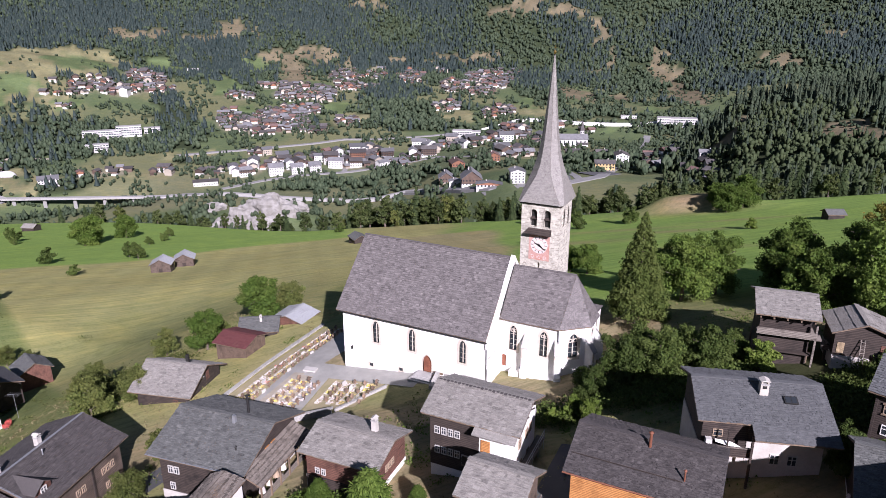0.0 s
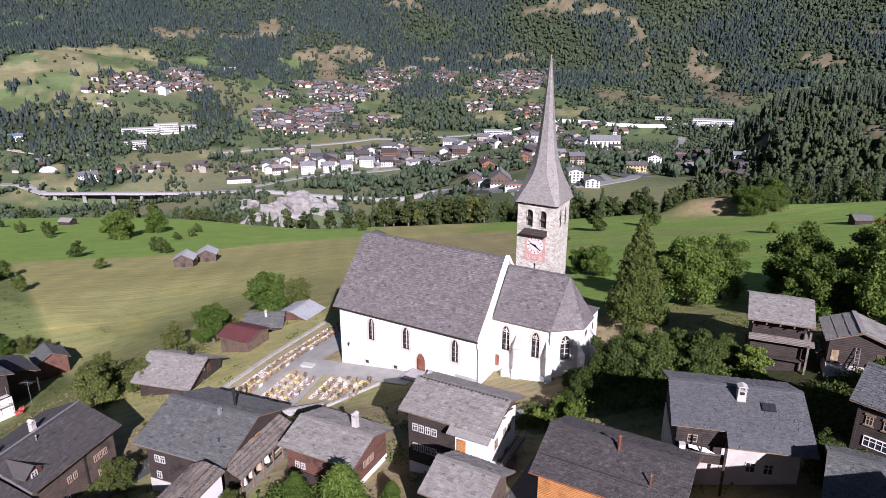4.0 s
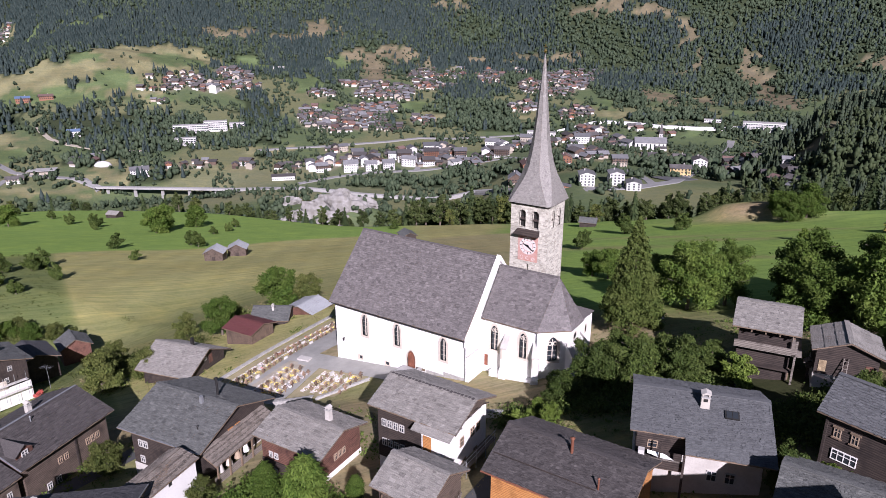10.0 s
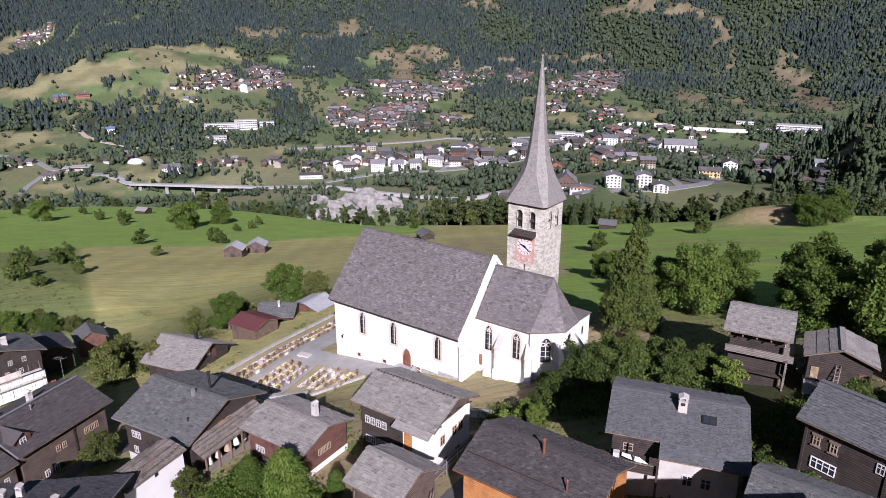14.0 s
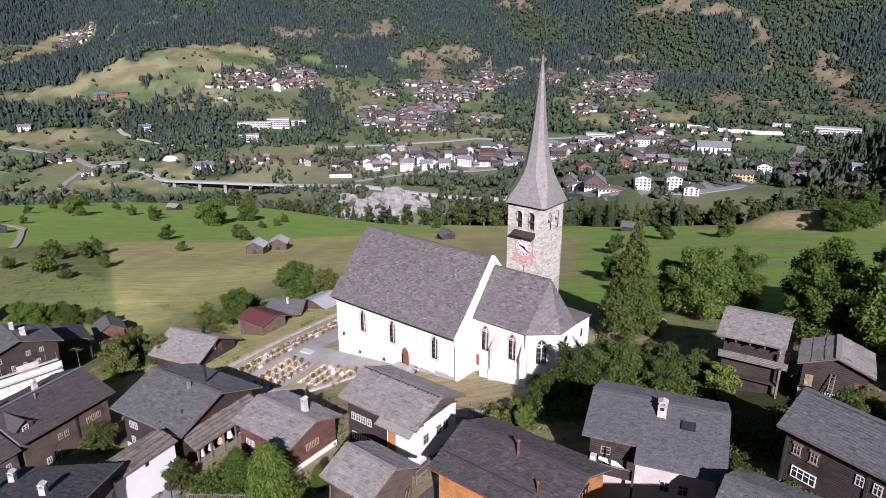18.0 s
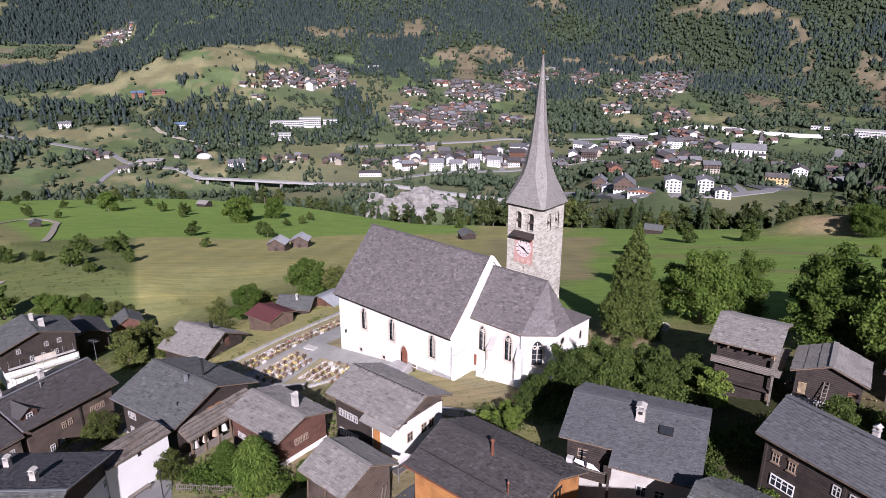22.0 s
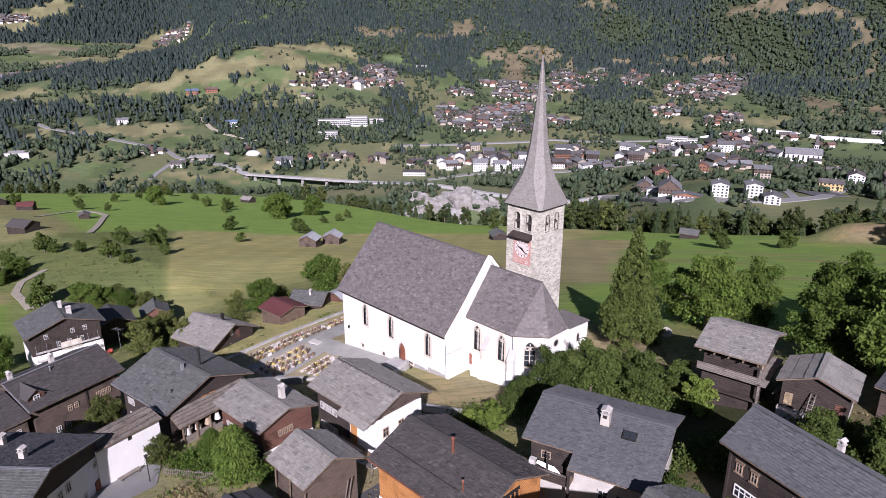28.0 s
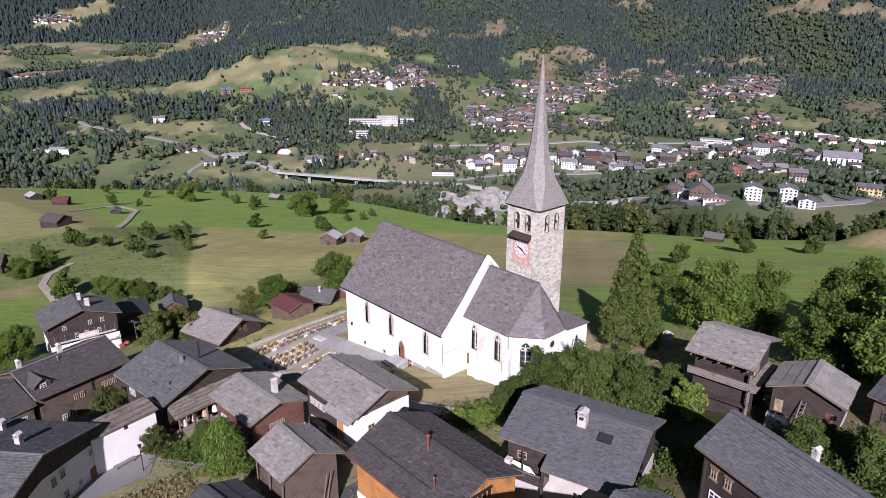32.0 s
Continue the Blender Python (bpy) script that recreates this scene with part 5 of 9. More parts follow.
# tower and spire
TX0, TX1, TY0, TY1, TTOP = -0.42, 4.93, 11.75, 17.0, 21.1
TCX, TCY = (TX0 + TX1) / 2, (TY0 + TY1) / 2
tool = Geo()
BELFRY = []
for face, (fx, fy) in ((0, (TCX, TY0)), (90, (TX1, TCY)), (180, (TCX, TY1)), (270, (TX0, TCY))):
    for sx in (-0.95, 0.95):
        m = pose(fx, fy, 0, 0, 0, face) @ pose(sx, 0, 0)
        BELFRY.append(m)
        plate(tool, arch(0.95, 18.0, 20.4, False), m, -0.4, 0.7)
for face, fx, fy, z0 in ((0, TCX, TY0, 11.7), (90, TX1, TCY, 14.6)):
    m = pose(fx, fy, 0, 0, 0, face)
    plate(tool, [(-0.13, z0), (0.13, z0), (0.13, z0 + 1.3), (-0.13, z0 + 1.3)], m, -0.3, 0.5)
tower = part("tower", cut(Geo().box(TX0, TY0, -3, TX1, TY1, TTOP), tool, "tower"), "stone", church, "square tower of pale coursed stone")
for m in BELFRY:
    o, i = arch(1.25, 17.9, 20.58, False), arch(0.95, 18.0, 20.4, False)
    part("belfry_arch", ring(Geo(), o, i, m, -0.04, 0.12), "stone", tower)
    # the tower is solid: a dark plate paints the unlit depth of each opening
    part("belfry_dark", plate(Geo(), i, m, 0.5, 0.6), "iron", tower, "dark plate for the unlit belfry inside")
    part("louvre", Geo().add([m @ Vector(p) for p in [(-0.47, 0.1, 19.0), (0.47, 0.1, 19.0), (0.47, 0.45, 19.3), (-0.47, 0.45, 19.3)]], [(0, 1, 2, 3)]), "timber_dark", tower)
for face, fx, fy in ((0, TCX, TY0), (180, TCX, TY1)):
    m = pose(fx, fy, 0, 0, 0, face)
    clock = part("clock", Geo(), None, tower, "faded red painted clock with pale dial")
    part("dial_field", plate(Geo(), [(-1.45, 13.35), (1.45, 13.35), (1.45, 16.85), (-1.45, 16.85)], m, -0.03, 0.01), "red_paint", clock, "faded red painted field")
    def disc(r, z, n=28):
        return [(math.cos(6.2832 * k / n) * r, z + math.sin(6.2832 * k / n) * r) for k in range(n)]
    part("dial", plate(Geo(), disc(1.2, 15.5), m, -0.05, -0.02), "dial", clock, "round pale dial")
    part("dial_ring", ring(Geo(), disc(0.78, 15.5), disc(0.72, 15.5), m, -0.058, -0.045), "red_paint", clock)
    for k in range(12):
        mm = m @ pose(0, 0, 15.5) @ pose(0, 0, 0, 0, k * 30, 0)
        part("hour_mark", plate(Geo(), [(-0.05, 0.85), (0.05, 0.85), (0.05, 1.13), (-0.05, 1.13)], mm, -0.065, -0.045), "iron", clock)
    for ang, ln, wd in ((128, 1.05, 0.12), (290, 0.78, 0.15)):
        mm = m @ pose(0, 0, 15.5) @ pose(0, 0, 0, 0, ang, 0)
        part("clock_hand", plate(Geo(), [(-wd, -0.2), (wd, -0.2), (wd * 0.35, ln), (-wd * 0.35, ln)], mm, -0.1, -0.075), "iron", clock, "black clock pointer")
    for k, (ax, az) in enumerate(((-0.85, 13.8), (0, 13.75), (0.85, 13.8))):
        for kk in range(5):
            a0, rr = kk * 1.25 + ax, 0.12 + 0.05 * (kk % 3)
            part("painted_scroll", plate(Geo(), [(ax + rr * math.cos(a0 + p) * q, az + rr * 1.2 * math.sin(a0 + p) * q) for q, ps in ((1.25, (0, 0.5, 1.0)), (0.85, (1.0, 0.5, 0))) for p in ps], m, -0.045, -0.03), "dial", clock)
    hood = part("clock_hood", Geo().add([m @ Vector(p) for p in [(-1.85, -0.9, 17.22), (1.85, -0.9, 17.22), (1.6, 0, 17.8), (-1.6, 0, 17.8), (-1.85, -0.9, 17.14), (1.85, -0.9, 17.14), (1.6, 0, 17.18), (-1.6, 0, 17.18)]],
                                      [(0, 1, 2, 3), (4, 5, 1, 0), (7, 6, 5, 4), (4, 0, 3, 7), (1, 5, 6, 2)]), "timber_dark", tower, "little dark hood over the clock")
part("tower_cornice", Geo().box(TX0 - 0.2, TY0 - 0.2, TTOP, TX1 + 0.2, TY1 + 0.2, TTOP + 0.16), "timber_dark", tower)


def spire_half(z):
    """Half width of the spire at a height above its eave."""
    h = 40.15 - 21.35
    s = z / h
    return 0.05 + 3.07 * (1 - s) * (0.55 + 0.45 * math.exp(-(s / 0.265) ** 2)) if s < 1 else 0.04


def spire_ring(z):
    """Corners at a height: a square that turns into an octagon."""
    w = spire_half(z)
    k = min(0.5858, 0.12 + z / 9.0)
    c = w * k
    pts = []
    for qx, qy in ((1, -1), (1, 1), (-1, 1), (-1, -1)):
        a, b = (TCX + qx * w, TCY + qy * (w - c)), (TCX + qx * (w - c), TCY + qy * w)
        pts += [b, a] if qx * qy < 0 else [a, b]
    return [(x, y, 21.35 + z) for x, y in pts]


spire = part("spire", Geo(), None, church, "slender shingled spire with a flared foot")
levels = [0.0, 0.5, 1.1, 1.8, 2.6, 3.6, 4.8, 6.2, 8.0, 10.5, 14.0, 18.75]
shin = Geo()
rings = [spire_ring(z) for z in levels]
for a, b in zip(rings, rings[1:]):
    for i in range(8):
        j = (i + 1) % 8
        sg = roof_stones(a[i], a[j], b[j], b[i], 0.22, 0.18, rng_church, 0.035, 0.012)
        shin.add(sg.v, sg.f)
core = Geo().add([p for r in rings for p in r], [tuple(range(8))[::-1]] + [(8 * k + i, 8 * k + (i + 1) % 8, 8 * k + 8 + (i + 1) % 8, 8 * k + 8 + i) for k in range(len(rings) - 1) for i in range(8)])
part("spire_core", core, "wood", spire)
part("shingles", shin, "spire", spire, "weathered grey wooden shingles")
part("spire_rod", Geo().tube((TCX, TCY, 39.8), (TCX, TCY, 41.0), 0.09, 0.04, 6), "iron", spire)
part("spire_ball", Geo().tube((TCX, TCY, 40.2), (TCX, TCY, 40.45), 0.08, 0.24, 10).tube((TCX, TCY, 40.45), (TCX, TCY, 40.7), 0.24, 0.06, 10), "gold", spire, "gilded ball")
part("spire_cross", Geo().box(TCX - 0.2, TCY - 0.03, 40.95, TCX + 0.2, TCY + 0.03, 41.02).box(TCX - 0.035, TCY - 0.03, 40.7, TCX + 0.035, TCY + 0.03, 41.25), "gold", spire, "small gilded cross")


# ---- village houses ----
def row(ob, face, y_or_x, z, xs, **kw):
    """Windows along one wall: face 0 looks to -y, 90 to +x, 180 to +y, 270 to -x."""
    for q in xs:
        p = {0: (q, -y_or_x), 90: (y_or_x, q), 180: (q, y_or_x), 270: (-y_or_x, q)}[face]
        window(ob, p[0], p[1], z, face, **kw)


# house between the church and the lane, with scaffolded balcony
h = house("house", "old house with light stone roof, timber back and white gable", 7.24, -18.35, 1.5, 10.0, 3.94, 10.72, 9.12, 2.6, "timber_brown", "slate_light", plinth=5.95, plinth_m="plaster", seed=11, gable=0.8, over=0.8)
row(h, 90, 4.26, 4.2, (-1.6, 0.4, 1.5), w=0.75, h=1.0, frame_m="frame_tan")
row(h, 90, 4.26, 1.6, (-1.2, 1.0), w=0.75, h=1.0, frame_m="frame_tan")
part("timber_side", Geo().box(-4.27, -3.26, 0.6, 0.8, -3.0, 6.2), "timber_dark", h, "dark log wall")
row(h, 0, 3.28, 4.6, (-3.5, -2.8, -2.1, -1.4), w=0.55, h=0.8)
row(h, 0, 3.28, 2.4, (-3.5, -2.8, -2.1, -1.4), w=0.55, h=0.8)
part("door", Geo().box(1.0, -3.3, 2.6, 1.9, -3.15, 4.7), "timber_new", h, "light brown balcony door")
b = part("balcony", Geo().box(-0.4, -4.6, 2.35, 4.2, -3.2, 2.5), "wood", h, "wooden balcony with railing")
for k in range(9):
    part("railing_post", Geo().box(-0.4 + k * 0.57, -4.6, 2.5, -0.33 + k * 0.57, -4.53, 3.45), "zinc", b)
part("handrail", Geo().box(-0.4, -4.63, 3.45, 4.2, -4.5, 3.52), "zinc", b)
part("balcony_front", Geo().box(-0.4, -4.6, 2.5, 1.6, -4.56, 3.3), "timber_dark", b)
for k in range(24):
    part("ridge_stone", Geo().box(-4.7 + k * 0.4, -0.2 - 0.03 * (k % 3), 8.14, -4.45 + k * 0.4, 0.02, 8.24), "slate_dark", h)
flashing(h, (5.0, -3.94, 6.55), (5.0, 0, 8.15), 0.1, "timber_grey", "verge_board")
planks = part("walkway", Geo().box(4.4, -4.4, 1.9, 5.3, 3.6, 2.0), "timber_grey", h, "grey plank walkway on pipes along the gable")
for k in range(5):
    part("pipe_post", Geo().tube((5.25, -4.3 + 1.9 * k, -1.5), (5.25, -4.3 + 1.9 * k, 3.0), 0.035, 0.035, 6), "zinc", planks)
for z in (2.5, 2.95):
    part("pipe_rail", Geo().tube((5.25, -4.4, z), (5.25, 3.5, z), 0.03, 0.03, 6), "zinc", planks)
for k in range(4):
    part("bracket", Geo().bar((4.2, -2.6 + 1.75 * k, 6.0 + 0.25 * min(k, 3 - k)), (4.85, -2.6 + 1.75 * k, 6.45 + 0.35 * min(k, 3 - k)), 0.1), "timber_dark", h)
part("roof_extension", Geo().sheet([(0.6, -4.7, 6.1), (4.8, -4.7, 6.1), (4.8, -3.8, 6.52), (0.6, -3.8, 6.52)], 0.1), "slate_light", h)

# large house by the churchyard gate
h = house("house", "large dark timber house with wide grey stone roof", -18.42, -26.66, 8.5, 11.55, 5.95, 5.46, 3.16, -3.6, "timber_dark", "slate_grey", plinth=2.2, plinth_m="plaster_old", seed=12, over=0.9, gable=0.9)
row(h, 0, 5.08, 4.9, (-3.6, -2.9), w=0.6, h=0.85)
row(h, 0, 5.08, 2.9, (-3.6,), w=0.6, h=0.85)
row(h, 90, 4.92, 6.0, (-0.6, 0.5), w=0.7, h=0.95, frame_m="timber_new")
row(h, 90, 4.92, 3.6, (-2.6, -1.4, 1.0, 2.2), w=0.7, h=0.95, frame_m="frame_tan")
lean = part("lean_to_roof", Geo().sheet([(4.9, -5.3, 6.35), (7.1, -5.3, 5.35), (7.1, 4.6, 5.35), (4.9, 4.6, 6.35)], 0.14), "wood", h, "shingled lean-to roof")
part("stone_covering", roof_stones((7.1, -5.3, 5.35), (7.1, 4.6, 5.35), (4.9, 4.6, 6.35), (4.9, -5.3, 6.35), 0.2, 0.2, random.Random(3)), "timber_grey", lean, "grey wooden shingles")
for k in range(6):
    part("post", Geo().box(6.6, -4.8 + 1.75 * k, -1, 6.75, -4.65 + 1.75 * k, 5.4), "wood", h)
part("boarding", Geo().box(6.52, -5.1, -0.5, 6.6, -0.6, 3.6), "timber_grey", h, "grey upright boards")
part("boarding", Geo().box(6.52, -0.6, 2.3, 6.6, 4.4, 3.2), "timber_grey", h)
for k in range(4):
    part("stored_sack", Geo().tube((6.2, -3.9 + 1.3 * k, 3.6), (6.2, -3.9 + 1.3 * k, 4.4), 0.38, 0.2, 9), ("plaster_old", "sandstone", "frame_tan", "plaster")[k], h)
flashing(h, (-5.7, -5.93, 6.82), (5.7, -5.93, 6.82), 0.22, "zinc", "eave_edge")
chimney(h, 1.5, -0.8, 7.5, 9.6, "zinc", 0.38, False)
flue(h, 1.7, 1.4, 7.6, 10.6, "iron", 0.14)
flue(h, 3.4, -3.6, 6.8, 8.0, "iron", 0.07)

# small house with red gable
h = house("house", "small house with light stone roof and reddish timber gable", -4.33, -23.67, 3.2, 8.9, 3.8, 5.83, 4.56, -1.4, "timber_red", "slate_light", plinth=3.1, plinth_m="plaster", seed=13, over=0.65, gable=0.6)
row(h, 90, 3.86, 4.5, (-0.9, -0.25, 0.4), w=0.5, h=0.75, frame_m="frame_tan")
row(h, 90, 3.92, 1.9, (0.9,), w=0.8, h=0.7, frame_m="frame_tan")
part("loft_door", Geo().box(3.85, 1.6, 3.6, 3.93, 2.7, 5.0), "timber_red", h)
row(h, 0, 3.2, 3.9, (-2.6, -1.9), w=0.5, h=0.7)
part("timber_side", Geo().box(-3.86, -3.25, 0.8, 3.8, -3.0, 3.2), "timber_dark", h)
row(h, 0, 3.28, 2.0, (-2.8, -2.1), w=0.55, h=0.75)
chimney(h, 1.6, 1.1, 6.6, 8.2, "plaster_old", 0.6)

# small barn on posts
h = house("barn", "small weathered timber barn with light stone roof", 13.18, -28.86, -0.2, 5.7, 3.07, 10.77, 9.31, 3.6, "timber_brown", "slate_light", seed=14, over=0.55, gable=0.55, category="barn", plinth=0)
part("barn_door", Geo().box(2.3, -0.5, 3.2, 2.36, 0.6, 4.9), "timber_brown", h)
part("ladder", Geo().bar((2.5, 0.9, 1.5), (3.0, 1.1, 4.6), 0.08).bar((2.5, 1.3, 1.5), (3.0, 1.5, 4.6), 0.08), "timber_grey", h)
for k in range(3):
    part("brace", Geo().bar((-2.4 + 2.2 * k, -2.6, 2.0), (-1.7 + 2.2 * k, -2.9, 5.2), 0.1), "wood", h)
part("snow_board", Geo().bar((-2.5, -2.0, 6.2), (1.4, -2.0, 6.2), 0.06, 0.12), "wood", h)

# orange-brown house with the large dark roof
h = house("house", "house with large dark stone roof and new orange boarding", 23.46, -22.16, 0.1, 11.8, 4.54, 12.45, 10.51, 4.5, "timber_new", "slate_dark", plinth=2.2, seed=15, over=0.7, gable=0.55, stones=(0.22, 0.26))
part("gutter", Geo().tube((-5.9, -4.6, 5.95), (5.9, -4.6, 5.95), 0.07, 0.07, 6), "copper", h, "copper gutter")
flue(h, 0.1, -0.7, 7.5, 8.95, "copper", 0.12)
flue(h, 3.1, -2.7, 6.6, 7.7, "copper", 0.07)
row(h, 90, 5.36, 3.1, (-2.0, 1.2), w=0.8, h=1.0)
part("snow_board", Geo().bar((-5.6, -2.9, 6.82), (3.0, -2.9, 6.82), 0.05, 0.08), "timber_dark", h)
# no hole in the wall: the loft's inner shade is a dark plate
part("loft_opening", Geo().box(5.33, -1.5, 5.6, 5.38, 1.2, 6.5), "iron", h, "dark plate for the unlit open loft under the gable")
for k in range(6):
    part("baluster", Geo().box(5.36, -1.45 + 0.5 * k, 5.55, 5.44, -1.37 + 0.5 * k, 6.2), "timber_new", h)

# house with roof light and big chimney
house("barn", "dark timber barn at the meadow's edge", -182.0, -26.0, 62, 11.0, 3.8, ground(-182, -26) + 6.2, ground(-182, -26) + 4.2, ground(-182, -26) - 1.0, "timber_dark", "slate_dark", seed=61, category="barn")
h = house("house", "broad house with slate-grey roof, roof light and large chimney", 30.48, -12.05, 16.9, 11.0, 4.6, 14.46, 12.77, 6.4, "timber_dark", "slate_smooth", plinth=3.4, plinth_m="plaster_old", seed=16, over=0.7, gable=0.6, stones=(0.22, 0.26))
part("roof_extension", Geo().sheet([(-1.2, -6.0, 5.75), (5.5, -6.0, 5.75), (5.5, -4.5, 6.42), (-1.2, -4.5, 6.42)], 0.12), "wood", h)
part("stone_covering", roof_stones((-1.2, -6.0, 5.75), (5.5, -6.0, 5.75), (5.5, -4.5, 6.42), (-1.2, -4.5, 6.42), 0.26, 0.36, random.Random(8)), "slate_smooth", h)
c1 = chimney(h, 0.3, -1.3, 6.6, 8.6, "plaster_cream", 0.78, True)
# dark plate paints the shade inside the chimney's front opening
part("smoke_mouth", Geo().box(-0.16, -0.4, -0.42, 0.16, -0.33, -0.18), "iron", c1)
snow_guards(h, 11.0, 4.6, 8.06, 6.37, 0.5, 0.4, 1)
rl = part("roof_light", Geo().box(-0.55, -0.4, 0, 0.55, 0.4, 0.12), "iron", h, "dark framed roof light")
rl.matrix_basis = pose(2.4, -2.0, 7.42, 20.2, 0, 0)
part("pane", Geo().box(-0.45, -0.32, 0.1, -0.03, 0.32, 0.14).box(0.03, -0.32, 0.1, 0.45, 0.32, 0.14), "glass", rl)
part("loggia", Geo().box(-4.85, -3.92, 3.6, -1.3, -3.86, 5.9), "timber_dark", h)
lb = part("balcony", Geo().box(-4.9, -5.2, 3.45, -1.2, -3.8, 3.6), "wood", h, "shaded timber balcony")
part("balcony_front", Geo().box(-4.9, -5.22, 3.5, -1.2, -5.16, 4.35), "timber_dark", lb)
part("handrail", Geo().box(-4.9, -5.26, 4.35, -1.2, -5.12, 4.42), "timber_grey", lb)
part("balcony_post", Geo().box(-3.1, -5.2, 3.5, -2.98, -5.1, 6.0), "timber_dark", lb)
part("wash", Geo().add([(-4.0, -5.12, 4.75), (-2.9, -5.12, 4.45), (-1.9, -5.12, 4.42), (-2.6, -4.7, 4.6), (-4.0, -4.8, 4.85)], [(0, 1, 2, 3, 4)]), "plaster", lb, "white cloth slung behind the rail")
part("crate", Geo().box(-4.7, -4.9, 3.6, -4.2, -4.4, 4.75), "frame_white", lb)
window(h, -3.6, -3.92, 4.9, 0, 0.8, 0.7, "frame_tan")
part("lower_wall", Geo().box(-1.2, -4.0, -1.5, 4.9, -3.8, 4.3), "plaster_old", h, "whitewashed lower front")
# dark timber strip stands in for the black shadow under the eave
part("upper_front", Geo().box(-1.2, -3.98, 4.3, 4.9, -3.8, 5.9), "timber_dark", h)
row(h, 0, 4.02, 2.8, (1.2, 2.6), w=0.8, h=1.0, frame_m="frame_white")
part("eave_post", Geo().box(-1.28, -5.6, -1.0, -1.1, -5.4, 5.8), "timber_dark", h)

# dark log house above the lane
h = house("house", "dark log house with grey roof and white window frames", 45.4, -8.95, -17.6, 11.2, 3.3, 16.99, 14.82, 8.0, "timber_dark", "slate_smooth", plinth=1.6, seed=17, over=0.6, gable=0.7, stones=(0.22, 0.26))
row(h, 0, 2.72, 5.3, (-4.0, -2.7), w=0.55, h=0.85, frame_m="frame_tan", lintel="wood")
snow_guards(h, 11.2, 3.3, 8.99, 6.82, 0.62, 0.42)
window(h, -3.2, -2.74, 3.4, 0, 1.9, 0.95, "plaster", 3)
part("vine", quick_mesh("vine", *leaf_cloud(np.random.default_rng(5), [(-4.2 + 0.5 * i, -2.9, 2.0 + 0.25 * math.sin(i * 2.1)) for i in range(7)], [0.42] * 7, 700, 0.12)), "leaf", h, "green vine on the wall")
part("corner_post", Geo().box(-4.98, -2.82, 1.6, -4.78, -2.66, 6.4), "timber_dark", h)
part("wall_post", Geo().box(1.0, -2.82, 1.6, 1.22, -2.66, 6.4), "timber_dark", h)
row(h, 0, 2.72, 5.4, (0.6, 1.8), w=0.6, h=0.85)
chimney(h, 0.6, 1.1, 7.8, 9.1, "plaster_old", 0.45)

h = house("house", "house close below the lane with grey stone roof", 43.2, -18.4, 0, 11.0, 5.0, 14.3, 12.0, 6.5, "timber_dark", "slate_grey", plinth=2.0, seed=33, over=0.7, gable=0.6, stones=(0.22, 0.26))
# stays out of view; placed and sized to shade the broad house's lower wall
h = house("house", "plain unseen house added to cast shade on the broad house", 43.2, -29.0, 44, 11.0, 3.2, 19.0, 17.0, 6.0, "timber_dark", "slate_grey", plinth=2.0, seed=35, over=0.6, gable=0.6, stones=(0.5, 0.6))
h = house("shed", "small roof of grey standing-seam sheet by the lane", 15.6, -36.2, 8, 7.0, 3.0, 9.4, 8.2, 4.2, "timber_dark", "slate_black", seed=34, over=0.3, gable=0.3, category="shed", stones=(2.0, 0.5))

# granary on stilts
h = house("granary", "tall dark timber granary with pale stone roof on posts", 32.47, 9.6, 7.0, 6.6, 4.2, 15.18, 13.75, 7.0, "timber_dark", "slate_light", seed=18, over=1.3, gable=0.7, category="granary", plinth=0)
part("gallery", Geo().box(-2.9, -3.9, 4.3, 2.9, -2.9, 4.5), "timber_grey", h, "weathered gallery round the granary")
part("gallery_front", Geo().box(-2.9, -3.95, 4.5, 2.9, -3.88, 5.1), "timber_grey", h)
part("gallery", Geo().box(2.6, -3.9, 4.3, 3.6, 2.9, 4.5), "timber_grey", h)
part("gallery", Geo().box(-2.9, -3.6, 2.2, 2.9, -2.9, 2.35), "timber_dark", h)
for k in range(5):
    part("rafter_end", Geo().box(-2.8 + 1.35 * k, -4.1, 6.3, -2.65 + 1.35 * k, -2.9, 6.45), "wood", h)
part("loft_panel", Geo().box(2.62, -1.6, 4.9, 2.7, -0.2, 6.4), "pale_board", h, "light new boards in the gable")
for sx in (-2.6, 2.6):
    for sy in (-2.6, 2.6):
        part("leg", Geo().box(sx - 0.15, sy - 0.15, -1, sx + 0.15, sy + 0.15, 2.2), "wood", h)
part("outer_post", Geo().box(2.9, -3.9, -0.5, 3.1, -3.7, 6.0), "timber_grey", h)

# storehouse with stair
h = house("storehouse", "dark timber storehouse with sheet roof, ladder and stone base", 40.16, 9.51, -81.5, 5.9, 3.3, 13.9, 12.6, 8.6, "timber_dark", "slate_light", seed=19, over=0.5, gable=0.6, plinth=1.2, plinth_m="plaster_old", category="storehouse", stones=(0.9, 0.5))
part("door", Geo().box(2.36, -2.45, 1.5, 2.42, -1.75, 2.75), "pale_board", h, "light board door")
part("lower_door", Geo().box(2.36, 0.9, 0.2, 2.44, 1.7, 1.5), "timber_red", h)
part("side_door", Geo().box(2.36, 1.7, 1.7, 2.41, 2.4, 2.9), "timber_red", h)
part("ramp_wall", Geo().add([(2.45, -2.9, -1), (3.0, -2.9, -1), (3.0, 1.2, -1), (2.45, 1.2, -1), (2.45, -2.9, 1.3), (3.0, -2.9, 1.25), (3.0, 1.2, 0.1), (2.45, 1.2, 0.15)], [(0, 1, 5, 4), (1, 2, 6, 5), (2, 3, 7, 6), (3, 0, 4, 7), (4, 5, 6, 7)]), "plaster_old", h, "whitewashed stair cheek")
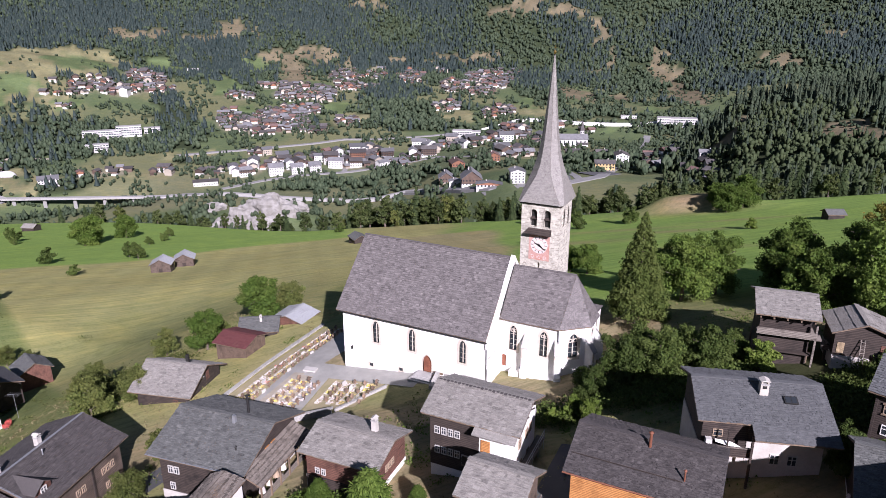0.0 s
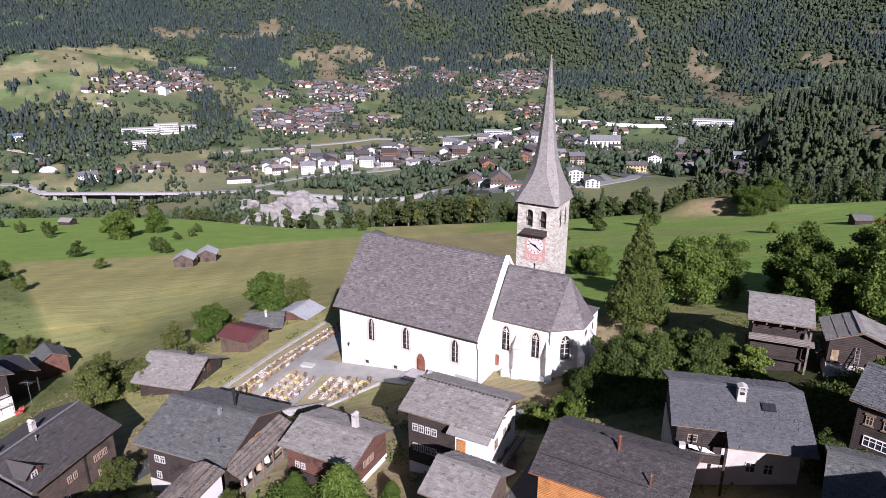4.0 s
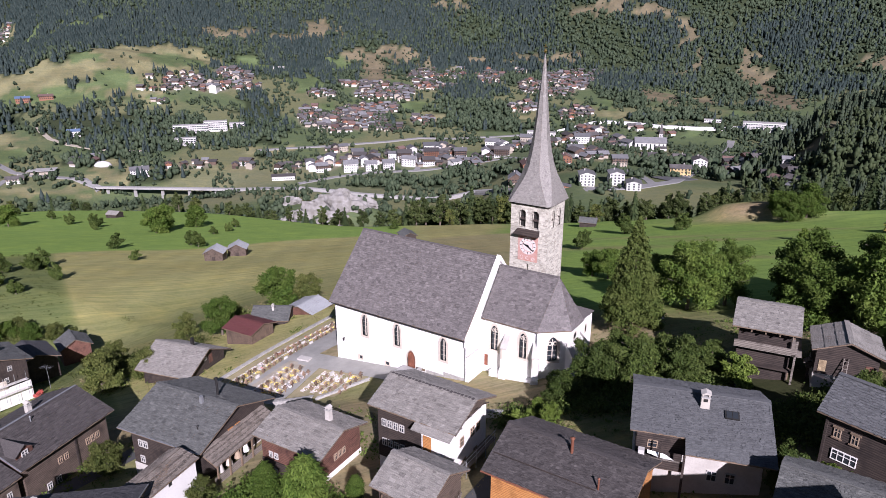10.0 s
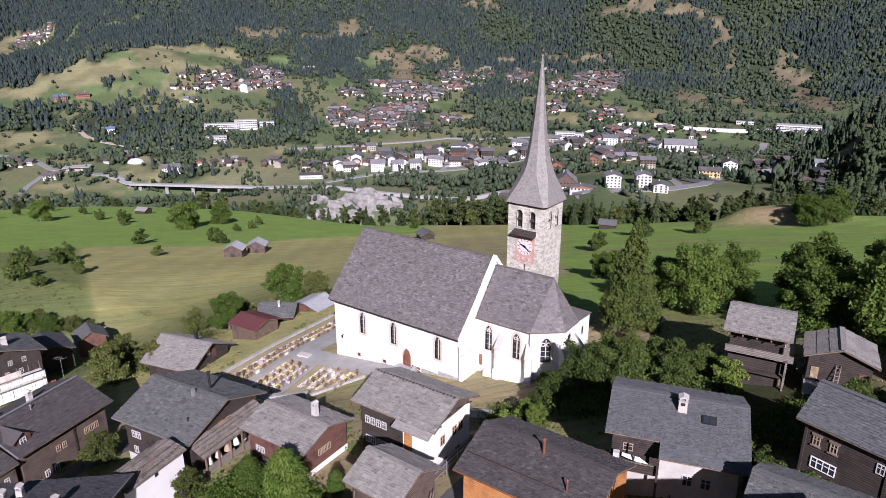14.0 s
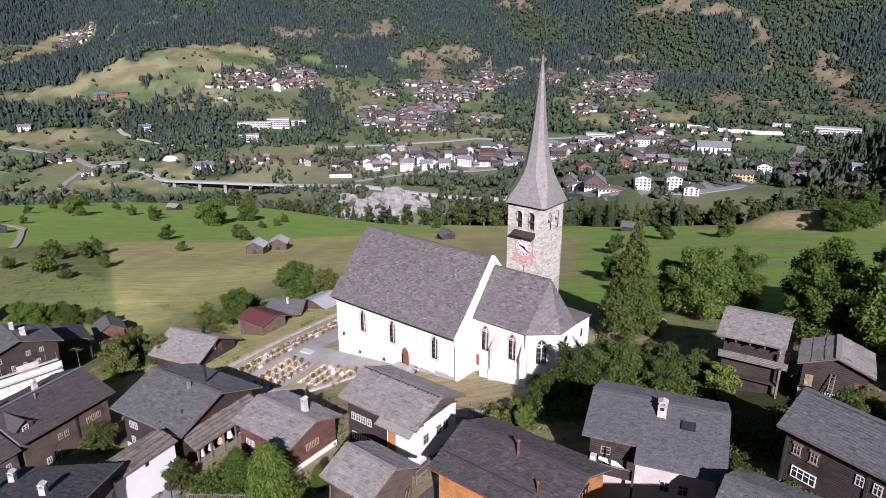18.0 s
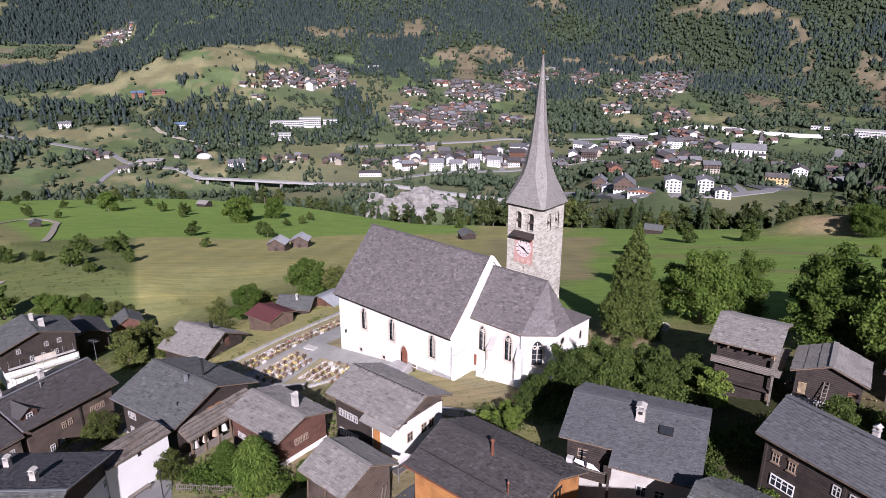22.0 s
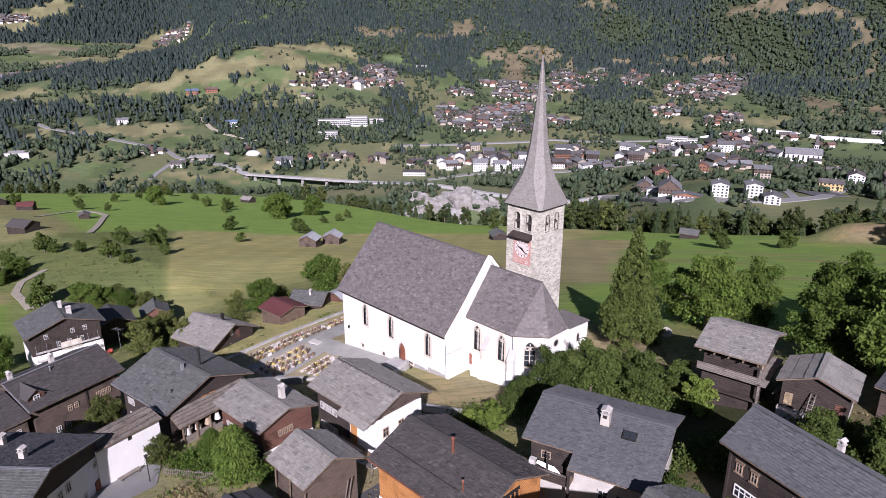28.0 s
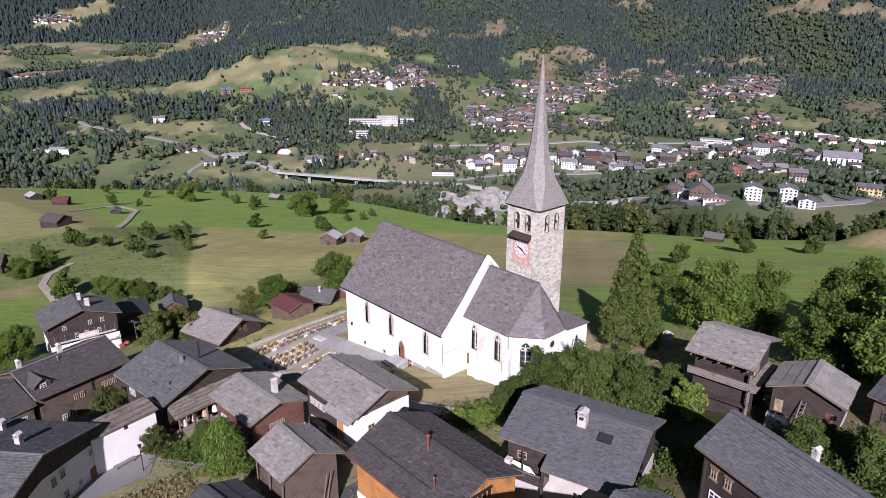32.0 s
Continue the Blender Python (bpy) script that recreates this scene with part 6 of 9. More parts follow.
part("ladder", Geo().bar((4.0, -0.5, 0.2), (2.5, -0.3, 3.4), 0.08).bar((4.0, -0.1, 0.2), (2.5, 0.1, 3.4), 0.08), "timber_grey", h)
for k in range(9):
    part("rung", Geo().bar((3.95 - k * 0.165, -0.5 + 0.02 * k, 0.35 + k * 0.35), (3.95 - k * 0.165, -0.1 + 0.02 * k, 0.35 + k * 0.35), 0.05), "timber_grey", h)

h = house("shed", "dark shed with black corrugated roof", 48.6, 13.0, -8, 8.0, 3.0, 14.2, 12.9, 9.4, "timber_brown", "slate_black", seed=20, over=0.5, gable=0.5, category="shed", stones=(1.2, 0.3))
row(h, 0, 2.52, 1.9, (-2.2,), w=0.9, h=0.9, frame_m="timber_red")

# barns along the churchyard wall
h = house("barn", "weathered barn with pale worn stone roof", -44.89, -9.98, 15.2, 9.81, 5.2, -3.07, -5.6, -9.6, "timber_dark", "slate_light", seed=21, over=0.8, gable=0.9, category="barn", plinth=0.8)
row(h, 90, 4.02, 4.9, (-0.2,), w=0.6, h=0.8, frame_m="frame_white")
part("loft_door", Geo().box(4.0, 0.7, 3.6, 4.06, 1.5, 5.0), "timber_red", h)
row(h, 0, 4.42, 2.6, (2.0,), w=0.7, h=0.9, frame_m="timber_red")
chimney(h, 1.5, 0.5, 6.0, 7.6, "iron", 0.45, False)
h = house("barn", "dark timber barn with dull red tin roof", -44.9, 3.1, 5.3, 6.5, 3.1, -4.1, -5.05, -10.2, "boards", "red_tin", seed=22, over=0.5, gable=0.4, category="barn", stones=(1.3, 0.5))
h = house("shed", "grey-roofed shed behind the red barn", -47.5, 10.8, 33, 7.0, 3.2, -5.0, -6.5, -10.8, "timber_dark", "slate_grey", seed=23, over=0.5, gable=0.4, category="shed")
chimney(h, 0.3, -0.9, 4.9, 6.2, "plaster_old", 0.4)
h = house("shed", "low shed with pale sheet roof and brick-red side", -45.0, 17.2, 95, 6.2, 3.4, -5.7, -6.8, -10.5, "timber_red", "white_tin", seed=24, over=0.35, gable=0.3, category="shed", stones=(1.5, 0.7))

# lower left: long log house, white house, farmhouse with scaffold, field sheds
h = house("house", "long brown log house with grey roof, dormer and white chimneys", -35.13, -36.47, 103.8, 12.5, 5.41, 2.48, 0.25, -6.6, "timber_brown", "slate_dark", plinth=1.4, plinth_m="plaster", seed=25, over=0.8, gable=0.7)
row(h, 180, 4.66, 4.9, (), w=0.5)
row(h, 0, 4.66, 4.7, (2.6, 3.3, 4.0), w=0.55, h=0.8, frame_m="frame_tan")
row(h, 0, 4.66, 2.7, (2.9, 3.8), w=0.55, h=0.8, frame_m="frame_tan")
row(h, 0, 4.66, 4.7, (-1.2, -0.4), w=0.55, h=0.8, frame_m="frame_tan")
row(h, 0, 4.66, 2.6, (-3.0, -1.8), w=0.6, h=0.85, frame_m="frame_white")
part("corner_logs", Geo().box(0.9, -4.75, 1.4, 1.15, -4.6, 6.8), "timber_dark", h)
chimney(h, 0.2, 0.5, 8.2, 9.9, "plaster_old", 0.6)
chimney(h, -4.9, 0.6, 8.2, 9.7, "plaster_old", 0.55)
flashing(h, (-6.2, 0, 9.16), (6.2, 0, 9.16), 0.26)
flashing(h, (-6.22, -5.4, 6.92), (-6.22, 0, 9.14), 0.16)
dm = part("dormer", Geo().add([(-0.8, -0.9, 0), (0.8, -0.9, 0), (0.8, -0.9, 0.9), (0, -0.9, 1.4), (-0.8, -0.9, 0.9), (-0.8, 1.6, 0.9), (0.8, 1.6, 0.9), (0, 2.6, 1.4)], [(0, 1, 2, 3, 4), (0, 4, 5), (1, 6, 2)]), "timber_red", h, "small roof dormer")
dm.matrix_basis = pose(-4.5, -2.9, 7.0) @ Matrix.Diagonal((1.25, 1.25, 1.25, 1))
part("dormer_roof", Geo().sheet([(-1.05, -1.15, 0.75), (0, -1.15, 1.47), (0, 2.7, 1.47), (-1.05, 1.8, 0.75)], 0.06).sheet([(0, -1.15, 1.47), (1.05, -1.15, 0.75), (1.05, 1.8, 0.75), (0, 2.7, 1.47)], 0.06), "slate_dark", dm)
window(dm, 0, -0.92, 0.5, 0, 0.6, 0.7)
flue(h, -0.9, -1.0, 8.0, 9.2, "zinc", 0.07)

h = house("house", "white house with black back roof, grey front roof and white chimneys", -9.18, -49.44, 42.8, 14.0, 8.4, 7.33, 5.06, -1.6, "plaster_skylit", "slate_grey", plinth=0, seed=26, over=0.7, gable=0.9, stones=(0.3, 0.3), back="slate_black")
part("gable_boarding", Geo().add([(6.17, 7.65, 4.75), (6.17, 7.65, 6.55), (6.17, 0, 8.75), (6.17, -7.65, 6.55), (6.17, -7.65, 4.75), (6.17, 0, 6.1), (6.1, 7.65, 4.75), (6.1, 0, 6.1), (6.1, -7.65, 4.75)], [(0, 1, 2, 5), (5, 2, 3, 4), (0, 5, 7, 6), (5, 4, 8, 7)]), "timber_dark", h, "dark gable top")
flashing(h, (-7.0, 0, 9.02), (7.0, 0, 9.02), 0.22)
flashing(h, (6.98, 0.1, 9.0), (6.98, 8.4, 6.74), 0.1)
for px, py, pz in ((3.0, 2.2, 9.2), (-1.7, 3.6, 9.1), (-1.2, 5.3, 8.3)):
    chimney(h, px, py, pz - 2.2, pz, "plaster_cream", 0.6)
row(h, 90, 6.14, 4.75, (1.5, 2.8), w=0.7, h=0.95)
row(h, 90, 6.14, 2.35, (1.4, 2.8), w=0.7, h=0.95)
row(h, 90, 6.14, 2.1, (5.0,), w=0.4, h=0.5)
row(h, 90, 6.14, 4.0, (7.2,), w=0.45, h=0.6)
part("door", Geo().box(6.1, 6.7, 0.3, 6.2, 7.55, 2.2), "door_red", h, "brown plank door")
part("doorstep", Geo().box(6.1, 6.5, -0.5, 7.0, 7.7, 0.25), "concrete", h)
# mono-pitched outbuilding with the tall blind wall; its own -y looks to the lane
h = thing("outbuilding", -10.45, -36.05, -1.6, 102.2, "tall white blind wall under an old shingled roof", "outbuilding")
part("wall", Geo().box(-3.75, 0.0, -1.0, 3.4, 2.9, 5.35), "plaster", h)
slope = part("roof_slope", Geo().sheet([(-3.8, -0.35, 5.5), (3.6, -0.35, 5.35), (3.6, 1.9, 6.0), (-3.8, 1.9, 5.95)], 0.12), "wood", h)
covering(slope, roof_stones((-3.8, -0.35, 5.5), (3.6, -0.35, 5.35), (3.6, 1.9, 6.0), (-3.8, 1.9, 5.95), 0.2, 0.16, random.Random(27)), "timber_grey", "silvery old wooden shingles")
slope = part("roof_slope", Geo().sheet([(3.6, 1.9, 6.0), (3.6, 3.3, 5.3), (-3.8, 3.3, 5.3), (-3.8, 1.9, 5.95)], 0.12), "wood", h)
covering(slope, roof_stones((3.6, 3.3, 5.3), (-3.8, 3.3, 5.3), (-3.8, 1.9, 5.95), (3.6, 1.9, 6.0), 0.2, 0.16, random.Random(28)), "timber_grey")
part("ridge_board", Geo().bar((-3.3, 1.85, 6.02), (3.35, 1.85, 6.07), 0.3, 0.05), "timber_grey", h)
part("vent", Geo().box(-0.25, -0.03, 4.6, 0.15, 0.1, 5.1), "iron", h, "dark vent slot")
# lower wing that prolongs the long log house
h = house("house_wing", "lower wing with dark stone roof and white wall", -32.6, -46.9, 103.8, 9.2, 5.3, 1.5, -0.35, -6.2, "plaster", "slate_dark", plinth=0, seed=28, over=0.5, gable=0.3, category="house wing")
part("timber_band", Geo().box(-4.4, -4.87, 3.4, 4.3, -4.79, 5.3), "timber_brown", h)
row(h, 0, 4.88, 4.4, (2.0, 3.2), w=0.55, h=0.75)

h = house("farmhouse", "farmhouse under repair with scaffold and hoarding cloth", -84.16, -23.57, -4.1, 10.4, 7.06, -9.84, -12.28, -18.6, "timber_dark", "slate_grey", plinth=2.2, seed=29, over=0.9, gable=0.9, stones=(0.5, 0.7))
row(h, 90, 4.32, 5.6, (-3.4, 1.2, 3.4), w=0.7, h=0.9)
row(h, 90, 4.32, 3.6, (-1.5, 0.4, 2.6), w=0.7, h=0.9)
part("cloth", Geo().box(4.6, -1.2, 2.2, 4.66, 2.4, 3.8), "sandstone", h, "beige hoarding cloth")
for k in range(7):
    part("scaffold_pole", Geo().tube((5.2, -5.5 + 1.8 * k, -0.5), (5.2, -5.5 + 1.8 * k, 4.6), 0.04, 0.04, 6), "zinc", h)
for z in (1.2, 2.9):
    part("scaffold_board", Geo().box(4.5, -5.6, z, 5.3, 5.6, z + 0.06), "frame_white", h)
chimney(h, -1.5, 0.8, 7.6, 9.6, "plaster_old", 0.7)
chimney(h, 1.8, 1.6, 7.6, 9.4, "plaster_old", 0.9)
h = house("shed", "brown log shed with grey roof at the meadow's edge", -99.88, 0.44, -17.3, 6.3, 3.3, -20.72, -22.64, -26.5, "timber_red", "slate_grey", seed=30, over=0.5, gable=0.5, category="shed")
h = house("house", "low dark building with a solar panel", -92.5, -11.5, -10, 9, 4.2, -16.6, -18.2, -22.5, "timber_dark", "slate_black", seed=31, over=0.6, gable=0.5)
part("solar_panel", Geo().box(-1.5, -3.0, 4.9, 1.5, -1.8, 5.2), "glass", h, "blue-black solar panel")

# field huts
for x, y, a, lab in ((-154.0, 80.5, 35, "red-brown field hut with pale tin roof"), (-157.0, 93.0, 40, "dark red field hut with pale tin roof")):
    gz = ground(x, y)
    h = house("field_hut", lab, x, y, a + 90, 6.4, 3.7, gz + 5.2, gz + 3.2, gz - 0.3, "timber_brown", "white_tin", seed=32, over=0.5, gable=0.5, category="hut", stones=(1.6, 0.8))
    tagged(h, group="field huts")
    part("door", Geo().box(-2.76, -0.6, 0.3, -2.68, 0.6, 2.3), "timber_dark", h)
for x, y, a, s, roof in ((-413, 195, 20, 1.0, "slate_light"), (-316, 50, -20, 0.7, "slate_grey"), (-395, 42, 60, 1.0, "red_tin"), (-446, 37, 10, 1.0, "white_tin"), (-268, 12, 30, 1.1, "slate_dark"), (-60, 198, 15, 0.8, "slate_grey"), (-120, 150, -35, 0.8, "slate_grey"), (46.8, 155.7, 25, 0.6, "slate_grey"), (-10, 236, 10, 0.8, "slate_light")):
    gz = ground(x, y)
    h = house("field_barn", "dark timber barn standing in the meadow", x, y, a, 9.5 * s, 4.2 * s, gz + 5.0 * s, gz + 3.0 * s, gz - 0.6, "timber_dark", roof, seed=40, over=0.5, gable=0.5, category="barn", stones=(0.9, 0.9))


# ---- trees ----
def trunk_geo(rng, height_, r, limbs, spread, start=0.3, bend=0.0):
    g = Geo()
    pts = [Vector((bend * rng.uniform(-1, 1) * s, bend * rng.uniform(-1, 1) * s, height_ * s)) for s in (0, 0.25, 0.5, 0.75, 0.95)]
    for i in range(4):
        g.tube(pts[i], pts[i + 1], r * (1 - 0.21 * i), r * (1 - 0.21 * (i + 1)), 7)
    g.tube((0, 0, -0.6), pts[0], r * 1.35, r, 7)
    for i in range(limbs):
        s = start + (0.9 - start) * i / max(1, limbs - 1)
        a = 2.4 * i + rng.uniform(-0.4, 0.4)
        base = Vector((0, 0, height_ * s))
        tip = base + Vector((math.cos(a), math.sin(a), rng.uniform(0.3, 0.8))) * spread * (1.1 - 0.6 * s)
        mid = (base + tip) / 2 + Vector((0, 0, 0.1 * spread))
        g.tube(base, mid, r * 0.42 * (1.1 - s), r * 0.28 * (1.1 - s), 5).tube(mid, tip, r * 0.28 * (1.1 - s), r * 0.08, 5)
    return g


def broadleaf(seed, high, wide, count, size, lobes=9, low=0.25):
    """Trunk geometry and crown arrays of a leafy tree."""
    rnd, rng = random.Random(seed), np.random.default_rng(seed)
    cs, rs = [], []
    for i in range(lobes):
        s = i / (lobes - 1)
        a = 2.4 * i + rnd.uniform(-0.5, 0.5)
        out = wide * (0.62 - 0.45 * abs(s - 0.4)) * (0.3 if s > 0.85 else 1) * rnd.uniform(0.7, 1.15)
        cs.append((math.cos(a) * out, math.sin(a) * out, high * (low + 0.12 + (0.78 - low) * s)))
        rs.append(wide * rnd.uniform(0.22, 0.46) * (1 - 0.35 * s))
        for k in range(2):
            b2 = a + rnd.uniform(-1.6, 1.6)
            cs.append((cs[-1 - k][0] + math.cos(b2) * wide * 0.3, cs[-1 - k][1] + math.sin(b2) * wide * 0.3, cs[-1 - k][2] + wide * rnd.uniform(-0.2, 0.3)))
            rs.append(wide * rnd.uniform(0.12, 0.26))
    cs.append((0, 0, high * 0.55))
    rs.append(wide * 0.5)
    return trunk_geo(rnd, high * 0.8, 0.05 * high * 0.5 + 0.06, 7, wide * 0.8, 0.25, 0.05 * high), leaf_cloud(rng, cs, rs, count, size)


def conifer(seed, high, wide, tiers, per, size):
    """Spruce: whorls of drooping boughs made of needle sprays."""
    rng = np.random.default_rng(seed)
    vs = []
    for i in range(tiers):
        s = i / tiers
        z0, reach = high * (0.06 + 0.93 * s), wide * (1 - s) ** 0.85 * rng.uniform(0.8, 1.12) + 0.12
        n = max(4, int(per * (1 - 0.6 * s)))
        for a in np.arange(n) * 6.2832 / n + rng.uniform(0, 6):
            r = reach * rng.uniform(0.7, 1.1)
            d = np.array((math.cos(a), math.sin(a), 0))
            q = np.array((-d[1], d[0], 0))
            m = max(1, int(r / (size * 1.5)))
            for k in range(m):
                f0, f1 = k / m, (k + 1.25) / m
                w = size * (0.75 - 0.4 * f0) * rng.uniform(0.8, 1.3)
                droop = lambda f: z0 - r * 0.42 * f * f + r * 0.06 * f
                j = rng.normal(scale=size * 0.12, size=3)
                vs += [d * r * f0 + q * w * 0.6 + (0, 0, droop(f0)) + j, d * r * f0 - q * w * 0.6 + (0, 0, droop(f0) - 0.05 * size) + j, d * r * f1 - q * w + (0, 0, droop(f1) - 0.5 * size) + j, d * r * f1 + q * w + (0, 0, droop(f1) - 0.35 * size) + j]
    v = np.array(vs)
    return Geo().tube((0, 0, -0.6), (0, 0, high * 0.97), high * 0.018 + 0.05, 0.02, 7), (v, np.arange(len(v)).reshape(-1, 4))


def tree_parts(name, built, leaf, label, category="tree"):
    """A tree thing at the origin, ready to be copied."""
    tr, (v, f) = built
    root = thing(name, 0, 0, 0, 0, label, category)
    part("trunk", tr, "bark", root)
    me = quick_mesh("crown", v, f)
    me.materials.append(M[leaf])
    part("crown", me, None, root)
    return root


def plant(root, x, y, turn=0.0, size=1.0, z=None, tall=1.0):
    return copy_thing(root, pose(x, y, ground(x, y) if z is None else z, 0, 0, turn) @ Matrix.Diagonal((size, size, size * tall, 1)))


def retire(root):
    for o in (*root.children_recursive, root):
        bpy.data.objects.remove(o)


# beside the church
def fir(seed, high, wide, count, size):
    """A broad fir: a cone of many small boughs."""
    rnd = random.Random(seed)
    cs, rs = [], []
    for i in range(150):
        s = (i / 150) ** 0.8
        a, r = 2.4 * i, wide * (1 - s) ** 0.8 * rnd.uniform(0.6, 0.95)
        cs.append((math.cos(a) * r, math.sin(a) * r, high * (0.06 + 0.92 * s)))
        rs.append(0.18 + wide * 0.2 * (1 - s) * rnd.uniform(0.7, 1.4))
    return Geo().tube((0, 0, -0.6), (0, 0, high * 0.97), 0.3, 0.03, 8), leaf_cloud(np.random.default_rng(seed), cs, rs, count, size, 0.9, 0.2)


spruce = tree_parts("spruce", fir(3, 16.6, 4.3, 27000, 0.155), "needle", "tall broad green fir beside the church")
spruce.matrix_basis = pose(14.6, 19.5, ground(14.6, 19.5), 0, 0, 20)
big = tree_parts("lime_tree", broadleaf(8, 11.5, 5.4, 20000, 0.165, 16, 0.12), "leaf", "large leafy lime tree with full green crown")
big.matrix_basis = pose(19.0, 33.0, ground(19.0, 33.0) - 0.5, 0, 0, 70)
for x, y, a, s in ((23.5, 37.5, 200, 0.85), (14.5, 36.5, 120, 0.75)):
    plant(big, x, y, a, s)
dark = tree_parts("walnut_tree", broadleaf(17, 9.0, 4.6, 11000, 0.165, 13, 0.05), "leaf", "dense green tree at the slope's edge")
dark.matrix_basis = pose(37.0, 24.5, ground(37.0, 24.5), 0, 0, 0)
for x, y, a, s in ((44.5, 22.0, 140, 1.3), (33.9, 42.0, 250, 1.25), (50.0, 31.0, 30, 1.45), (42.5, 33.5, 80, 1.3), (57.5, 25.5, 10, 1.6), (34.0, 38.0, 60, 0.95)):
    plant(dark, x, y, a, s)
yel = tree_parts("maple_tree", broadleaf(23, 12.5, 4.8, 11000, 0.2, 12, 0.15), "leaf_yellow", "tree with yellowing leaves among darker ones")
yel.matrix_basis = pose(45.0, 39.5, ground(45.0, 39.5), 0, 0, 0)
plant(yel, 57.0, 44.0, 120, 1.0)
# orchard row below the choir
plum = tree_parts("plum_tree", broadleaf(31, 5.6, 3.0, 9500, 0.12, 12, 0.08), "leaf_dark", "bushy green fruit tree below the choir")
plum.matrix_basis = pose(16.6, 0.5, ground(16.6, 0.5), 0, 0, 0)
for x, y, a, s in ((20.5, 1.6, 60, 1.05), (14.6, -3.2, 160, 0.7), (18.4, 4.5, 220, 0.95), (12.6, 0.3, 90, 0.62), (22.5, 5.6, 20, 0.9)):
    plant(plum, x, y, a, s)
dark2 = tree_parts("apple_tree", broadleaf(37, 5.8, 2.6, 8000, 0.115, 11, 0.1), "leaf_dark", "dark green apple tree in the yard")
dark2.matrix_basis = pose(25.2, 3.4, ground(25.2, 3.4), 0, 0, 0)
for x, y, a, s in ((28.0, 6.4, 80, 0.7), (38.2, -14.2, 150, 0.8), (41.0, -16.2, 10, 0.62), (42.5, 2.0, 60, 0.7), (47.5, 2.5, 160, 0.75)):
    plant(dark2, x, y, a, s)
bright = tree_parts("cherry_bush", broadleaf(41, 3.4, 2.0, 4000, 0.14, 8, 0.02), "leaf_bright", "bright green rounded bush")
bright.matrix_basis = pose(31.0, 4.6, ground(31.0, 4.6), 0, 0, 0)
for x, y, a, s in ((13.0, -6.2, 60, 0.8), (15.4, -8.2, 160, 0.7), (10.8, -7.4, 220, 0.5)):
    plant(bright, x, y, a, s)
# garden below the small house
def rosettes(seed, high, wide, count):
    """A young ash: long drooping feathered leaves in rosettes at the tips of upright twigs."""
    rnd, rng = random.Random(seed), np.random.default_rng(seed)
    vs = []
    for i in range(count):
        s = (i + 0.5) / count
        a, r = 2.4 * i, wide * math.sqrt(max(0.05, 1 - (1.6 * s - 0.55) ** 2)) * rnd.uniform(0.35, 1.0)
        c = np.array((math.cos(a) * r, math.sin(a) * r, high * (0.12 + 0.86 * s)))
        for k in range(11):
            b = k * 0.571 + rnd.uniform(-0.2, 0.2)
            d, q = np.array((math.cos(b), math.sin(b), 0)), np.array((-math.sin(b), math.cos(b), 0))
            ln, w, up = rnd.uniform(0.4, 0.85), rnd.uniform(0.05, 0.09), rnd.uniform(0.2, 0.8)
            p = [c + d * ln * f + np.array((0, 0, ln * (up * f * 1.6 - 0.9 * f * f))) for f in (0.05, 0.35, 0.7, 1.0)]
            for e, g, w0, w1 in ((0, 1, 0.4, 1.0), (1, 2, 1.0, 0.9), (2, 3, 0.9, 0.15)):
                vs += [p[e] - q * w * w0, p[e] + q * w * w0, p[g] + q * w * w1, p[g] - q * w * w1]
    v = np.array(vs)
    return trunk_geo(rnd, high * 0.85, 0.13, 8, wide, 0.2, 0.2), (v, np.arange(len(v)).reshape(-1, 4))


ash = tree_parts("ash_tree", rosettes(47, 6.4, 1.9, 250), "leaf", "young bright green ash tree in the garden")
ash.matrix_basis = pose(1.6, -30.6, ground(1.6, -30.6) - 0.3, 0, 0, 0)
for x, y, a, s in ((-4.2, -30.2, 100, 0.62), (4.6, -27.2, 30, 0.42)):
    plant(ash, x, y, a, s)
olive = tree_parts("pear_tree", broadleaf(53, 6.0, 3.2, 6000, 0.145, 11, 0.08), "leaf_olive", "olive-green old fruit tree")
olive.matrix_basis = pose(-53.0, -19.0, ground(-53.0, -19.0), 0, 0, 0)
for x, y, a, s in ((-58.5, -15.5, 50, 0.9), (-49.0, -13.8, 120, 0.8), (-62.0, -11.5, 200, 0.85), (-30.2, -26.0, 20, 0.62), (-26.2, -34.0, 70, 0.68), (-57.5, 10.5, 10, 0.65), (-63.2, 3.4, 140, 0.8), (-50.6, 22.6, 60, 1.0), (-114.3, 3.6, 90, 0.75), (-109.9, 5.6, 200, 0.6), (-123.8, 0.6, 30, 0.7), (-9.5, -33.6, 250, 0.5)):
    plant(olive, x, y, a, s)
round_ = tree_parts("beech_tree", broadleaf(59, 9.2, 4.3, 9000, 0.19, 13, 0.04), "leaf", "round green tree behind the churchyard")
round_.matrix_basis = pose(-54.0, 18.2, ground(-54.0, 18.2) - 0.2, 0, 0, 0)
for x, y, a, s in ((-53.8, 4.2, 100, 0.82), (-128.0, -8.1, 140, 0.62), (-123.8, -6.0, 10, 0.7), (-123.7, -2.1, 60, 0.5), (-117.1, -0.4, 200, 0.6), (-90.0, -34.0, 10, 0.8), (-76.0, -38.0, 60, 0.7)):
    plant(round_, x, y, a, s)
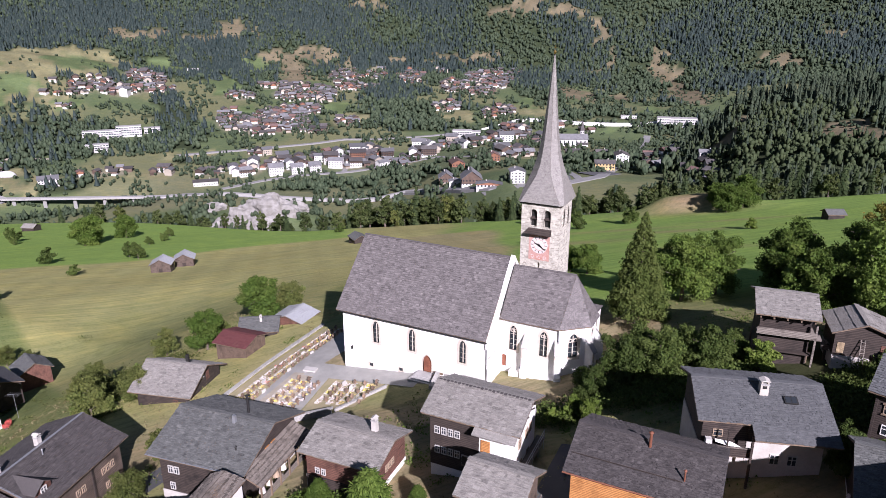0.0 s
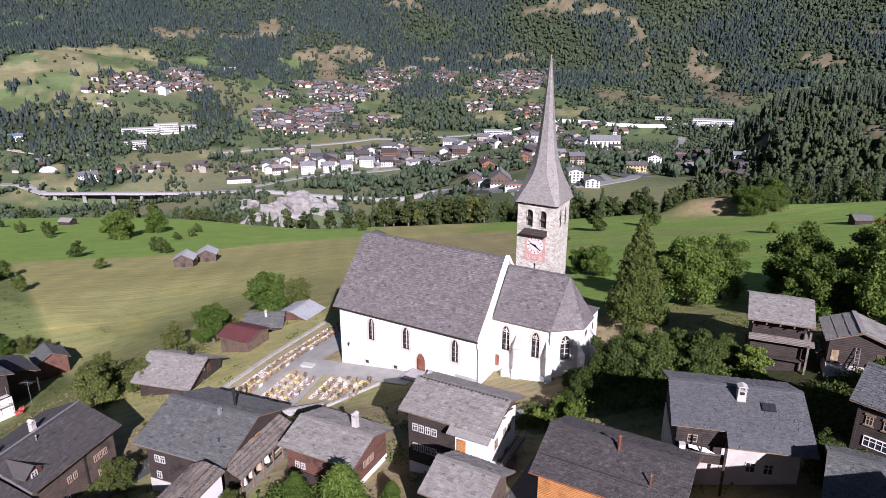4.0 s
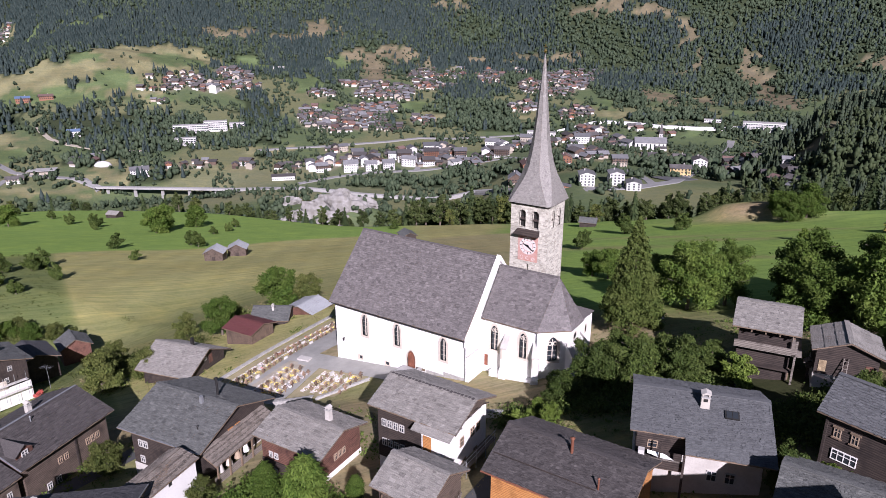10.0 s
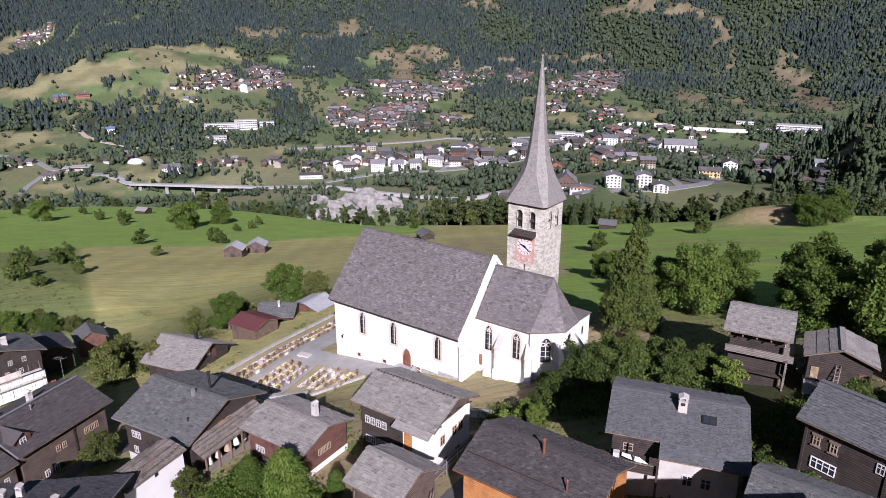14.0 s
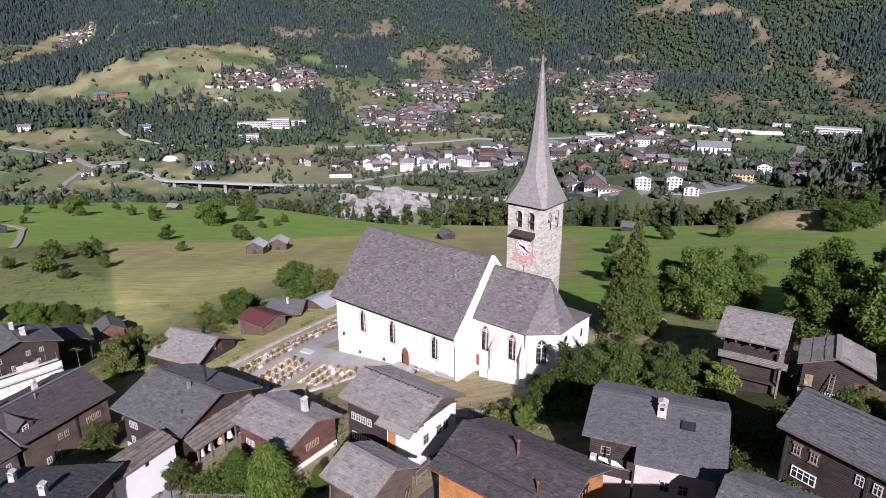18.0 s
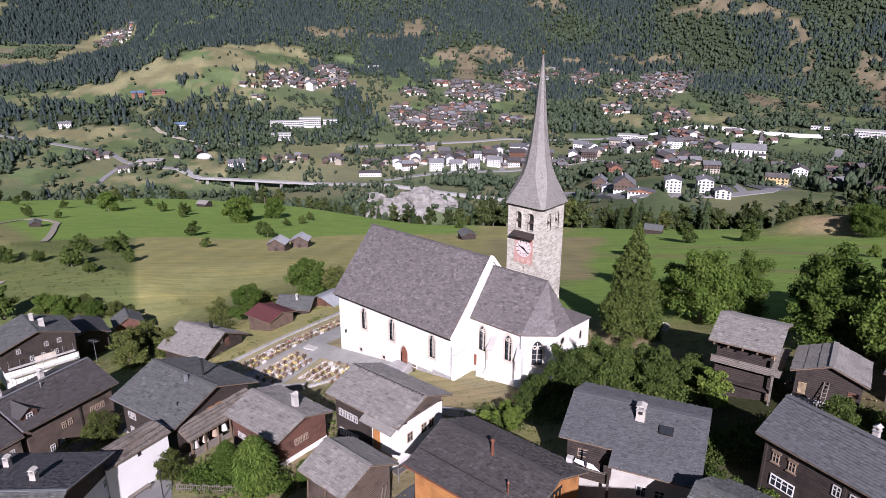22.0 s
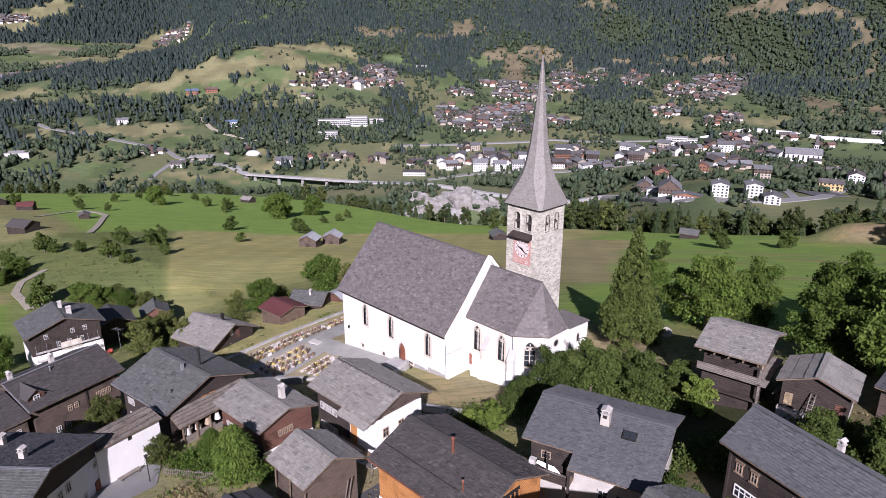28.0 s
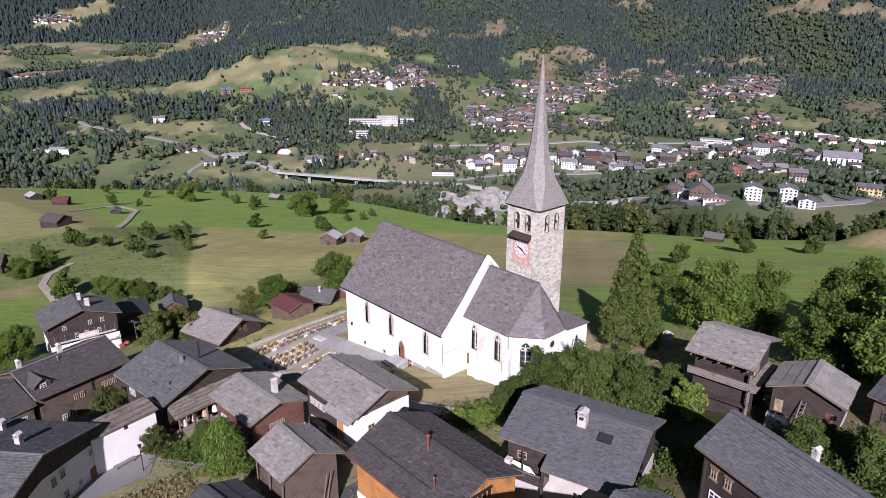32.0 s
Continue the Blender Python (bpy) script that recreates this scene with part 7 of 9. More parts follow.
# single trees in the meadows
meadow = tree_parts("meadow_tree", broadleaf(61, 7.0, 3.6, 1500, 0.36, 10, 0.12), "leaf_dark", "dark fruit tree standing in the meadow")
MEADOW = [
    (-202, 3), (-197, 5), (-186, 10), (-198, 27), (-190, 26), (-186, 33), (-191, 39),
    (-160, 28), (-152, 13), (-166, 13), (-220, 82), (-179, 65), (-193, 102), (-497, 144),
    (-528, 181), (-451, 170), (-387, 150), (-332, 135), (-373, 80), (-389, 69), (-538, 107),
    (-462, 114), (-425, 43), (-449, 45), (-131, -16), (-192, -10), (-164, -17), (-236, 143),
    (-243, 158), (-347, 145), (-366, 153), (-290, 147), (-202, 105), (-298, 175), (-261, 177),
    (-162, 196), (-30, 115), (-33, 163), (-16.0, 175.2),
]
rnd = random.Random(7)
first = True
for x, y in MEADOW:
    a, s = rnd.uniform(0, 360), rnd.uniform(0.6, 1.15)
    if first:
        meadow.matrix_basis = pose(x, y, ground(x, y), 0, 0, a)
        first = False
    else:
        plant(meadow, x, y, a, s, tall=rnd.uniform(0.8, 1.15))
for o in (meadow,):
    tagged(o, group="meadow trees")
plant(round_, -274, 136, 30, 1.6)
plant(round_, -281, 145, 130, 1.7)
plant(round_, -288, 171, 220, 1.5)
plant(round_, -411, 124, 80, 1.6)
plant(dark, 15, 197, 30, 1.25)
plant(dark, -163, -20.5, 70, 0.75)
plant(dark, -168, -14, 160, 0.6)
plant(dark, -176, -10, 220, 0.55)
plant(dark, 20, 206, 90, 1.45)
plant(dark, 10, 207, 150, 0.9)
plant(round_, -2.6, 59.6, 20, 0.75)
plant(round_, -7.1, 62.6, 120, 0.65)
plant(bright, 25.3, 137.0, 40, 0.9)

# belt of taller trees along the rim and in the gorge
belt_a = tree_parts("belt_tree", broadleaf(67, 13.0, 5.2, 1000, 0.6, 11, 0.08), "leaf_belt", "tall broad tree in the wooded belt")
belt_b = tree_parts("belt_tree", broadleaf(71, 15.0, 4.4, 950, 0.58, 11, 0.06), "leaf_belt", "tall leafy tree in the wooded belt")
belt_c = tree_parts("belt_spruce", conifer(73, 18.0, 3.4, 20, 10, 1.0), "needle_belt", "tall spruce in the wooded belt")
belt_d = tree_parts("belt_tree", broadleaf(79, 12.0, 4.6, 1000, 0.6, 10, 0.08), "leaf_olive", "olive-toned tree in the wooded belt")
rnd = random.Random(19)
placed = []
while len(placed) < 500:
    head, k = (rnd.uniform(-4, 82) if len(placed) % 3 else rnd.uniform(4, 38)), rnd.random()
    dd = float(rim_distance(np.array(head))) + 4 + 120 * k ** 1.4
    x, y = HUB[0] - dd * math.sin(radians(head)), HUB[1] + dd * math.cos(radians(head))
    if head > 63 and k > 0.25 and rnd.random() < 0.5:
        continue
    kind = rnd.choice((belt_a, belt_a, belt_b, belt_b, belt_c, belt_a, belt_c, belt_d)) if head > 9 else rnd.choice((belt_c, belt_c, belt_a, belt_b))
    s = rnd.uniform(0.65, 1.1) * (0.75 if head > 60 else 1) * (0.82 if 8 < head < 25 else 1.15 if 27 < head < 36 else 0.7 if 38 < head < 54 else 1)
    placed.append(tagged(plant(kind, x, y, rnd.uniform(0, 360), s, tall=rnd.uniform(0.85, 1.15)), group="wooded belt"))
for o in (belt_a, belt_b, belt_c, belt_d):
    retire(o)


# ---- far woods ----
def woods(name, label, kind, count, material, high, wide, seed, inside, span=(-10, 84, 430, 2420)):
    """Thousands of small trees merged into one mesh, standing where the land suits them: jagged cones or lumpy crowns."""
    rng = np.random.default_rng(seed)
    head, d = rng.uniform(span[0], span[1], count * 7), np.sqrt(rng.uniform(span[2] ** 2, span[3] ** 2, count * 7))
    x, y = HUB[0] - d * np.sin(np.radians(head)), HUB[1] + d * np.cos(np.radians(head))
    keep = np.where(inside(x, y, head, d, rng))[0][:count]
    x, y = x[keep], y[keep]
    z = height(x, y)
    n = len(x)
    h, w = high * rng.uniform(0.55, 1.25, n), wide * rng.uniform(0.65, 1.25, n)
    if kind in ("leafy", "clumpy"):
        bm = bmesh.new()
        bmesh.ops.create_icosphere(bm, subdivisions=1, radius=1)
        shape = np.array([tuple(v.co) for v in bm.verts])
        tris = np.array([[v.index for v in f.verts] for f in bm.faces])
        bm.free()
        lumps = 8 if kind == "clumpy" else 3
        big = 0.5 if kind == "clumpy" else 0.68
        base = np.repeat(np.stack([x, y, z + h * 0.45], 1), lumps, 0) + rng.normal(size=(n * lumps, 3)) * np.repeat(np.stack([w * 0.36, w * 0.36, h * (0.19 if kind == "clumpy" else 0.13)], 1), lumps, 0)
        size = np.repeat(np.stack([w * big, w * big, h * big * 0.58], 1), lumps, 0) * rng.uniform(0.55, 1.15, (n * lumps, 1))
        v = base[:, None] + shape[None] * size[:, None] * rng.uniform(0.6, 1.35, (n * lumps, len(shape), 1))
    elif kind == "fir":
        tiers, side = 5, 7
        v, tris = [], []
        a = rng.uniform(0, 6.28, (n, 1)) + np.arange(side) * 6.2832 / side
        for i in range(tiers):
            rr = w[:, None] * (1 - 0.8 * i / tiers) * rng.uniform(0.65, 1.25, (n, side))
            v.append(np.stack([x[:, None] + np.cos(a + 0.4 * i) * rr, y[:, None] + np.sin(a + 0.4 * i) * rr, z[:, None] + h[:, None] * (0.05 + 0.17 * i + rng.uniform(-0.04, 0.04, (n, side)))], -1))
            v.append(np.stack([x, y, z + h * (0.36 + 0.16 * i)], -1)[:, None])
            tris += [(i * (side + 1) + k, i * (side + 1) + (k + 1) % side, i * (side + 1) + side) for k in range(side)]
        v, tris = np.concatenate(v, 1), np.array(tris)
    else:
        rings, side = ((0.02, 0.95), (0.5, 0.42), (0.44, 0.72)), 5
        a = rng.uniform(0, 6.28, (n, 1)) + np.arange(side) * 6.2832 / side
        v = []
        for s, r in rings:
            rr = w[:, None] * r * rng.uniform(0.7, 1.3, (n, side))
            v.append(np.stack([x[:, None] + np.cos(a) * rr, y[:, None] + np.sin(a) * rr, z[:, None] + h[:, None] * (s + rng.uniform(-0.05, 0.05, (n, side)))], -1))
        v.append(np.stack([x, y, z + h], -1)[:, None])
        v = np.concatenate(v, 1)
        tris = []
        for lo, hi in ((0, 1),):
            for i in range(side):
                k = (i + 1) % side
                tris += [(lo * side + i, lo * side + k, hi * side + k), (lo * side + i, hi * side + k, hi * side + i)]
        tris += [(2 * side + i, 2 * side + (i + 1) % side, 3 * side) for i in range(side)]
        tris = np.array(tris)
    m, k = v.shape[0], v.shape[1]
    me = quick_mesh(name, v.reshape(-1, 3), (np.arange(m)[:, None, None] * k + tris[None]).reshape(-1, 3))
    me.materials.append(M[material])
    return tagged(new(name, me), label, "trees", kind="stuff")


woods("far_conifers", "dark conifer forest on the far mountainside", "spiky", 26000, "needle_hazed", 18, 4.4, 3, lambda x, y, head, d, rng: (wooded(x, y) > rng.uniform(0.2, 0.8, len(x))) & ((d > 1500) | ((d > 1000) & (rng.random(len(x)) < 0.12))) & (waves(x, y, 60, 4.0) + rng.uniform(-0.7, 0.7, len(x)) > -0.25 - 0.5 * smooth(40, 60, head) + 0.55 * smooth(32, 20, head)) & ((head < 65) | (d < 2050)))
woods("upper_valley_conifers", "dark conifer forest up the valley", "spiky", 9000, "needle_hazed", 22, 6, 8, lambda x, y, head, d, rng: (wooded(x, y) > rng.uniform(0.2, 0.8, len(x))) & ((d > 2380) | (head > 64.5)), (57, 84, 1950, 3350))
woods("meadow_groves", "groves and hedges on the upper valley meadows", "leafy", 1500, "leaf_hazed", 13, 6, 10, lambda x, y, head, d, rng: waves(x, y, 55, 2.0) + 0.5 * waves(x, y, 21, 1.0) + rng.uniform(-0.4, 0.4, len(x)) > 0.42, (64.5, 84, 2080, 2840))
woods("far_leafy_woods", "green broadleaf woods in the valley and on the slopes", "leafy", 20000, "leaf_hazed", 13.5, 5.4, 4, lambda x, y, head, d, rng: (wooded(x, y) > rng.uniform(0.15, 0.8, len(x))) & ((waves(x, y, 60, 4.0) + rng.uniform(-0.7, 0.7, len(x)) < 0.2 - 0.4 * smooth(40, 60, head) + 0.6 * smooth(32, 20, head)) | (d < 1300)) & (d > rim_distance(head) + 60) & ((head > 9 - 3 * rng.random(len(x))) | (d > 1250)))
woods("spur_conifers", "tall dark conifers on the near wooded spur", "fir", 1900, "spur_needle", 18, 2.9, 6, lambda x, y, head, d, rng: (head < 9 - 2 * rng.random(len(x))) & (d > 745 + 7 * head + 40 * smooth(3.2, 2, head) * smooth(-2, -1, head) + 25 * rng.random(len(x))) & (wooded(x, y) > 0.3), (-10, 9, 480, 1150))
woods("spur_spruces", "spruces among the broadleaf trees of the lower spur", "fir", 1000, "spur_needle", 15, 2.4, 16, lambda x, y, head, d, rng: (head < 9 - 2 * rng.random(len(x))) & (d < 775 + 5 * head) & (open_land(x, y) < 0.35) & (waves(x, y, 40, 3.0) + rng.uniform(-0.7, 0.7, len(x)) > 0.05), (-10, 9, 400, 900))
woods("spur_broadleaf_trees", "mixed broadleaf trees on the lower slopes of the spur", "clumpy", 1500, "spur_leaf", 10.5, 4.2, 17, lambda x, y, head, d, rng: (head < 9.5 - 2 * rng.random(len(x))) & (d < 790 + 5 * head) & (open_land(x, y) < 0.35), (-10, 9.5, 400, 900))
woods("scattered_far_trees", "scattered trees and hedges among far meadows and houses", "leafy", 12000, "leaf_hazed", 8.5, 3.3, 5, lambda x, y, head, d, rng: (d > rim_distance(head) + 120) & (d < 1950) & ((d > 760) | (head > 34) | (rng.random(len(x)) < 0.3)) & (waves(x, y, 24, 2.5) + 0.6 * waves(x, y, 9, 1.5) + rng.uniform(-0.6, 0.6, len(x)) > 0.15) & (rng.random(len(x)) > 0.93 * open_land(x, y)))
woods("slope_shrubs", "low shrubs scattered over the bare slopes", "leafy", 2600, "leaf_hazed", 4.5, 2.6, 18, lambda x, y, head, d, rng: (patchwork(x, y, BARE_SLOPES) > 0.3) & (waves(x, y, 14, 2.0) + rng.uniform(-0.9, 0.9, len(x)) > 0.2), (-8, 60, 560, 2250))
woods("village_garden_trees", "garden trees and hedges between the far houses", "leafy", 3000, "leaf_hazed", 8.5, 3.4, 9, lambda x, y, head, d, rng: (built_up(x, y) > rng.uniform(0.1, 0.9, len(x))) & (waves(x, y, 13, 2.0) + rng.uniform(-0.8, 0.8, len(x)) > 0.1), (4, 70, 700, 1950))


# ---- weeds, tufts and garden plants between the houses ----
def undergrowth(name, label, count, material, size, seed, box, low=0.15, where=None):
    rng = np.random.default_rng(seed)
    x, y = rng.uniform(box[0], box[2], count), rng.uniform(box[1], box[3], count)
    keep = where(x, y) if where else np.ones(count, bool)
    # nothing grows on the churchyard paving, in the graves or inside the church
    keep &= ~((x > -36) & (x < 12) & (y > -4) & (y < 18)) & ~((x > -36) & (x < -8) & (y > -14) & (y <= -4))
    keep &= ~((x > -11) & (x < -2) & (y > -44) & (y < -33.6))
    x, y = x[keep], y[keep]
    n, k = len(x), 14 if size < 0.6 else 46
    z = height(x, y)
    s = size * rng.uniform(0.4, 1.3, n)
    mid = np.stack([x, y, z], 1)[:, None] + rng.normal(size=(n, k, 3)) * s[:, None, None] * np.array((0.8, 0.8, 0.4)) + np.array((0, 0, low))
    nrm = rng.normal(size=(n, k, 3)) + np.array((0, 0, 0.6))
    nrm /= np.linalg.norm(nrm, axis=2)[..., None]
    t = np.cross(nrm, rng.normal(size=nrm.shape))
    t /= np.linalg.norm(t, axis=2)[..., None]
    b = np.cross(nrm, t)
    q = np.minimum(s * 0.3, 0.13)[:, None, None] * rng.uniform(0.6, 1.3, (n, k, 1))
    v = np.stack([mid - t * q - b * q * 0.7, mid + t * q - b * q * 0.5, mid + b * q * 1.4], 2).reshape(-1, 3)
    me = quick_mesh(name, v, np.arange(len(v)).reshape(-1, 3))
    me.materials.append(M[material])
    return tagged(new(name, me), label, "plants", kind="stuff")


undergrowth("garden_weeds", "low garden plants and weeds between the houses", 5200, "leaf", 0.35, 11, (-70, -55, 52, 30), 0.1, lambda x, y: waves(x, y, 4.5, 2.0) > 0.05)
undergrowth("dry_tufts", "dry grass tufts on the slopes of the village", 6500, "dry_grass", 0.25, 12, (-75, -55, 55, 34), 0.05, lambda x, y: waves(x, y, 6.0, 5.0) > -0.2)
undergrowth("meadow_tufts", "rough tufts and weeds in the pasture", 3000, "leaf_olive", 0.4, 13, (-240, -20, -60, 110), 0.05, lambda x, y: (heading_of(x, y) > 66.5))
undergrowth("hedge_plants", "bushy undergrowth along the slope below the choir", 900, "leaf_dark", 0.9, 14, (9, -9, 30, 8), 0.5, lambda x, y: (y > 0.35 * x - 12.5) & (y < 0.35 * x - 1.5))
undergrowth("hedge_plants", "bushes along the meadow's lower edge", 500, "leaf_olive", 1.3, 15, (-128, -14, -107, 22), 0.8, lambda x, y: (np.abs(y - (0.9 * x + 108)) < 7) & (waves(x, y, 5, 1.0) > -0.2))
undergrowth("slope_bushes", "olive bushes on the slope between the barns", 420, "leaf_olive", 1.2, 21, (-72, -19, -52, 3), 0.8, lambda x, y: (waves(x, y, 5, 1.0) > -0.3) & (np.abs(y - (0.9 * x + 44)) < 9))
undergrowth("garden_shrubs", "dark shrubs and tall weeds in the shaded gardens", 1500, "leaf_dark", 0.7, 16, (33, -16, 56, 8), 0.4, lambda x, y: waves(x, y, 3.5, 1.0) > -0.1)
undergrowth("garden_shrubs", "shrubs and nettles along house walls", 1500, "leaf", 0.5, 17, (-66, -52, 12, -14), 0.3, lambda x, y: waves(x, y, 4.0, 3.0) > 0.35)
undergrowth("garden_shrubs", "lush garden shrubs behind the picket fence", 420, "leaf", 0.75, 18, (-7.5, -34.2, 4.5, -28.0), 0.5, lambda x, y: (waves(x, y, 2.6, 1.0) > -0.25) & (y > -34.2 + 0.465 * (x + 6.6)))
undergrowth("dry_tufts", "dry grass bank below the picket fence", 2600, "dry_grass", 0.3, 19, (-5.0, -41.5, 8.0, -34.0), 0.1, lambda x, y: (y < -34.7 + 0.465 * (x + 6.6)) & (x > -4.6 - 0.2 * (y + 34)))


# ---- the far villages ----
def far_house(name, wall, upper, roof, w, l, h, label, rows=0, base_h=0.45):
    """A simple far house: lower and upper wall, two roof slopes, and windows where they can be told apart."""
    root = thing(name, 0, 0, 0, 0, label, "house", "far village houses")
    k = 0.48 * w / 2
    part("lower_wall", Geo().box(-l / 2, -w / 2, -4, l / 2, w / 2, h * base_h), wall, root)
    ends = [(-w / 2, h * base_h), (w / 2, h * base_h), (w / 2, h), (0, h + k), (-w / 2, h)]
    part("upper_wall", Geo().add([(-l / 2, a, b) for a, b in ends] + [(l / 2, a, b) for a, b in ends], [(4, 3, 2, 1, 0), (5, 6, 7, 8, 9), (0, 1, 6, 5), (1, 2, 7, 6), (4, 0, 5, 9)]), upper, root)
    o, e = 1.2, 0.55
    part("roof", Geo().sheet([(-l / 2 - o, -w / 2 - o, h - e), (l / 2 + o, -w / 2 - o, h - e), (l / 2 + o, 0, h + k + 0.1), (-l / 2 - o, 0, h + k + 0.1)], 0.35).sheet([(-l / 2 - o, 0, h + k + 0.1), (l / 2 + o, 0, h + k + 0.1), (l / 2 + o, w / 2 + o, h - e), (-l / 2 - o, w / 2 + o, h - e)], 0.35), roof, root)
    if rows:
        n = max(2, int(l / 3.2))
        pane = Geo().box(-0.65, -0.06, -0.75, 0.65, 0.02, 0.75).mesh("window")
        pane.materials.append(M["glass"])
        for r in range(rows):
            zz = 1.9 + r * 2.9
            for i in range(n):
                ob = new("window", pane)
                ob.parent = root
                ob.matrix_basis = pose(-l / 2 + l * (i + 0.5) / n, -w / 2, zz)
            for i in range(2):
                ob = new("window", pane)
                ob.parent = root
                ob.matrix_basis = pose(l / 2, -w / 4 + w / 2 * i, zz, 0, 0, 90)
    return root


KINDS = [far_house("chalet", "far_white", "far_brown", "far_dark_roof", 9, 10, 6, "far brown chalet on a white base", 0, 0.35),
         far_house("chalet", "far_white", "far_brown", "far_grey_roof", 8, 10, 5.5, "far timber chalet with grey roof", 0, 0.4),
         far_house("chalet", "far_brown", "far_brown", "far_dark_roof", 7, 8, 5, "small dark timber house far off", 0),
         far_house("chalet", "far_white", "far_cream", "far_dark_roof", 9, 11, 5.5, "white and cream house with dark roof far off", 0, 0.3),
         far_house("chalet", "far_cream", "far_brown", "far_grey_roof", 8, 9, 5.5, "timber chalet on a cream base with grey roof", 0, 0.5),
         far_house("chalet", "far_white", "far_orange", "far_red_roof", 9, 10, 6, "white and orange-brown chalet with reddish roof", 0, 0.5)]
BLOCKS = [far_house("apartment_house", "far_white", "far_white", "far_grey_roof", 12, 18, 11, "white apartment house in the valley town", 3),
          far_house("apartment_house", "far_white", "far_brown", "far_dark_roof", 12, 16, 9, "white and brown guest house in the town", 2, 0.6),
          far_house("apartment_house", "far_cream", "far_cream", "far_grey_roof", 11, 14, 9, "cream town house with grey roof", 2)]
rnd = random.Random(29)
taken = []
hamlet = []
for h0, h1, d0, d1, count, big_share in CLUSTERS:
    done = tries = 0
    hc, dc = (h0 + h1) / 2, (d0 + d1) / 2
    count = int(1.3 * count)
    while done < count and tries < count * 40:
        tries += 1
        a, dd = rnd.uniform(h0, h1), rnd.uniform(d0, d1)
        if ((a - hc) / (h1 - h0) * 2) ** 2 + ((dd - dc) / (d1 - d0) * 2) ** 2 > 1.15 - 0.3 * rnd.random():
            continue
        x, y = HUB[0] - dd * math.sin(radians(a)), HUB[1] + dd * math.cos(radians(a))
        if any((x - p) ** 2 + (y - q) ** 2 < (14 if dd < 1300 else 12) ** 2 for p, q in taken) or float(open_land(np.array([x]), np.array([y]))[0]) > 0.5 and dd < 1800:
            continue
        taken.append((x, y))
        done += 1
        src = rnd.choice(BLOCKS) if rnd.random() < big_share + (0.03 if dd < 1300 else 0) else rnd.choice(KINDS)
        s = rnd.uniform(0.9, 1.35) if dd < 1300 else rnd.uniform(0.95, 1.35) * (1.2 if dd > 2300 else 1)
        if dd > 1300:
            hamlet.append((src, pose(x, y, ground(x, y), 0, 0, rnd.choice((0, 90)) + 40 + rnd.gauss(0, 14)) @ Matrix.Diagonal((s, s, s * rnd.uniform(0.85, 1.1), 1))))
            continue
        copy_thing(src, pose(x, y, ground(x, y), 0, 0, rnd.choice((0, 90)) + 40 + rnd.gauss(0, 14)) @ Matrix.Diagonal((s, s, s * rnd.uniform(0.85, 1.1), 1)))
# the houses higher up, too far to be told apart, are one mass
walls = {}
for src, m in hamlet:
    for o in src.children:
        if o.name.startswith("window"):
            continue
        g = walls.setdefault(o.data.materials[0].name, Geo())
        g.add([m @ v.co for v in o.data.vertices], [tuple(p.vertices) for p in o.data.polygons])
whole, slots = Geo(), []
for k, g in enumerate(walls.values()):
    slots += [k] * len(g.f)
    whole.add(g.v, g.f)
me = whole.mesh("hillside_chalets")
for key in walls:
    me.materials.append(bpy.data.materials[key])
me.polygons.foreach_set("material_index", slots)
tagged(new("hillside_chalets", me), "hundreds of brown and white chalets on the far slope", "houses", kind="stuff")
for o in KINDS + BLOCKS:
    retire(o)


def slab_block(x, y, turn, l, w, h, floors, label, category="building"):
    """A long flat-roofed block with bands of windows."""
    root = thing("white_block", x, y, ground(x, y), turn, label, category)
    part("wall", Geo().box(-l / 2, -w / 2, -5, l / 2, w / 2, h), "far_white", root)
    part("roof", Geo().box(-l / 2 - 0.4, -w / 2 - 0.6, h, l / 2 + 0.4, w / 2 + 0.4, h + 0.5), "concrete", root)
    for f in range(floors):
        zz = 1.2 + f * (h - 1) / floors
        band = part("balcony_band", Geo().box(-l / 2, -w / 2 - 1.2, zz - 0.6, l / 2, -w / 2, zz + 0.5), "far_white", root)
        n = int(l / 4)
        for i in range(n):
            part("window", Geo().box(-l / 2 + l * (i + 0.1) / n, -w / 2 - 0.05, zz + 0.55, -l / 2 + l * (i + 0.9) / n, -w / 2 + 0.05, zz + 2.2), "glass", root)
    return root


slab_block(-1008, 706, 48, 60, 14, 13, 3, "long white clinic building in the trees")
slab_block(-985, 742, 48, 40, 14, 17, 4, "taller white clinic block with balcony bands")
slab_block(-957, 655, 48, 34, 12, 12, 3, "low white clinic wing")
slab_block(-968, 776, 48, 26, 12, 10, 2, "small white clinic wing")
slab_block(-148, 1258, 12, 70, 18, 15, 3, "white station building with long window bands")
slab_block(-243, 1290, 14, 30, 9, 5, 1, "low white flat-roofed platform building")
slab_block(-484, 1036, 24, 34, 16, 14, 3, "large white town building")
slab_block(-470, 1058, 24, 22, 16, 10, 2, "white town building beside the railway")
slab_block(-1231, 1137, 46, 30, 14, 13, 3, "white hotel on the far meadow")


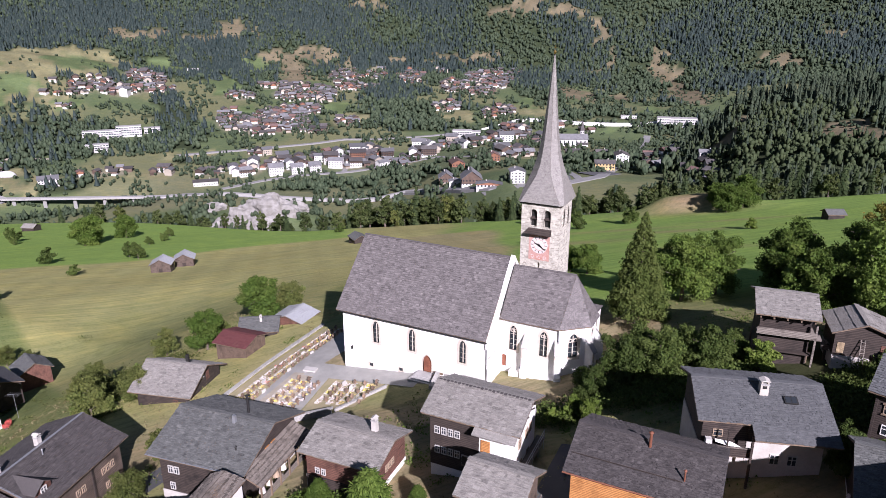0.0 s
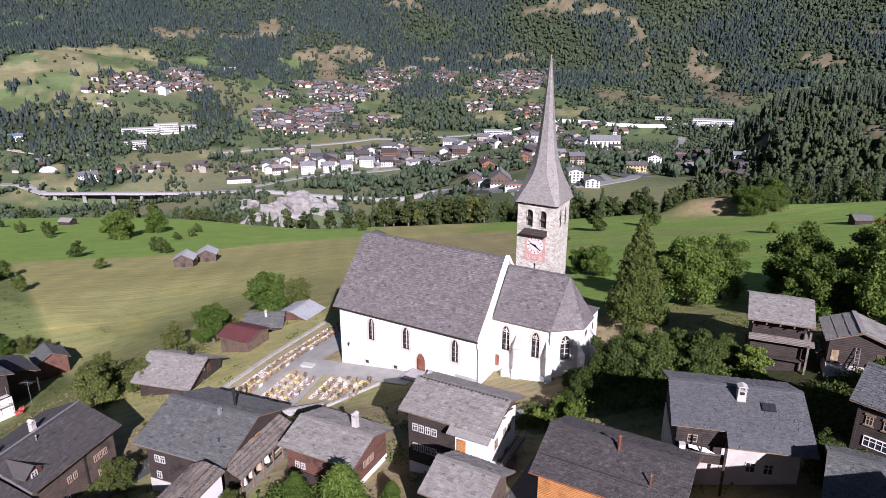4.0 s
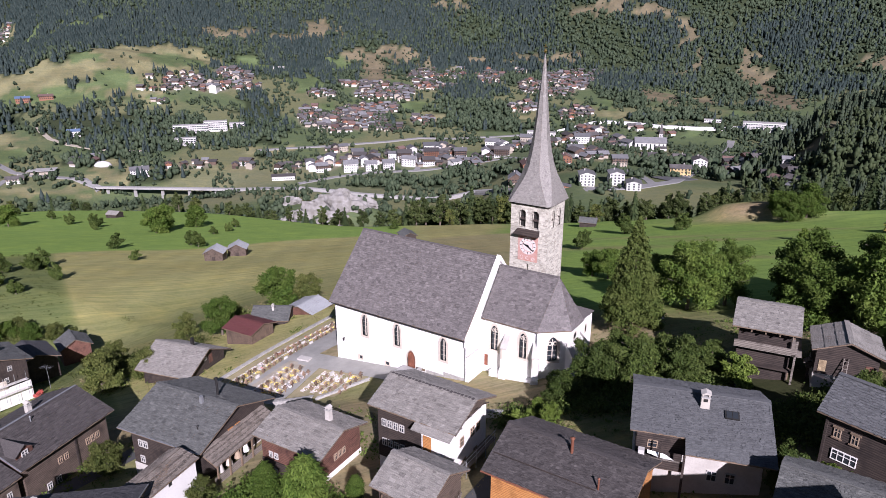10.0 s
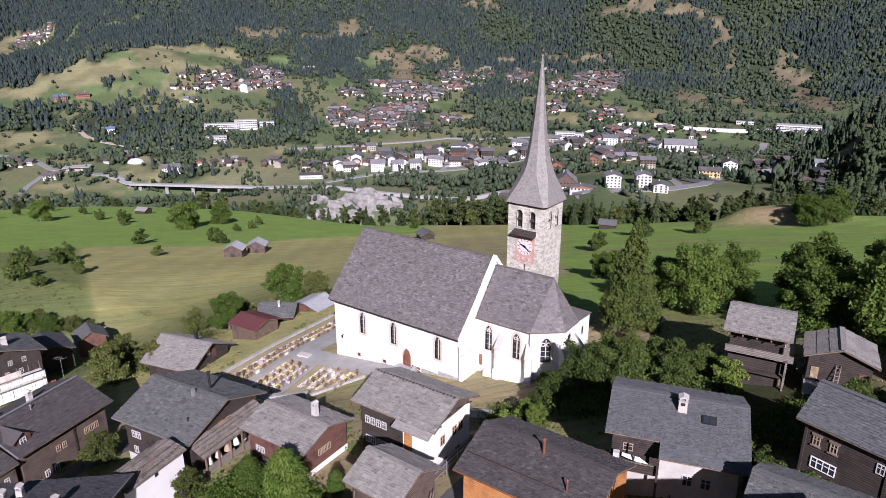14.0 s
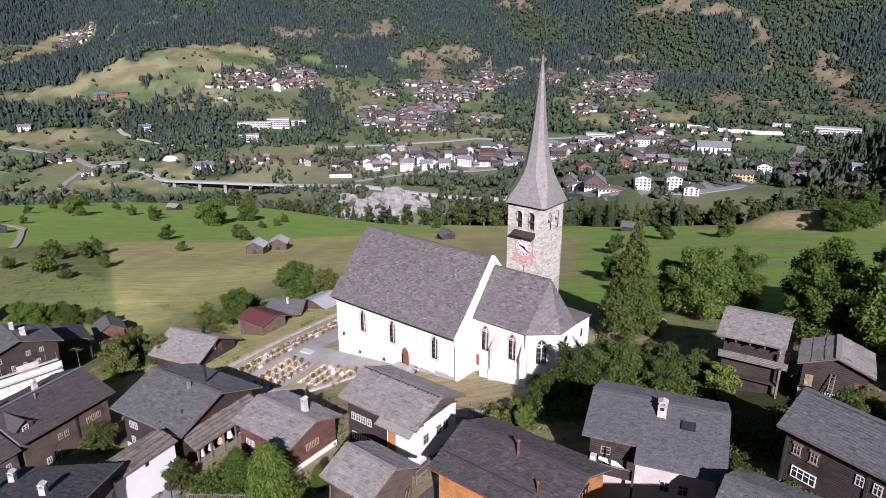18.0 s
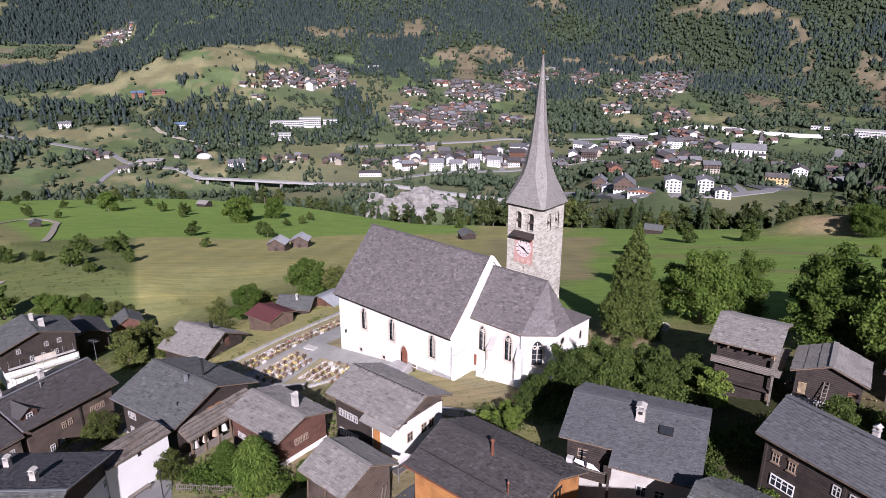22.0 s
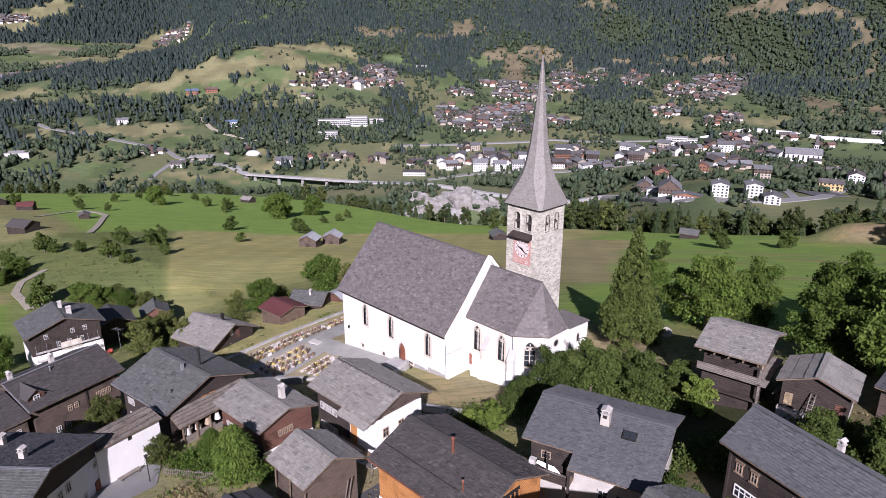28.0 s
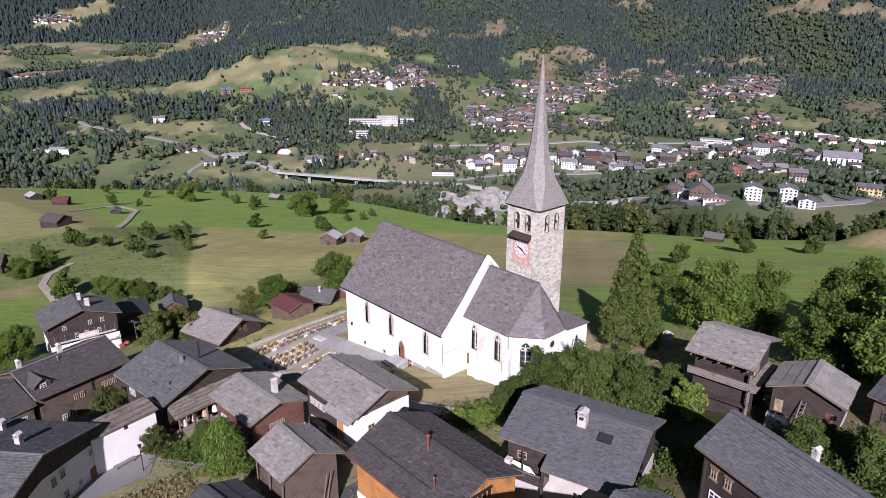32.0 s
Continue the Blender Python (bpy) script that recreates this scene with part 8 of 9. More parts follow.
def town_house(name, x, y, turn, l, w, h, floors, wall, upper, roof, label, pitch=0.42, base_h=0.5, balconies=False):
    """A town house: lower and upper walls, two roof slopes, rows of windows, chimney, and balconies on the front."""
    root = thing(name, x, y, ground(x, y), turn, label, "house", "town houses")
    k, o = pitch * w / 2, 1.1
    part("lower_wall", Geo().box(-l / 2, -w / 2, -6, l / 2, w / 2, h * base_h), wall, root)
    ends = [(-w / 2, h * base_h), (w / 2, h * base_h), (w / 2, h), (0, h + k), (-w / 2, h)]
    part("upper_wall", Geo().add([(-l / 2, a, b) for a, b in ends] + [(l / 2, a, b) for a, b in ends], [(4, 3, 2, 1, 0), (5, 6, 7, 8, 9), (0, 1, 6, 5), (1, 2, 7, 6), (4, 0, 5, 9)]), upper, root)
    for sg in (-1, 1):
        q = [(-l / 2 - o, sg * (w / 2 + o), h - o * pitch), (l / 2 + o, sg * (w / 2 + o), h - o * pitch), (l / 2 + o, 0, h + k + 0.15), (-l / 2 - o, 0, h + k + 0.15)]
        part("roof", Geo().sheet(q if sg < 0 else q[::-1], 0.3), roof, root)
    part("chimney", Geo().box(l * 0.15, w * 0.1, h, l * 0.15 + 0.9, w * 0.1 + 0.9, h + k + 1.3), "plaster_old", root)
    pane = Geo().box(-0.85, -0.05, -0.8, 0.85, 0.03, 0.8).mesh("window")
    pane.materials.append(M["glass"])
    n, c = max(2, int(l / 3.4)), max(2, int(w / 3.6))
    for r in range(floors):
        zz = 1.6 + r * (h - 0.6) / floors
        for m in [pose(-l / 2 + l * (i + 0.5) / n, -w / 2, zz) for i in range(n)] + [pose(sg * l / 2, -w / 2 + w * (i + 0.5) / c, zz, 0, 0, sg * 90) for i in range(c) for sg in (-1, 1)]:
            ob = new("window", pane)
            ob.parent, ob.matrix_basis = root, m
        if balconies and r:
            part("balcony", Geo().box(-l * 0.42, -w / 2 - 1.5, zz - 1.5, l * 0.42, -w / 2, zz - 1.3).box(-l * 0.42, -w / 2 - 1.5, zz - 1.3, l * 0.42, -w / 2 - 1.4, zz - 0.4), upper, root)
    return root


# the lower town
town_house("apartment_block", -211, 583, 118, 17, 15, 12.5, 4, "far_white", "far_white", "far_grey_roof", "tall white apartment block with grey roof", 0.3)
town_house("apartment_block", -187, 603, 118, 17, 15, 12.5, 4, "far_white", "far_white", "far_grey_roof", "tall white apartment block beside its twin", 0.3)
town_house("apartment_block", -164, 590, 112, 15, 14, 8, 3, "far_white", "far_white", "far_grey_roof", "lower white apartment block at the road", 0.3)
town_house("town_house", -272, 603, 118, 24, 22, 8, 2, "far_white", "far_brown", "far_grey_roof", "broad dark timber guest house with wide grey roof", 0.75, 0.2, True)
town_house("town_house", -335, 668, 118, 20, 18, 7.5, 2, "far_cream", "far_brown", "far_grey_roof", "dark timber house with wide grey roof", 0.7, 0.2, True)
town_house("town_house", -350, 730, 128, 22, 17, 11, 3, "far_orange", "far_orange", "far_red_roof", "orange-brown house with reddish roof", 0.5, 0.3)
town_house("town_house", -300, 735, 120, 18, 15, 10, 3, "far_white", "far_orange", "far_red_roof", "white and orange house with reddish roof", 0.5, 0.3)
town_house("town_house", -233, 745, 30, 18, 14, 12, 4, "far_cream", "far_brown", "far_grey_roof", "brown and cream house with grey roof", 0.4)
town_house("town_house", -149, 706, 20, 22, 13, 10, 3, "far_yellow", "far_yellow", "far_dark_roof", "yellow town house beside the road", 0.4)
town_house("town_house", -146, 782, 110, 20, 16, 12, 4, "far_white", "far_white", "far_dark_roof", "tall white town house with dark roof", 0.4)
town_house("town_house", -187, 852, 24, 18, 13, 9, 3, "far_cream", "far_cream", "far_dark_roof", "cream town house in the trees", 0.45)
town_house("town_house", -224, 838, 24, 20, 13, 9, 3, "far_white", "far_brown", "far_dark_roof", "dark timber house on white base", 0.45)
town_house("town_house", -115, 806, 14, 18, 12, 9, 3, "far_white", "far_brown", "far_red_roof", "brown chalet with reddish roof", 0.45, 0.35, True)
town_house("town_house", -38, 690, 14, 16, 11, 9, 2, "far_white", "far_white", "far_grey_roof", "white house at the foot of the woods", 0.4)
town_house("town_house", -56, 676, 14, 11, 10, 8, 2, "far_white", "far_white", "far_dark_roof", "small white house at the foot of the woods", 0.5)
town_house("low_shop", -235, 566, 112, 10, 26, 4, 1, "far_white", "far_orange", "far_grey_roof", "low white and orange roadside building", 0.15, 0.6)
town_house("low_shop", -306, 633, 118, 10, 14, 5, 1, "far_white", "far_white", "far_grey_roof", "low white roadside building", 0.25, 0.6)
town_house("guest_house", -616, 817, 40, 22, 18, 15, 4, "far_white", "far_brown", "far_dark_roof", "large white and brown guest house with balconies", 0.45, 0.6, True)
town_house("guest_house", -580, 842, 38, 24, 18, 17, 5, "far_white", "far_orange", "far_dark_roof", "tall white and reddish guest house with balconies", 0.45, 0.4, True)
town_house("guest_house", -540, 868, 34, 20, 16, 14, 4, "far_white", "far_brown", "far_grey_roof", "brown guest house with balconies", 0.45, 0.4, True)
town_house("guest_house", -470, 880, 30, 24, 16, 13, 4, "far_white", "far_brown", "far_dark_roof", "dark guest house with long balconies", 0.45, 0.3, True)
town_house("white_house", -656, 729, 48, 22, 18, 13, 3, "far_white", "far_white", "far_grey_roof", "large white house with grey roof", 0.5)
town_house("white_house", -634, 752, 48, 18, 16, 11, 3, "far_white", "far_white", "far_grey_roof", "white house with grey roof", 0.5)
town_house("white_house", -615, 772, 48, 18, 16, 11, 3, "far_white", "far_white", "far_grey_roof", "white house with grey roof", 0.5)
town_house("town_house", -690, 700, 50, 18, 14, 11, 3, "far_white", "far_brown", "far_grey_roof", "white and brown house above the river", 0.45)
town_house("long_shed", -712, 640, 44, 34, 14, 6, 1, "far_white", "far_white", "far_dark_roof", "long low white shed with dark roof panels", 0.3)
town_house("villa", -887, 518, 56, 26, 15, 10, 3, "far_white", "far_white", "far_grey_roof", "large white villa beside the valley road", 0.5)
town_house("low_shop", -979, 385, 62, 22, 14, 7, 2, "far_white", "far_cream", "far_dark_roof", "low house with dark roof at the road fork", 0.4)
town_house("farmhouse", -1339, 587, 64, 24, 14, 8, 2, "far_orange", "far_orange", "far_blue_roof", "reddish farmhouse with blue roof on the meadow", 0.4)
town_house("farmhouse", -1322, 622, 64, 24, 13, 7, 2, "far_orange", "far_orange", "far_red_roof", "brick-red farm building on the meadow", 0.4)
town_house("town_house", -1130, 560, 60, 20, 14, 9, 2, "far_white", "far_white", "far_blue_roof", "pale building with blue roof among trees", 0.4)
town_house("farmhouse", -1267, 413, 70, 20, 13, 8, 2, "far_white", "far_white", "far_grey_roof", "white house in the wood's edge", 0.4)
dome = thing("dome_hall", -962, 506, ground(-962, 506), 40, "white domed tennis hall beside the road", "hall")
g, rows_ = Geo(), 7
for i in range(rows_):
    for k in range(16):
        e, a = 1.5708 * i / (rows_ - 1), 6.2832 * k / 16
        g.v.append((13 * math.cos(e) * math.cos(a), 9 * math.cos(e) * math.sin(a), 7.5 * math.sin(e) - 0.5))
        if i:
            j, q = 16 * i, (k + 1) % 16
            g.f.append((j - 16 + k, j - 16 + q, j + q, j + k))
part("canopy", g, "far_white", dome, soft=True)
part("base_ring", Geo().tube((0, 0, -3), (0, 0, 0.2), 13.2, 13.2, 16), "concrete", dome).matrix_basis = Matrix.Diagonal((1, 0.7, 1, 1))
# far church
fc = thing("far_church", -276, 1016, ground(-276, 1016), 24, "white church of the valley town with a pointed turret", "church")
part("wall", Geo().box(-24, -8, -4, 24, 8, 13), "far_white", fc)
part("gable", Geo().add([(sx * 23.95, a, b) for sx in (-1, 1) for a, b in ((-8, 13), (8, 13), (0, 20))], [(2, 1, 0), (3, 4, 5)]), "far_white", fc)
part("roof", Geo().sheet([(-25, -9.2, 12.4), (25, -9.2, 12.4), (25, 0, 20.3), (-25, 0, 20.3)], 0.3).sheet([(-25, 0, 20.3), (25, 0, 20.3), (25, 9.2, 12.4), (-25, 9.2, 12.4)], 0.3), "far_grey_roof", fc)
for i in range(7):
    part("window", plate(Geo(), arch(2.0, 3, 10.5, False), pose(-20 + 6.6 * i, -8, 0), -0.1, 0.1), "glass", fc)
part("annex", Geo().box(8, -14, -4, 24, -8, 5), "far_white", fc)
part("annex_roof", Geo().sheet([(7.5, -14.6, 5), (24.6, -14.6, 5), (24.6, -8, 7.4), (7.5, -8, 7.4)], 0.3), "far_dark_roof", fc)
part("tower", Geo().box(14, 8, -4, 20, 14, 24), "far_white", fc)
for sx in (-1, 1):
    part("window", Geo().box(17 + sx * 1.4 - 0.6, 7.9, 19.5, 17 + sx * 1.4 + 0.6, 8.0, 22.5), "glass", fc)
part("spire", Geo().add([(13.6, 7.6, 24), (20.4, 7.6, 24), (20.4, 14.4, 24), (13.6, 14.4, 24), (17, 11, 42)], [(0, 1, 4), (1, 2, 4), (2, 3, 4), (3, 0, 4), (3, 2, 1, 0)]), "far_dark_roof", fc)


# ---- valley roads, viaduct, railway ----
def polar(head, d):
    return (HUB[0] - d * math.sin(radians(head)), HUB[1] + d * math.cos(radians(head)))


def route(name, stops, width, material, label, lift=0.5, category="road", step=18):
    return strip(name, [polar(*q) for q in stops], width, material, label, category, lift=lift, step=step)


MAIN = [(51.5, 1008), (46.5, 985), (41, 930), (36, 900), (31, 868), (28.5, 800), (26, 712), (23.9, 676), (21, 676), (17.8, 688), (14.6, 729), (12.9, 843), (11.7, 987), (10.8, 1161), (10.5, 1264)]
route("valley_road", MAIN, 12, "road_pale", "pale valley road through the town", 0.7)
route("valley_road", [(61.1, 1063), (62, 1101), (64.5, 1128), (66.4, 1161), (67.3, 1213), (69.5, 1262), (71.5, 1311), (73.4, 1356), (75.2, 1410), (75.8, 1442), (76.3, 1504), (76.8, 1572), (76.9, 1635), (78.3, 1623), (80.4, 1611)], 9, "road_pale", "pale road curving up the valley", 0.6)
route("town_street", [(24.5, 971), (22.6, 1027), (20.7, 1160), (18.6, 1240)], 9, "road_pale", "pale town street")
route("town_street", [(18.5, 821), (17.3, 768), (16.2, 709)], 9, "road_pale", "street between the apartment blocks")
route("town_street", [(46, 1008), (42.8, 1030), (39.9, 1045), (36.0, 1050), (32, 1060), (28, 1050), (24.5, 971)], 8, "road_pale", "pale street through the lower town")
route("town_street", [(36, 1050), (35.2, 1110), (33.6, 1190)], 8, "road_pale", "steep town street")
route("railway_line", [(49.0, 1176), (46.6, 1181), (43.7, 1184), (40.9, 1193), (38.2, 1203), (35.6, 1222), (32.8, 1217), (29.5, 1230), (24.5, 1268)], 7, "road_pale", "pale railway line above the town", 1.4, "railway")
route("side_road", [(67.0, 1132), (68.1, 1091), (68.6, 1065)], 8, "road_pale", "side road to the river")
route("forest_road", [(64.4, 1392), (63.7, 1323), (62.6, 1282), (60.5, 1237), (57.6, 1214)], 8, "gravel", "pale forest road")
route("car_park", [(15.6, 742), (13.6, 772)], 30, "asphalt", "grey car park beside the yellow house", 0.4, "car park")
route("car_park", [(21.6, 672), (24.6, 664)], 14, "road_pale", "pale forecourt at the main road", 0.4, "car park")
strip("meadow_track", [(-170, -5), (-160, -14), (-149, -18), (-140, -18.5), (-130, -19)], 2.0, "gravel", "gravel track past the meadow barn", "track", lift=0.2, step=3)
strip("meadow_track", [(-337, 33), (-355, 48), (-370, 60), (-371, 67), (-352, 68.5), (-330, 65), (-313, 58), (-283, 47), (-256, 36.5), (-236, 28)], 2.6, "gravel", "pale gravel track across the meadow", "track", lift=0.3, step=4)
rail = thing("railway_wall", 0, 0, 0, 0, "long pale railway embankment wall above the town", "wall")
g = Geo()
line = [polar(24.5, 1272), polar(22.8, 1301), polar(21.3, 1333), polar(20.3, 1342), polar(17.9, 1336), polar(16.1, 1322), polar(13.3, 1318), polar(11.1, 1324), polar(9.7, 1340)]
for i, ((x0, y0), (x1, y1)) in enumerate(zip(line, line[1:])):
    z0, z1 = ground(x0, y0), ground(x1, y1)
    h0, h1 = (2.5, 4.5) if i == 0 else (4.5, 5.5) if i == 1 else (5.5, 5.5)
    g.add([(x0, y0, z0 - 6), (x1, y1, z1 - 6), (x1, y1, z1 + h1), (x0, y0, z0 + h0), (x0, y0 + 9, z0 + h0), (x1, y1 + 9, z1 + h1)], [(0, 1, 2, 3), (3, 2, 5, 4)])
part("wall_face", g, "far_white", rail)
via = thing("viaduct", 0, 0, 0, 0, "grey concrete road viaduct on slender piers", "bridge")
x0, y0 = polar(61.2, 1063)
x1, y1 = polar(51.3, 1007)
z0, z1 = ground(x0, y0) + 6, ground(x1, y1) + 5
part("deck", Geo().bar((x0, y0, z0), (x1, y1, z1), 12, 1.6), "concrete", via)
for (xa, ya), za, (hb, db) in (((x0, y0), z0, (62.6, 1108)), ((x1, y1), z1, (47.5, 988))):
    xb, yb = polar(hb, db)
    part("ramp", Geo().bar((xa, ya, za), (xb, yb, ground(xb, yb)), 12, 1.6), "concrete", via, "approach ramp")
part("parapet", Geo().bar((x0 + 3, y0 - 5.5, z0 + 1.4), (x1 + 3, y1 - 5.5, z1 + 1.4), 0.4, 1.1), "concrete", via)
for i in range(5):
    s = (i + 0.35) / 5
    px, py, pz = x0 + (x1 - x0) * s, y0 + (y1 - y0) * s, z0 + (z1 - z0) * s
    part("pier", Geo().box(px - 1.6, py - 1.6, pz - 30, px + 1.6, py + 1.6, pz - 0.6), "concrete", via)
# rock faces and river walls in the gorge
def crag(x, y, w, h, seed, label):
    rnd = random.Random(seed)
    bm = bmesh.new()
    bmesh.ops.create_icosphere(bm, subdivisions=4, radius=1)
    for v in bm.verts:
        q = v.co.copy()
        n = noise.noise(q * 1.7 + Vector((seed, 0, 0))) * 0.35 + noise.noise(q * 5.0 + Vector((0, seed, 0))) * 0.14 + abs(noise.noise(q * 11.0)) * 0.06
        v.co = Vector((q.x * w * (1 + n), q.y * w * 0.5 * (1 + n), q.z * h * (1 + n)))
    me = bpy.data.meshes.new("crag")
    bm.to_mesh(me)
    bm.free()
    me.materials.append(M["rock"])
    ob = new("crag", me)
    ob.matrix_basis = pose(x, y, ground(x, y) - 0.15 * h, 0, 0, rnd.uniform(20, 60))
    return tagged(ob, label, "rock")


for i, (hd_, dd, w, h) in enumerate(((42.6, 730, 30, 18), (44.6, 738, 24, 16), (41.0, 742, 20, 11), (46.2, 752, 20, 12), (43.4, 708, 18, 11), (47.0, 900, 20, 10), (39.4, 770, 18, 8), (44.0, 880, 24, 9))):
    x, y = polar(hd_, dd)
    crag(x, y, w, h, i + 1, "pale broken rock face above the river")
gw = thing("river_wall", 0, 0, 0, 0, "pale grey river embankment wall", "wall")
g = Geo()
line = [polar(46, 972), polar(43.5, 948), polar(41, 921), polar(38.5, 905), polar(36, 891), polar(33.5, 874), polar(31, 858), polar(28.5, 790)]
for (x0, y0), (x1, y1) in zip(line, line[1:]):
    z0, z1 = ground(x0, y0), ground(x1, y1)
    g.add([(x0, y0, z0 - 6), (x1, y1, z1 - 6), (x1, y1, z1 + 4), (x0, y0, z0 + 4), (x0 - 3, y0 + 6, z0 + 4), (x1 - 3, y1 + 6, z1 + 4)], [(0, 1, 2, 3), (3, 2, 5, 4)])
part("wall_face", g, "concrete", gw)
works = thing("works_hall", *polar(77.6, 1240), ground(*polar(77.6, 1240)), 60, "low white works hall far up the valley", "hall")
part("wall", Geo().box(-26, -11, -4, 26, 11, 7), "far_white", works)
part("roof", Geo().box(-26.6, -11.6, 7, 26.6, 11.6, 7.7), "concrete", works)
hall = thing("petrol_station", *polar(64.6, 1148), ground(*polar(64.6, 1148)), 50, "flat-roofed pale building beside the valley road", "building")
part("wall", Geo().box(-15, -8, -4, 15, 8, 4.5), "far_cream", hall)
part("roof", Geo().box(-19, -12, 4.5, 19, 10, 5.3), "concrete", hall)


# ---- churchyard ----
def laid(name, outline, material, label, category, lift=0.06, n=10):
    """A paved area given by four plan corners, following the ground."""
    g = Geo()
    a, b, c2, d = [Vector((*p, 0)) for p in outline]
    k = 0
    for i in range(n + 1):
        for j in range(n + 1):
            p = lerp(lerp(a, b, i / n), lerp(d, c2, i / n), j / n)
            g.v.append((p.x, p.y, ground(p.x, p.y) + lift))
    for i in range(n):
        for j in range(n):
            k = i * (n + 1) + j
            g.f.append((k, k + n + 1, k + n + 2, k + 1))
    return tagged(part(name, g, material), label, category, kind="structure")


laid("churchyard_path", [(-30.3, -12.5), (-27.6, -12.5), (-24.2, 12.0), (-30.3, 12.0)], "paving", "grey paved churchyard path", "path")
laid("churchyard_path", [(-27.0, -3.6), (-9.0, -3.6), (-9.0, -0.05), (-27.0, -0.05)], "paving", "grey paved strip along the nave", "path", 0.09)
laid("churchyard_path", [(-24.6, -13.0), (-21.8, -13.0), (-22.6, -3.0), (-25.2, -3.0)], "paving", "grey paved path to the gate", "path", 0.07)


laid("grave_field", [(-35.0, -12.5), (-30.3, -12.5), (-30.3, 12.6), (-35.2, 12.6)], "grave_soil", "dry tan grave field", "churchyard", 0.05)
laid("grave_field", [(-29.6, -12.6), (-24.4, -12.6), (-25.2, -3.2), (-28.8, -3.2)], "gravel", "gravelled grave field", "churchyard", 0.085)
laid("grave_field", [(-21.8, -11.0), (-14.4, -9.5), (-13.4, -3.6), (-22.4, -3.6)], "grave_soil", "dry grassy grave field", "churchyard", 0.05)


def yard_wall(name, line, high, thick, material, label):
    root = thing(name, 0, 0, 0, 0, label, "wall")
    for (x0, y0), (x1, y1) in zip(line, line[1:]):
        n = max(1, int(math.hypot(x1 - x0, y1 - y0) / 2.0))
        for i in range(n):
            p, q = lerp((x0, y0, 0), (x1, y1, 0), i / n), lerp((x0, y0, 0), (x1, y1, 0), (i + 1) / n)
            p.z, q.z = ground(p.x, p.y), ground(q.x, q.y)
            part("wall_section", Geo().bar((p.x, p.y, p.z + high / 2 - 1.0), (q.x, q.y, q.z + high / 2 - 1.0), thick, high + 2.0), material, root)
            part("coping", Geo().bar((p.x, p.y, p.z + high + 0.04), (q.x, q.y, q.z + high + 0.04), thick + 0.1, 0.08), "rubble" if material == "rubble" else "concrete", root)
    return root


yard_wall("churchyard_wall", [(-35.3, -13.2), (-35.9, 0), (-36.3, 14.0)], 0.3, 0.4, "rubble", "low rubble wall round the churchyard")
yard_wall("churchyard_wall", [(-16.4, -10.7), (-12.6, -4.2)], 0.3, 0.25, "rubble", "low grey wall beside the inner graves")
yard_wall("churchyard_wall", [(-21.0, -13.6), (-16.2, -11.4)], 0.9, 0.4, "rubble", "rubble wall by the gate")
yard_wall("retaining_wall", [(3.2, -8.3), (8.8, -6.4)], 0.75, 0.5, "plaster", "white retaining wall below the choir")


def grave(flowers, cross_m, style, seed, bed="grave_green"):
    """A grave: kerbed bed with flowers and a roofed wooden cross or a stone."""
    rnd = random.Random(seed)
    root = thing("grave", 0, 0, 0, 0, "small kerbed grave with flowers and a roofed cross", "grave", "graves in the churchyard")
    kerb = Geo().box(-0.42, 0, -0.3, 0.42, 0.09, 0.16).box(-0.42, 1.35, -0.3, 0.42, 1.45, 0.16).box(-0.42, 0.09, -0.3, -0.33, 1.35, 0.16).box(0.33, 0.09, -0.3, 0.42, 1.35, 0.16)
    part("kerb", kerb, "grave_stone", root)
    v, f = leaf_cloud(np.random.default_rng(seed), [(0, 0.4 + 0.3 * i, 0.12) for i in range(4)], [0.36] * 4, 95, 0.1, 0.6, 0.2)
    me = quick_mesh("flower_bed", v, f)
    me.materials.append(M[flowers])
    part("flower_bed", me, None, root)
    part("bed", Geo().box(-0.33, 0.09, -0.3, 0.33, 1.35, 0.1), bed, root)
    if style == 0:
        c1 = part("cross", lattice([-0.28, -0.06, 0.06, 0.28], [-0.3, 0.74, 0.88, 1.25], lambda i, k: i == 1 or k == 1, 1.5, 1.58), cross_m, root)
        part("cross_roof", Geo().sheet([(-0.34, 1.4, 0.98), (0, 1.4, 1.34), (0, 1.68, 1.34), (-0.34, 1.68, 0.98)], 0.03).sheet([(0, 1.4, 1.34), (0.34, 1.4, 0.98), (0.34, 1.68, 0.98), (0, 1.68, 1.34)], 0.03), "cross_wood", c1)
    else:
        part("headstone", Geo().box(-0.3, 1.46, -0.3, 0.3, 1.6, 0.95), "grave_stone", root)
    return root


GRAVES = [grave("flower_red", "cross_wood", 0, 1, "grave_bed"), grave("flower_yellow", "cross_wood", 0, 2), grave("flower_white", "cross_wood", 0, 3, "grave_bed"), grave("grave_green", "cross_wood", 0, 4, "grave_bed"), grave("flower_white", "cross_wood", 1, 5, "grave_bed"), grave("flower_yellow", "cross_wood", 0, 6, "grave_bed")]
rnd = random.Random(3)
spots = []
for r, xx in enumerate((-34.0, -32.2)):
    spots += [(xx + 0.3, -10.6 + 1.12 * i, -90) for i in range(21)]
for k in range(3):
    spots += [(-28.4 + 1.75 * k + 0.05 * i, -11.8 + 1.1 * i, -90) for i in range(7)]
for k in range(4):
    spots += [(-21.0 + 1.75 * k, -8.6 + 1.05 * i, -90) for i in range(5)]
